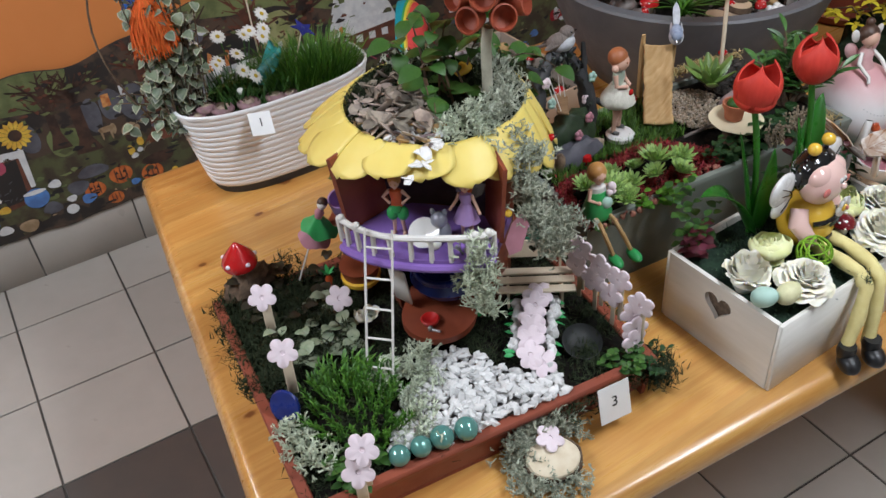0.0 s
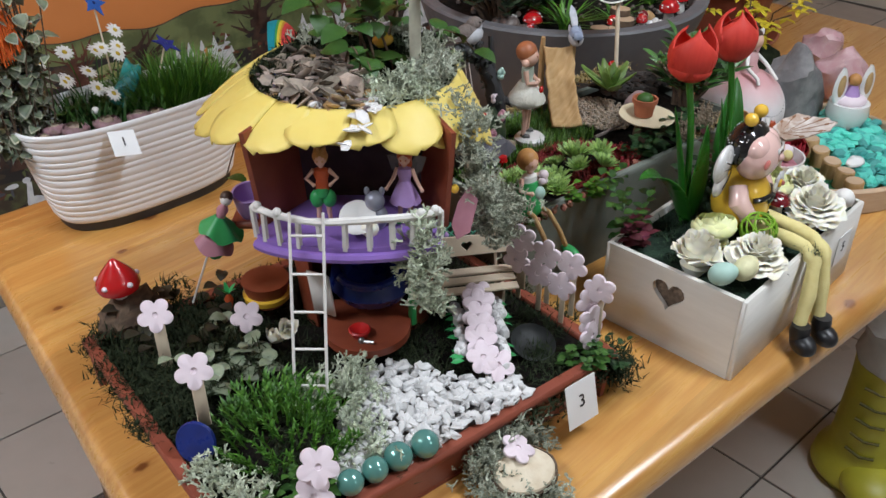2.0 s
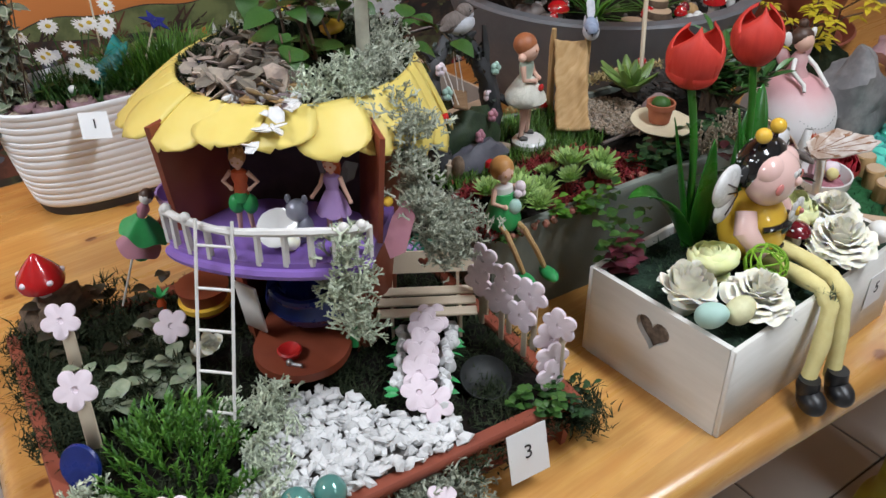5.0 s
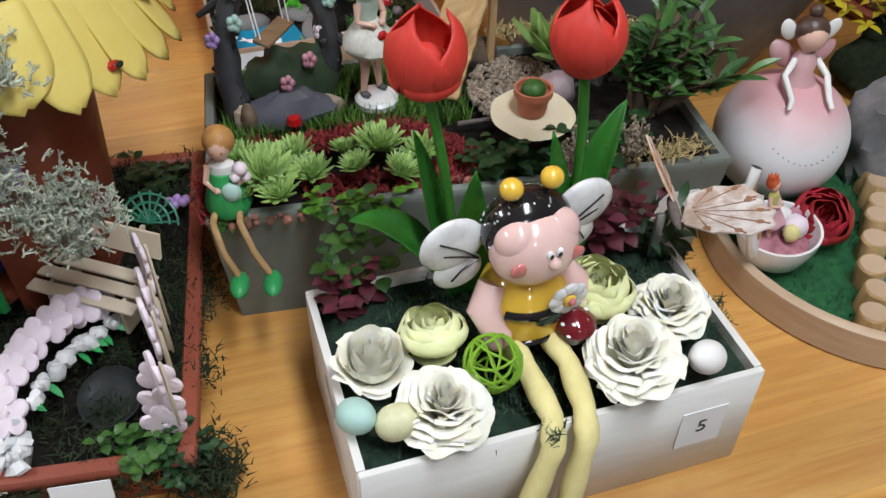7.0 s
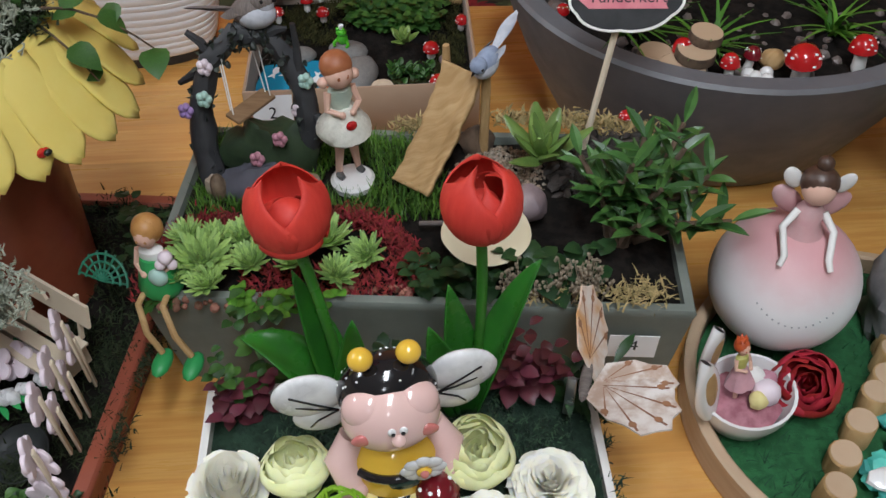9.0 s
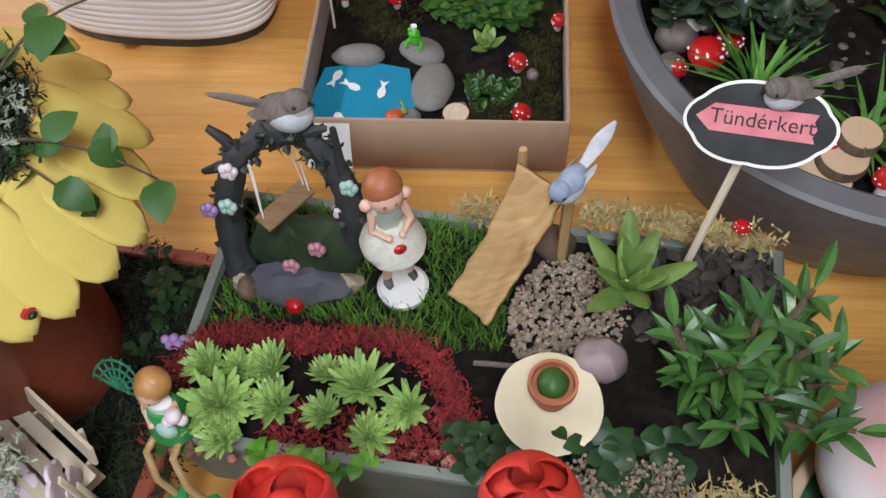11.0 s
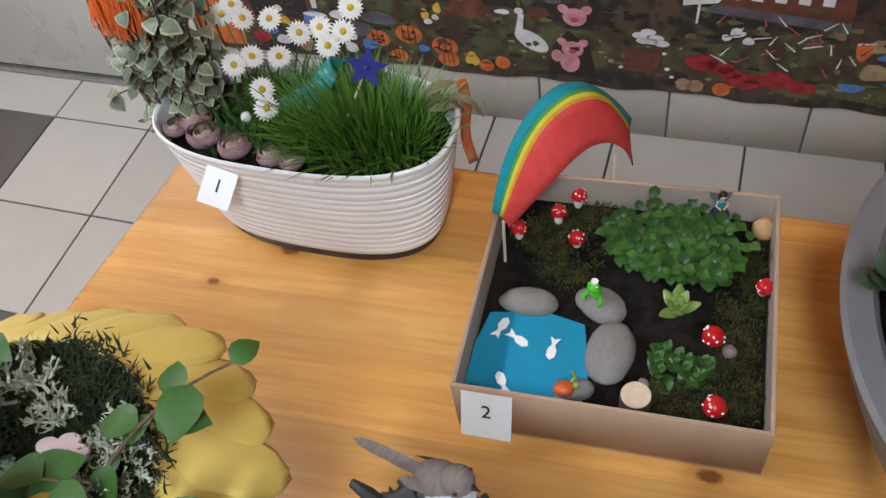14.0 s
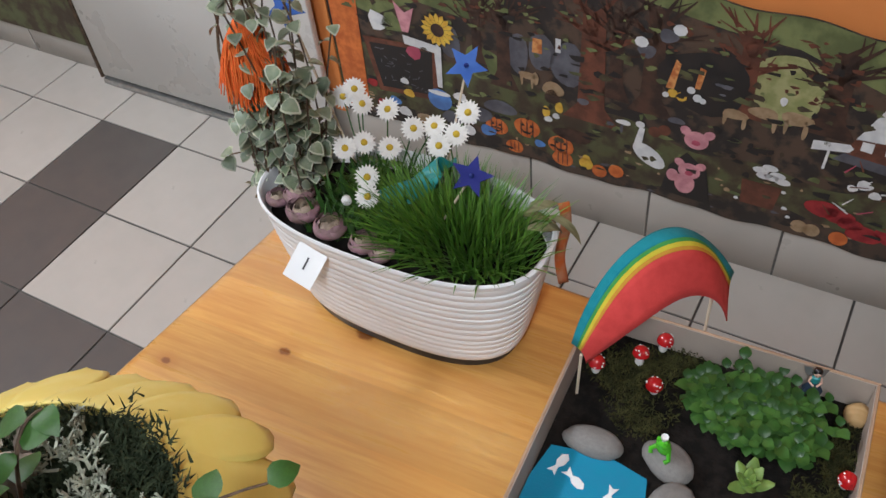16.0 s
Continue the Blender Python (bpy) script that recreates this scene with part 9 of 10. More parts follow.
def jade(cx, cy, z, rx, ry, n, size, label):
    ob = thing("jade_plant", label, "succulent")
    st, lf = Shape(), Shape()
    for i in range(n):
        a, r = uni(0, 6.283), math.sqrt(uni(0, 1))
        p = Vector((cx + rx * r * math.cos(a), cy + ry * r * math.sin(a), z + uni(0.02, 0.085)))
        b = Vector((cx + 0.4 * rx * r * math.cos(a), cy + 0.4 * ry * r * math.sin(a), z - 0.01))
        st.tube([b, (b + p) / 2 + Vector((0, 0, 0.01)), p], [0.006, 0.005, 0.004], 7)
        for k in range(7):
            al = k * 2.4 + i
            ln = size * uni(0.75, 1.15)
            lf.pad(aim(p + Vector((0, 0, 0.003 * k)), (math.cos(al), math.sin(al), 0.25 + 0.13 * k)), ln, ln * 0.82, ln * 0.20, 6, 1.5)
    part("stem", st, BARK, ob)
    part("leaf", lf, LEAF_GLOSS, ob, "glossy oval fleshy leaves")["kind"] = "stuff"
    return ob


jade(1.475, 1.375, ZB, 0.085, 0.095, 40, 0.029, "large glossy dark green jade plant in the bowl")
jade(1.55, 1.30, ZB, 0.03, 0.04, 10, 0.028, "glossy jade plant beside the aloe")
aloe = thing("aloe_plant", "upright green haworthia with ridged leaves", "succulent", at(1.575, 1.47, ZB - 0.005))
for i in range(14):
    u = i / 13
    part("leaf", Shape().pad(at(0.006 * math.cos(i * 2.4), 0.006 * math.sin(i * 2.4), 0, i * 137.5, 42 + 40 * u), 0.13 * (1 - 0.15 * u), 0.038, 0.016, 6), LEAF_TULIP, aloe)
spider = Shape()
for cx, cy, n, ln in ((1.515, 1.225, 44, 0.115), (1.62, 1.17, 30, 0.09), (1.80, 1.20, 30, 0.10)):
    for _ in range(n):
        a = uni(0, 6.283)
        d_ = uni(0.4, 1.0)
        spider.blade((cx + uni(-0.01, 0.01), cy + uni(-0.01, 0.01), ZB - 0.005), (cx + ln * d_ * math.cos(a), cy + ln * d_ * math.sin(a), ZB + ln * uni(0.25, 0.85)), uni(0.005, 0.008), 6, 0.02)
solo("spider_grass", spider, LEAF_BRIGHT, "arching bright green spider plants in the bowl", "plant", kind="stuff", smooth=False)
leafy_thing("leafy_plant", "dark leafy plants across the back of the bowl", ring_points(1.76, 1.42, ZB, 0.17, 0.14, 44), 0.07, 0.04, 6, LEAF_DARK, width=0.7, spread=0.5)
BMS = [(1.465, 1.280, 0.030, 0.022), (1.492, 1.302, 0.026, 0.017), (1.432, 1.262, 0.018, 0.010), (1.716, 1.092, 0.045, 0.023), (1.625, 1.100, 0.030, 0.013), (1.80, 1.112, 0.04, 0.018), (1.575, 1.140, 0.03, 0.014), (1.655, 1.120, 0.026, 0.012)]
for i, (x, y, h, r) in enumerate(BMS):
    toadstool(h + 0.012, r, RED_GLOSS if i != 7 else DARK_RED, "glossy red toadstool with white dots in the bowl", at(x, y, ZB - 0.006, 50 * i, uni(-10, 10), uni(-10, 10)), "bowl toadstools", 40 + i)
wd = Shape()
for k, (x, y) in enumerate([(1.640, 1.082), (1.655, 1.090), (1.668, 1.083), (1.648, 1.098), (1.672, 1.098)]):
    wd.ball(0.009, at(x, y, ZB + 0.008, 0), 12, 8)
solo("white_mushroom_caps", wd, WHITE_GLOSS, "cluster of white spotted little mushroom caps", "ornament", kind="stuff")
for i, (x, y, z, r) in enumerate([(1.565, 1.112, 0.0, 0.032), (1.585, 1.128, 0.016, 0.026), (1.600, 1.145, 0.03, 0.022), (1.540, 1.150, 0.0, 0.024)]):
    ob = thing("wood_slice", "thin round wood slice laid as a step in the bowl", "wood slice", at(x, y, ZB + z, 40 * i, 4), "bowl wood slices")
    part("bark", Shape().lathe([(0.0001, 0), (r, 0), (r * 1.03, 0.006), (r * 0.98, 0.013), (r * 0.95, 0.0132)], 22), BARK, ob)
    part("cut_face", Shape().lathe([(0.0001, 0.0142), (r * 0.94, 0.0140), (r * 0.955, 0.0128)], 22), PALE_WOOD, ob, "pale cut face")
for lab, (x, y), r, material in (("shiny brown pebble at the bowl rim", (1.436, 1.318), 0.026, STONE_DARK), ("dark mottled pebble at the bowl rim", (1.425, 1.268), 0.020, STONE_DARK), ("small dark pebble in the bowl", (1.428, 1.345), 0.016, STONE_DARK), ("beige pebble by the wood slices", (1.69, 1.13), 0.018, BARK_WOOD)):
    solo("pebble", Shape().stone(at(0, 0, 0) @ Matrix.Diagonal((1, 0.85, 0.75, 1)), r, 0.15, 18, 12), material, lab, "stone", at(x, y, ZB + 0.006, uni(0, 360)))
sq = Shape().ball(0.008, at(0, 0, 0.007), 12, 8, (1.4, 0.9, 0.9)).ball(0.0065, at(0.012, 0, 0.013), 12, 8).ball(0.006, at(-0.014, 0.002, 0.012), 10, 8)
solo("white_animal_figurine", sq, WHITE_GLOSS, "tiny glossy white animal figurine in the bowl", "figurine", at(1.452, 1.322, ZB + 0.012, -30))
solo("blue_birdbath", Shape().lathe([(0.008, 0), (0.006, 0.02), (0.024, 0.028), (0.026, 0.034), (0.0001, 0.026)], 20), mat("turquoise_clay", (0.12, 0.36, 0.36), 0.5, second=(0.30, 0.14, 0.08), scale=30, amount=0.7), "small turquoise and brown bird bath", "ornament", at(1.575, 1.345, ZB))
g = Shape()
for _ in range(240):
    a, r = uni(0, 6.283), 0.28 * math.sqrt(uni(0, 1))
    g.stone(at(1.72 + r * math.cos(a), 1.37 + r * math.sin(a), ZB - 0.004, uni(0, 360), uni(-30, 30)), uni(0.004, 0.009), 0.35, 6, 4)
solo("bowl_gravel", g, STONE_DARK, "dark gravel over the soil of the bowl", "gravel", kind="stuff")
for ob in [o for o in bpy.data.objects if o not in EARLIER and o.parent is None]:
    ob.matrix_basis = SEAT7 @ ob.matrix_basis
leafy_thing("leafy_plant", "mixed green plant in the brown pot", ring_points(2.28, 1.28, 0.92, 0.13, 0.13, 36), 0.10, 0.045, 7, LEAF_DARK, width=0.6, spread=0.5)

# ---- yellow boot-shaped container on the floor ----
boot = thing("yellow_boot", "large yellow plastic boot with a clear wrap top on the floor", "boot", at(1.765, 0.405, 0, 5))
YEL = mat("olive_yellow_plastic", (0.42, 0.40, 0.035), 0.38, second=(0.36, 0.34, 0.03), scale=14)
lo = Shape()
lo.lathe([(0.0001, 0), (0.105, 0), (0.118, 0.02), (0.112, 0.05), (0.095, 0.07), (0.088, 0.12), (0.085, 0.20), (0.083, 0.28), (0.086, 0.34), (0.078, 0.34), (0.075, 0.2), (0.0001, 0.15)], 36)
lo.ball(0.082, at(-0.066, -0.05, 0.045), 22, 14, (1.2, 1.0, 0.62))
part("shaft", lo, YEL, boot)
for k in range(5):
    part("lace", Shape().tube([(-0.088 + 0.003 * k, -0.03, 0.12 + 0.045 * k), (-0.094 + 0.003 * k, 0.0, 0.115 + 0.045 * k), (-0.085, 0.035, 0.12 + 0.045 * k)], 0.0035, 6), mat("dark_olive_lace", (0.12, 0.11, 0.02), 0.6), boot)
part("collar", Shape().lathe([(0.084, 0.335), (0.090, 0.36), (0.080, 0.40), (0.092, 0.44)], 24).jitter(0.008, 30), mat("clear_crinkled_wrap", (0.50, 0.50, 0.47), 0.15, second=(0.42, 0.42, 0.40), scale=30, bump=0.4), boot, "crinkled wrapping")
part("label", Shape().block(-0.02, -0.0005, 0, 0.02, 0.0005, 0.03, at(-0.075, -0.155, 0.06, -30, -20)), PAPER, boot, "white paper label")


# ---- printed banner on the orange wall ----
random.seed(111)
BAN = WALL_M @ at(-0.03, -0.016, -0.005)
ban = thing("wall_banner", "long printed forest banner cut out along its top", "wall banner", BAN)
X0, X1, Y0 = -0.135, 2.75, 0.172


def wav(x):
    rise = min(1.0, max(0.0, (x - 0.35) / 0.55))
    return 0.70 + 0.065 * rise * rise * (3 - 2 * rise) + 0.010 * math.sin(9 * x) + 0.008 * math.sin(23 * x + 1)


def foot(x):
    return Y0 + 0.005 * math.sin(17 * x) + 0.003 * math.sin(41 * x)


def flat(outline, y, material, name="printed_shape", label=""):
    """A printed patch in the banner's plane; y is its layer."""
    n = len(outline)
    verts = [(x, -0.0004 * y, z) for x, z in outline]
    return part(name, Shape().put(verts, [tuple(range(n))]), material, ban, label, smooth=False)


def disc(cx, cz, rx, rz, n=18, wob=0.0, turn=0.0):
    out = []
    for i in range(n):
        a = 2 * math.pi * i / n
        k = 1 + wob * math.sin(3 * a + cx * 40)
        x, z = rx * k * math.cos(a), rz * k * math.sin(a)
        out.append((cx + x * math.cos(turn) - z * math.sin(turn), cz + x * math.sin(turn) + z * math.cos(turn)))
    return out


def bar(x0, z0, x1, z1, w0, w1):
    """A tapering stroke from one point to another."""
    d = Vector((x1 - x0, z1 - z0)).normalized()
    n = Vector((-d.y, d.x))
    return [(x0 - n.x * w0, z0 - n.y * w0), (x1 - n.x * w1, z1 - n.y * w1), (x1 + n.x * w1, z1 + n.y * w1), (x0 + n.x * w0, z0 + n.y * w0)]


def ink(name, c, c2=None, scale=14, amount=0.7):
    return mat(name, c, 0.6, second=c2, scale=scale, amount=amount, bump=0.0)


DK = ink("print_forest_dark", (0.100, 0.062, 0.042), (0.030, 0.024, 0.022), 13, 0.9)
GR = ink("print_grass", (0.105, 0.115, 0.048), (0.060, 0.040, 0.026), 16, 0.8)
GL = ink("print_light_green", (0.20, 0.23, 0.09), (0.11, 0.13, 0.05), 12, 0.8)
LAWN = ink("print_sunlit_lawn", (0.42, 0.40, 0.19), (0.27, 0.29, 0.11), 20, 0.8)
TB = ink("print_trunk", (0.085, 0.040, 0.026), (0.036, 0.020, 0.015), 20, 0.7)
RUST = ink("print_rust_trunk", (0.19, 0.062, 0.035), (0.10, 0.036, 0.022), 24, 0.7)
GREYB = ink("print_slate", (0.139, 0.137, 0.161), (0.078, 0.076, 0.092), 16)
OR = ink("print_orange", (0.72, 0.20, 0.045), (0.52, 0.12, 0.03), 40)
RD = ink("print_red", (0.42, 0.031, 0.035), (0.25, 0.016, 0.022), 40)
WH = ink("print_white", (0.8, 0.8, 0.8), (0.64, 0.64, 0.66), 30)
PK = ink("print_pink", (0.72, 0.34, 0.38), (0.54, 0.22, 0.26), 40)
YE = ink("print_yellow", (0.8, 0.55, 0.078), (0.66, 0.36, 0.046), 40)
BL = ink("print_blue", (0.10, 0.26, 0.62), (0.08, 0.17, 0.42), 30)
TN = ink("print_tan", (0.45, 0.31, 0.19), (0.30, 0.20, 0.11), 40)
BK = ink("print_black", (0.016, 0.015, 0.016), (0.028, 0.022, 0.020), 20)
GLOW = ink("print_firelight", (0.8, 0.40, 0.14), (0.48, 0.14, 0.04), 60)
ROSE = ink("print_magenta", (0.55, 0.10, 0.16), (0.42, 0.07, 0.12), 30)

n = 120
xs = [X0 + (X1 - X0) * i / n for i in range(n + 1)]
verts = [(x, 0, foot(x)) for x in xs] + [(x, 0, wav(x)) for x in xs] + [(x, 0.0012, foot(x)) for x in xs] + [(x, 0.0012, wav(x)) for x in xs]
k = n + 1
faces = [(i, i + 1, k + i + 1, k + i) for i in range(n)] + [(2 * k + i + 1, 2 * k + i, 3 * k + i, 3 * k + i + 1) for i in range(n)] + [(k + i, k + i + 1, 3 * k + i + 1, 3 * k + i) for i in range(n)] + [(i + 1, i, 2 * k + i, 2 * k + i + 1) for i in range(n)]
part("sheet", Shape().put(verts, faces), DK, ban, "dark printed paper sheet", smooth=False)
# meadow, path and far hills
flat([(x, foot(x) + 0.002) for x in xs] + [(x, 0.40 + 0.05 * math.sin(3.3 * x + 1) + 0.014 * math.sin(19 * x)) for x in reversed(xs)], 1, GR, "printed_grass")
flat([(x, foot(x) + 0.003) for x in xs] + [(x, 0.222 + 0.022 * math.sin(7 * x) + 0.008 * math.sin(29 * x)) for x in reversed(xs)], 2, DK, "printed_leaf_mould")
flat([(x, wav(x) - 0.003) for x in xs if 0.70 < x < 2.6][::-1] + [(0.74, 0.735), (0.95, 0.700), (1.10, 0.690), (1.30, 0.62), (1.7, 0.60), (2.55, 0.62)], 1, GL, "printed_hill")
flat([(x, wav(x) - 0.003) for x in xs if X0 < x < 0.42][::-1] + [(-0.13, 0.56), (0.02, 0.53), (0.16, 0.60), (0.30, 0.58), (0.41, 0.64)], 1, GL, "printed_hill")
flat(disc(1.095, 0.585, 0.082, 0.092, 24, 0.05), 3, LAWN, "printed_glade")
flat(disc(0.345, 0.46, 0.055, 0.05, 18, 0.1), 2, GL, "printed_clearing")
# grey stone huts among the trees
for x, z, rx, rz in ((0.445, 0.515, 0.030, 0.060), (0.510, 0.535, 0.036, 0.055), (0.580, 0.515, 0.045, 0.065), (0.25, 0.50, 0.03, 0.05)):
    flat(disc(x, z, rx, rz, 16, 0.05), 3, GREYB, "printed_stone_house")
flat([(0.485, 0.53), (0.512, 0.53), (0.512, 0.572), (0.488, 0.572)], 5, GLOW, "printed_window")
flat([(0.548, 0.545), (0.562, 0.545), (0.562, 0.585), (0.548, 0.585)], 5, WH, "printed_window")
# trees: trunk, roots and forked branches
for x, w, z0, ink_ in ((0.405, 0.022, 0.40, TB), (0.645, 0.040, 0.36, RUST), (0.705, 0.020, 0.45, TB), (0.795, 0.030, 0.43, TB), (1.005, 0.026, 0.49, RUST), (1.195, 0.032, 0.49, TB), (1.62, 0.045, 0.44, TB), (1.95, 0.04, 0.44, RUST), (2.3, 0.05, 0.44, TB), (0.33, 0.016, 0.44, TB)):
    zt = wav(x) - 0.05
    flat([(x - w * 1.9, z0), (x - w * 0.9, z0 + 0.05), (x - w * 0.7, zt), (x + w * 0.7, zt), (x + w * 0.9, z0 + 0.05), (x + w * 2.0, z0 - 0.005)][::-1], 4, ink_, "printed_tree")
    for j in range(11):
        a = 0.35 + 0.25 * j + uni(-0.1, 0.1)
        bz = zt - uni(0.0, 0.12)
        ln = uni(0.06, 0.13)
        ex, ez = x + ln * math.cos(a), min(bz + ln * abs(math.sin(a)), wav(x + ln * math.cos(a)) - 0.006)
        flat(bar(x, bz, ex, ez, w * 0.24, 0.0018), 5, ink_, "printed_branch")
        a2 = a + random.choice((-0.6, 0.6))
        flat(bar((x + ex) / 2, (bz + ez) / 2, (x + ex) / 2 + 0.05 * math.cos(a2), min((bz + ez) / 2 + 0.05 * abs(math.sin(a2)), wav(x) - 0.006), 0.0028, 0.001), 5, ink_, "printed_branch")
# autumn leaves in the crowns
rng_b = random.Random(17)
# fire-lit cave
flat(disc(0.915, 0.555, 0.105, 0.085, 24, 0.08), 6, BK, "printed_cave")
flat([(0.828, 0.520), (0.848, 0.520), (0.858, 0.592), (0.846, 0.602)], 7, GLOW, "printed_fire_window")
flat([(0.895, 0.535), (0.908, 0.535), (0.916, 0.590), (0.902, 0.595)], 7, GLOW, "printed_fire_window")
for x, z, r in ((0.846, 0.508, 0.012), (0.868, 0.504, 0.013), (0.888, 0.528, 0.010), (0.905, 0.510, 0.011), (0.918, 0.505, 0.008), (0.830, 0.500, 0.008)):
    flat(disc(x, z, r, r, 12), 8, WH if r < 0.0115 else YE, "printed_candle")
for x, z, r in ((0.950, 0.560, 0.007), (0.968, 0.558, 0.010), (0.960, 0.535, 0.005)):
    flat(disc(x, z, r * 1.6, r * 0.6, 10), 8, GREYB, "printed_small_shape")
# lanterns and pale patches on the branches
for x, z in ((0.761, 0.628), (0.846, 0.678)):
    flat(disc(x, z, 0.017, 0.015, 8), 8, WH, "printed_white_shape")
for x, z in ((0.775, 0.606), (0.822, 0.657)):
    flat(disc(x, z, 0.022, 0.018, 14, 0.1), 7, GREYB, "printed_grey_shape")
# pumpkins with ribs and cut faces
for x, z, r in ((0.376, 0.262, 0.034), (0.468, 0.284, 0.038), (0.567, 0.256, 0.037), (0.573, 0.212, 0.030), (0.430, 0.208, 0.026)):
    flat(disc(x, z, r, r * 0.84, 20, 0.03), 5, OR, "printed_pumpkin")
    for dx in (-0.45, 0.0, 0.45):
        flat(disc(x + dx * r, z, r * 0.07, r * 0.70, 10), 6, RUST, "printed_pumpkin_rib")
    if r > 0.032:
        flat([(x - r * 0.55, z - r * 0.05), (x - r * 0.2, z - r * 0.32), (x + r * 0.25, z - r * 0.32), (x + r * 0.6, z - r * 0.02), (x + r * 0.2, z - r * 0.52), (x - r * 0.25, z - r * 0.50)][::-1], 8, BK, "printed_pumpkin_mouth")
        for s in (-1, 1):
            flat([(x + s * r * 0.32 - r * 0.16, z + r * 0.10), (x + s * r * 0.32 + r * 0.16, z + r * 0.16), (x + s * r * 0.32, z + r * 0.42)], 8, BK, "printed_pumpkin_eye")
        flat(bar(x, z + r * 0.75, x + r * 0.2, z + r * 1.1, r * 0.12, r * 0.08), 7, TB, "printed_stalk")
for x, z, r, mm in ((0.640, 0.217, 0.020, YE), (0.640, 0.236, 0.011, YE), (0.678, 0.204, 0.021, OR), (0.724, 0.219, 0.021, OR), (0.814, 0.381, 0.016, RUST), (0.838, 0.393, 0.016, RUST), (1.193, 0.208, 0.020, TN), (1.223, 0.206, 0.020, TN), (1.286, 0.203, 0.022, OR)):
    flat(disc(x, z, r, r, 16), 6, mm, "printed_fruit")
# plain white and pink patches on the meadow
flat(disc(0.806, 0.302, 0.050, 0.026, 20, 0.0, -0.6), 7, WH, "printed_white_shape")
flat(bar(0.774, 0.325, 0.783, 0.385, 0.010, 0.007), 8, WH, "printed_white_shape")
flat(disc(0.777, 0.393, 0.012, 0.010, 12), 8, WH, "printed_white_shape")
flat([(0.845, 0.200), (0.975, 0.195), (0.955, 0.30), (0.90, 0.345), (0.860, 0.29)], 6, BK, "printed_dark_shape")
for cx, cz, r in ((0.918, 0.388, 0.030), (0.912, 0.288, 0.028)):
    flat(disc(cx, cz, r, r * 0.9, 18), 9, PK, "printed_pink_shape")
    for sx in (-1, 1):
        flat(disc(cx + sx * r * 0.95, cz + r * 0.75, r * 0.5, r * 0.42, 12, 0.0, sx * 0.7), 8, PK, "printed_pink_shape")
    flat(disc(cx, cz - r * 0.25, r * 0.36, r * 0.28, 12), 10, ROSE, "printed_pink_shape")
flat(disc(0.905, 0.245, 0.026, 0.034, 16), 8, PK, "printed_pink_shape")
flat(disc(0.872, 0.262, 0.016, 0.020, 12), 8, PK, "printed_pink_shape")
for x, z, rx, rz, mm in ((0.543, 0.433, 0.030, 0.022, TN), (0.541, 0.408, 0.022, 0.022, TB), (0.524, 0.357, 0.011, 0.018, YE), (0.560, 0.380, 0.011, 0.018, YE), (0.530, 0.335, 0.012, 0.010, WH), (0.552, 0.350, 0.010, 0.009, WH), (0.473, 0.457, 0.026, 0.011, TN), (0.495, 0.452, 0.008, 0.020, TN), (0.456, 0.446, 0.004, 0.022, TN), (0.485, 0.440, 0.004, 0.022, TN),
                         (0.995, 0.490, 0.030, 0.014, TN), (1.056, 0.512, 0.034, 0.016, TN), (1.128, 0.516, 0.036, 0.018, TN), (0.973, 0.478, 0.005, 0.022, TN), (1.018, 0.474, 0.005, 0.024, TN), (1.084, 0.488, 0.006, 0.024, TN), (1.150, 0.490, 0.006, 0.026, TN), (1.108, 0.492, 0.005, 0.022, TN), (1.092, 0.555, 0.008, 0.012, WH),
                         (0.734, 0.386, 0.020, 0.008, WH), (0.730, 0.366, 0.004, 0.014, GREYB), (0.864, 0.431, 0.022, 0.009, GREYB), (0.700, 0.372, 0.010, 0.006, GREYB), (0.625, 0.418, 0.016, 0.010, GREYB), (0.390, 0.330, 0.050, 0.022, GREYB), (0.600, 0.300, 0.055, 0.022, TB)):
    flat(disc(x, z, rx, rz, 14, 0.08), 7, mm, "printed_small_shape")
# signpost, white house, tub of mushrooms, berries
flat([(1.172, 0.448), (1.250, 0.462), (1.258, 0.474), (1.248, 0.484), (1.172, 0.474)], 8, WH, "printed_signboard")
flat(bar(1.207, 0.400, 1.209, 0.455, 0.003, 0.003), 7, WH, "printed_sign_post")
for x in (1.34, 1.82, 2.30):
    flat([(x - 0.085, 0.50), (x + 0.20, 0.52), (x + 0.15, 0.64), (x - 0.03, 0.63)], 6, WH, "printed_roof")
    flat([(x - 0.10, 0.455), (x + 0.20, 0.43), (x + 0.20, 0.52), (x - 0.085, 0.502)], 6, RUST, "printed_house_wall")
    flat([(x - 0.12, 0.435), (x + 0.20, 0.405), (x + 0.20, 0.432), (x - 0.10, 0.458)], 7, GREYB, "printed_house_step")
    for j in range(5):
        flat([(x - 0.05 + 0.045 * j, 0.60), (x - 0.005 + 0.045 * j, 0.605), (x - 0.028 + 0.045 * j, 0.675)], 5, WH, "printed_gable")
        flat([(x - 0.07 + 0.05 * j, 0.475), (x - 0.045 + 0.05 * j, 0.473), (x - 0.045 + 0.05 * j, 0.50), (x - 0.07 + 0.05 * j, 0.50)], 8, WH, "printed_window")
flat([(1.045, 0.235), (1.125, 0.235), (1.135, 0.310), (1.040, 0.310)], 6, RUST, "printed_tub")
for x, z in ((1.078, 0.350), (1.098, 0.362), (1.118, 0.345), (1.132, 0.330), (1.105, 0.335), (1.088, 0.335)):
    flat(disc(x, z, 0.019, 0.010, 12), 8, WH, "printed_mushroom")
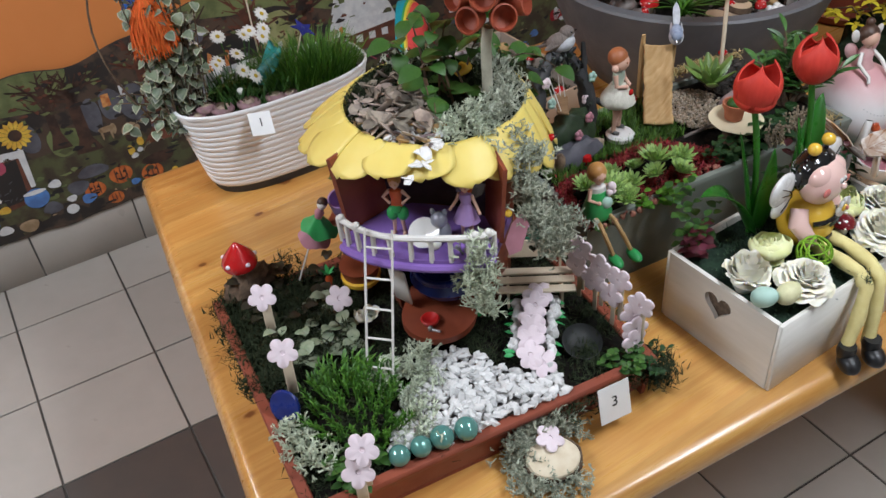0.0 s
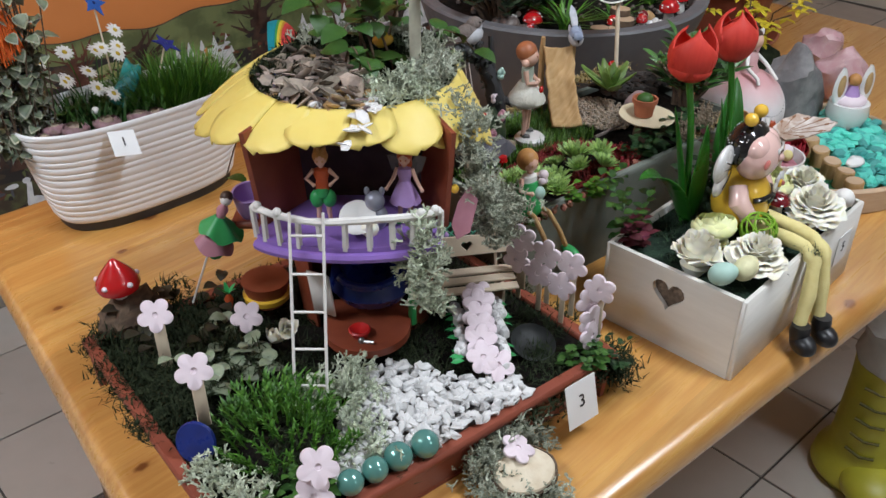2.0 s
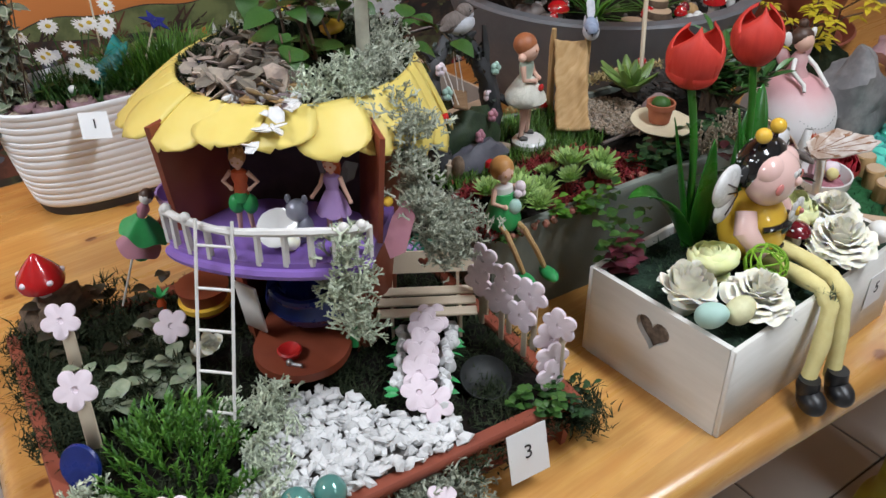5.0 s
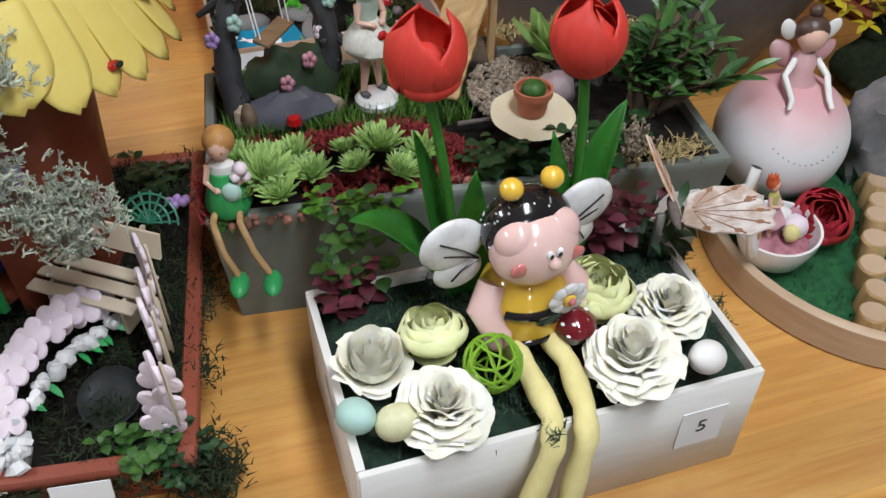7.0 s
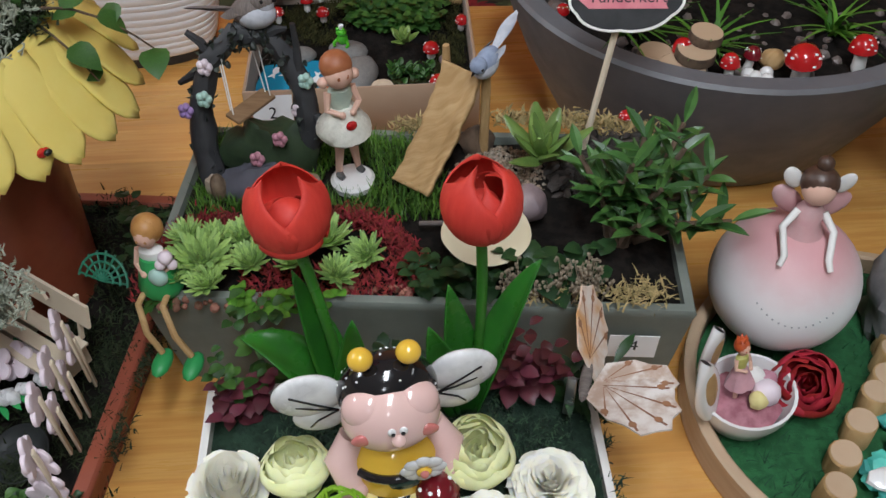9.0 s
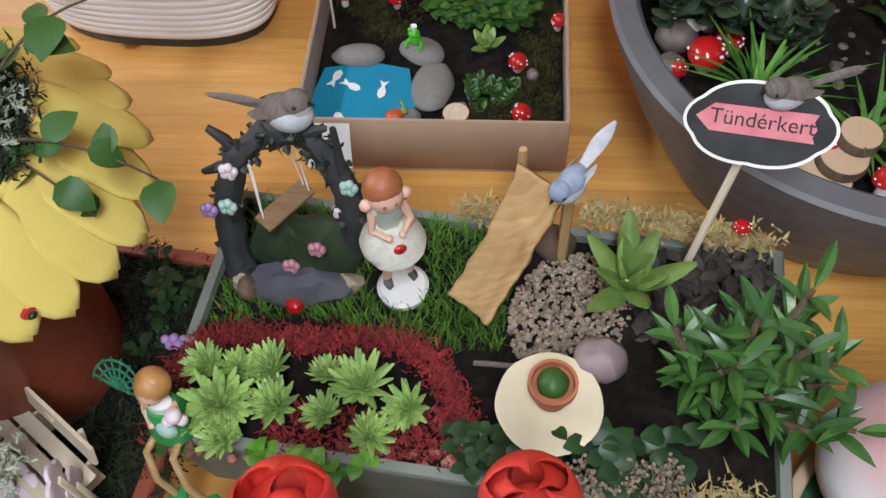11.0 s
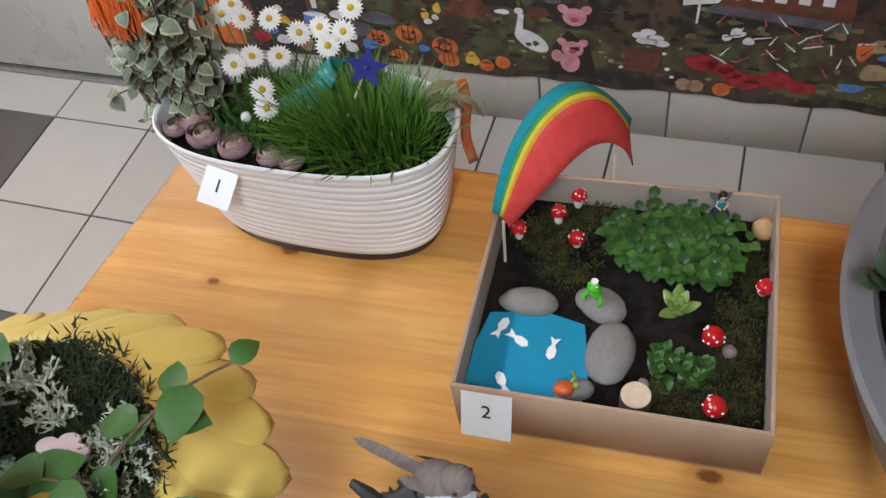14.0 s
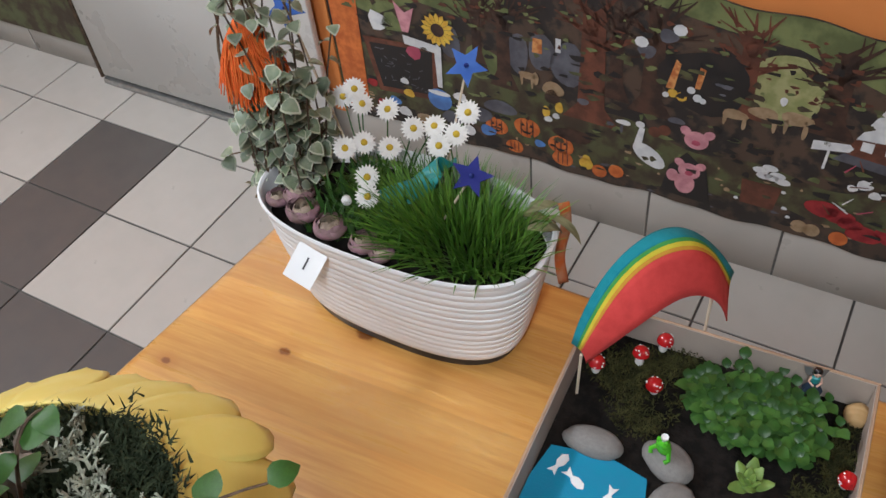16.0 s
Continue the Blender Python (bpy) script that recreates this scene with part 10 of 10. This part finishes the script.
for x, z, r in ((1.232, 0.282, 0.040), (1.272, 0.272, 0.036), (1.335, 0.236, 0.040), (1.30, 0.258, 0.03), (1.40, 0.25, 0.045), (1.47, 0.235, 0.035)):
    flat(disc(x, z, r, r * 0.62, 16, 0.06), 6, RD, "printed_berry")
for j in range(40):
    x, z, a = uni(1.25, 1.58), uni(0.27, 0.42), uni(0.2, 2.6)
    flat(bar(x, z, x + 0.04 * math.cos(a), z + 0.03 * math.sin(a), 0.0022, 0.001), 9, [WH, ROSE, RUST, WH][j % 4], "printed_twig")
for x, z, r, mm in ((1.035, 0.245, 0.006, WH), (1.150, 0.252, 0.007, WH), (1.163, 0.228, 0.006, WH), (1.140, 0.300, 0.006, WH), (1.010, 0.262, 0.008, TN), (1.303, 0.382, 0.018, WH), (1.28, 0.366, 0.012, WH), (1.33, 0.36, 0.014, WH)):
    flat(disc(x, z, r, r * 0.8, 10, 0.1), 8, mm, "printed_small_shape")
for j in range(46):
    x = uni(1.5, 2.7)
    flat(disc(x, uni(0.20, 0.42), uni(0.012, 0.04), uni(0.010, 0.028), 12, 0.15), 6 + j % 3, [WH, GR, RD, BL, TN, GL, OR][j % 7], "printed_small_shape")
# leaf litter, crown leaves, shade and moss strewn over the print
for nm, mm, cnt, z0, z1, size in (("printed_litter", TN, 60, 0.19, 0.32, 0.005), ("printed_moss_patch", GR, 240, 0.19, 0.62, 0.010), ("printed_shadow_patch", BK, 260, 0.19, 0.66, 0.010), ("printed_pebbles", GREYB, 40, 0.185, 0.24, 0.006), ("printed_red_leaves", RUST, 220, 0.56, 0.72, 0.007), ("printed_green_leaves", GL, 200, 0.54, 0.72, 0.007), ("printed_light_moss", GL, 70, 0.22, 0.44, 0.010)):
    verts, faces = [], []
    for j in range(cnt):
        x = rng_b.uniform(X0 + 0.03, 2.6)
        o = disc(x, rng_b.uniform(z0, min(z1, wav(x) - 0.02)), size * rng_b.uniform(0.5, 2.2), size * rng_b.uniform(0.3, 1.0), 7, 0.25)
        faces.append(tuple(range(len(verts), len(verts) + len(o))))
        verts += [(px, -0.0013 - 0.00001 * j, pz) for px, pz in o]
    ob = part(nm, Shape().put(verts, faces), mm, ban, smooth=False)
    ob["kind"] = "stuff"
# chalkboard, sunflower, painted egg and flowers at the banner's left end
flat([(-0.125, 0.19), (-0.045, 0.19), (-0.03, 0.66), (-0.125, 0.66)], 6, OR, "printed_orange_panel")
flat([(-0.028, 0.455), (0.208, 0.470), (0.198, 0.295), (0.002, 0.280)][::-1], 7, RUST, "printed_frame")
flat([(-0.010, 0.440), (0.192, 0.454), (0.182, 0.310), (0.016, 0.297)][::-1], 8, BK, "printed_chalkboard")
for j in range(26):
    x, z, a = uni(0.02, 0.17), uni(0.315, 0.43), uni(0, 6.28)
    flat(bar(x, z, x + 0.016 * math.cos(a), z + 0.010 * math.sin(a), 0.0016, 0.0012), 9, GREYB, "printed_chalk_stroke")
flat([(0.105, 0.490), (0.222, 0.478), (0.215, 0.345), (0.200, 0.345), (0.200, 0.455), (0.108, 0.462)][::-1], 9, WH, "printed_white_paper")
flat(disc(0.135, 0.440, 0.024, 0.022, 8, 0.1), 10, ROSE, "printed_magenta_shape")
flat(disc(0.075, 0.520, 0.034, 0.030, 9, 0.2), 8, GL, "printed_leaf")
flat(disc(0.032, 0.515, 0.034, 0.030, 9, 0.2), 8, WH, "printed_leaf")
flat([(0.105, 0.500), (0.125, 0.500), (0.150, 0.580), (0.120, 0.560), (0.088, 0.590)], 9, PK, "printed_shell")
for j in range(16):
    a = j * math.pi / 8
    flat([(0.217, 0.530), (0.217 + 0.040 * math.cos(a - 0.18), 0.530 + 0.040 * math.sin(a - 0.18)), (0.217 + 0.050 * math.cos(a), 0.530 + 0.050 * math.sin(a)), (0.217 + 0.040 * math.cos(a + 0.18), 0.530 + 0.040 * math.sin(a + 0.18))], 11, YE, "printed_sunflower_petal")
flat(disc(0.217, 0.530, 0.020, 0.020), 12, TB, "printed_sunflower_heart")
flat(bar(0.205, 0.345, 0.212, 0.485, 0.004, 0.004), 10, WH, "printed_stalk")
flat(disc(0.203, 0.303, 0.038, 0.036, 18), 10, BL, "printed_painted_egg")
flat(disc(0.203, 0.325, 0.036, 0.008, 14), 11, WH, "printed_egg_band")
flat(disc(0.290, 0.222, 0.020, 0.018, 14), 10, WH, "printed_white_plate")
for x, z, r, mm in ((0.102, 0.296, 0.018, YE), (0.092, 0.335, 0.014, WH), (0.235, 0.250, 0.03, GREYB), (0.268, 0.330, 0.020, WH), (0.330, 0.290, 0.034, GREYB), (0.350, 0.240, 0.024, BL), (0.250, 0.290, 0.018, GL), (0.506, 0.243, 0.016, BL), (0.15, 0.215, 0.03, TN), (0.08, 0.225, 0.022, WH), (0.015, 0.23, 0.028, RD), (0.05, 0.255, 0.02, BL), (-0.02, 0.30, 0.018, RD), (0.20, 0.23, 0.02, GR), (0.30, 0.26, 0.016, WH)):
    flat(disc(x, z, r, r * 0.75, 14, 0.1), 9, mm, "printed_small_shape")
edge = Shape().block(-0.175, -0.006, 0.16, -0.135, 0.0, 0.9)
solo("orange_strip", edge, ORANGE_WALL, "orange trim strip beside the white board", "trim", BAN, kind="structure")

# second banner to the far left
ban2 = thing("wall_banner", "dark green printed banner beyond the white board", "wall banner", BAN)
part("sheet", Shape().block(-3.2, -0.002, 0.11, -1.27, 0.0, 0.72), GR, ban2)
for j in range(30):
    x = uni(-3.1, -1.35)
    nn = disc(x, uni(0.16, 0.62), uni(0.02, 0.09), uni(0.02, 0.06), 12, 0.15)
    part("printed_shape", Shape().put([(a, -0.0030 - 0.0003 * (j % 4), b) for a, b in nn], [tuple(range(len(nn)))]), [DK, GL, RD, TB, WH][j % 5], ban2, smooth=False)

# ---- floor tiles ----
tile_me = Shape().block(0.003, 0.003, -0.006, PITCH - 0.003, PITCH - 0.003, 0.0, bevel=0.0015).mesh("tile")
tile_me.materials.append(TILE)
dark_me = Shape().block(0.003, 0.003, -0.006, PITCH - 0.003, PITCH - 0.003, 0.0, bevel=0.0015).mesh("tile")
dark_me.materials.append(TILE_DARK)
DARK = {(-1, -1), (-1, -2)} | {(i, -3) for i in range(-1, 8)}
rest = Shape()
for i in range(-9, 18):
    for j in range(-22, 2):
        near = -5 <= i <= 7 and -10 <= j <= 0
        if near:
            part("tile", dark_me if (i, j) in DARK else tile_me, None, floor, m=FLOOR_M @ at(i * PITCH, j * PITCH, 0))
        else:
            rest.block(i * PITCH + 0.003, j * PITCH + 0.003, -0.006, (i + 1) * PITCH - 0.003, (j + 1) * PITCH - 0.003, 0.0, bevel=0.0015)
far = part("far_tiles", rest, TILE, floor, "pale tiles further off", FLOOR_M)
far["kind"] = "stuff"
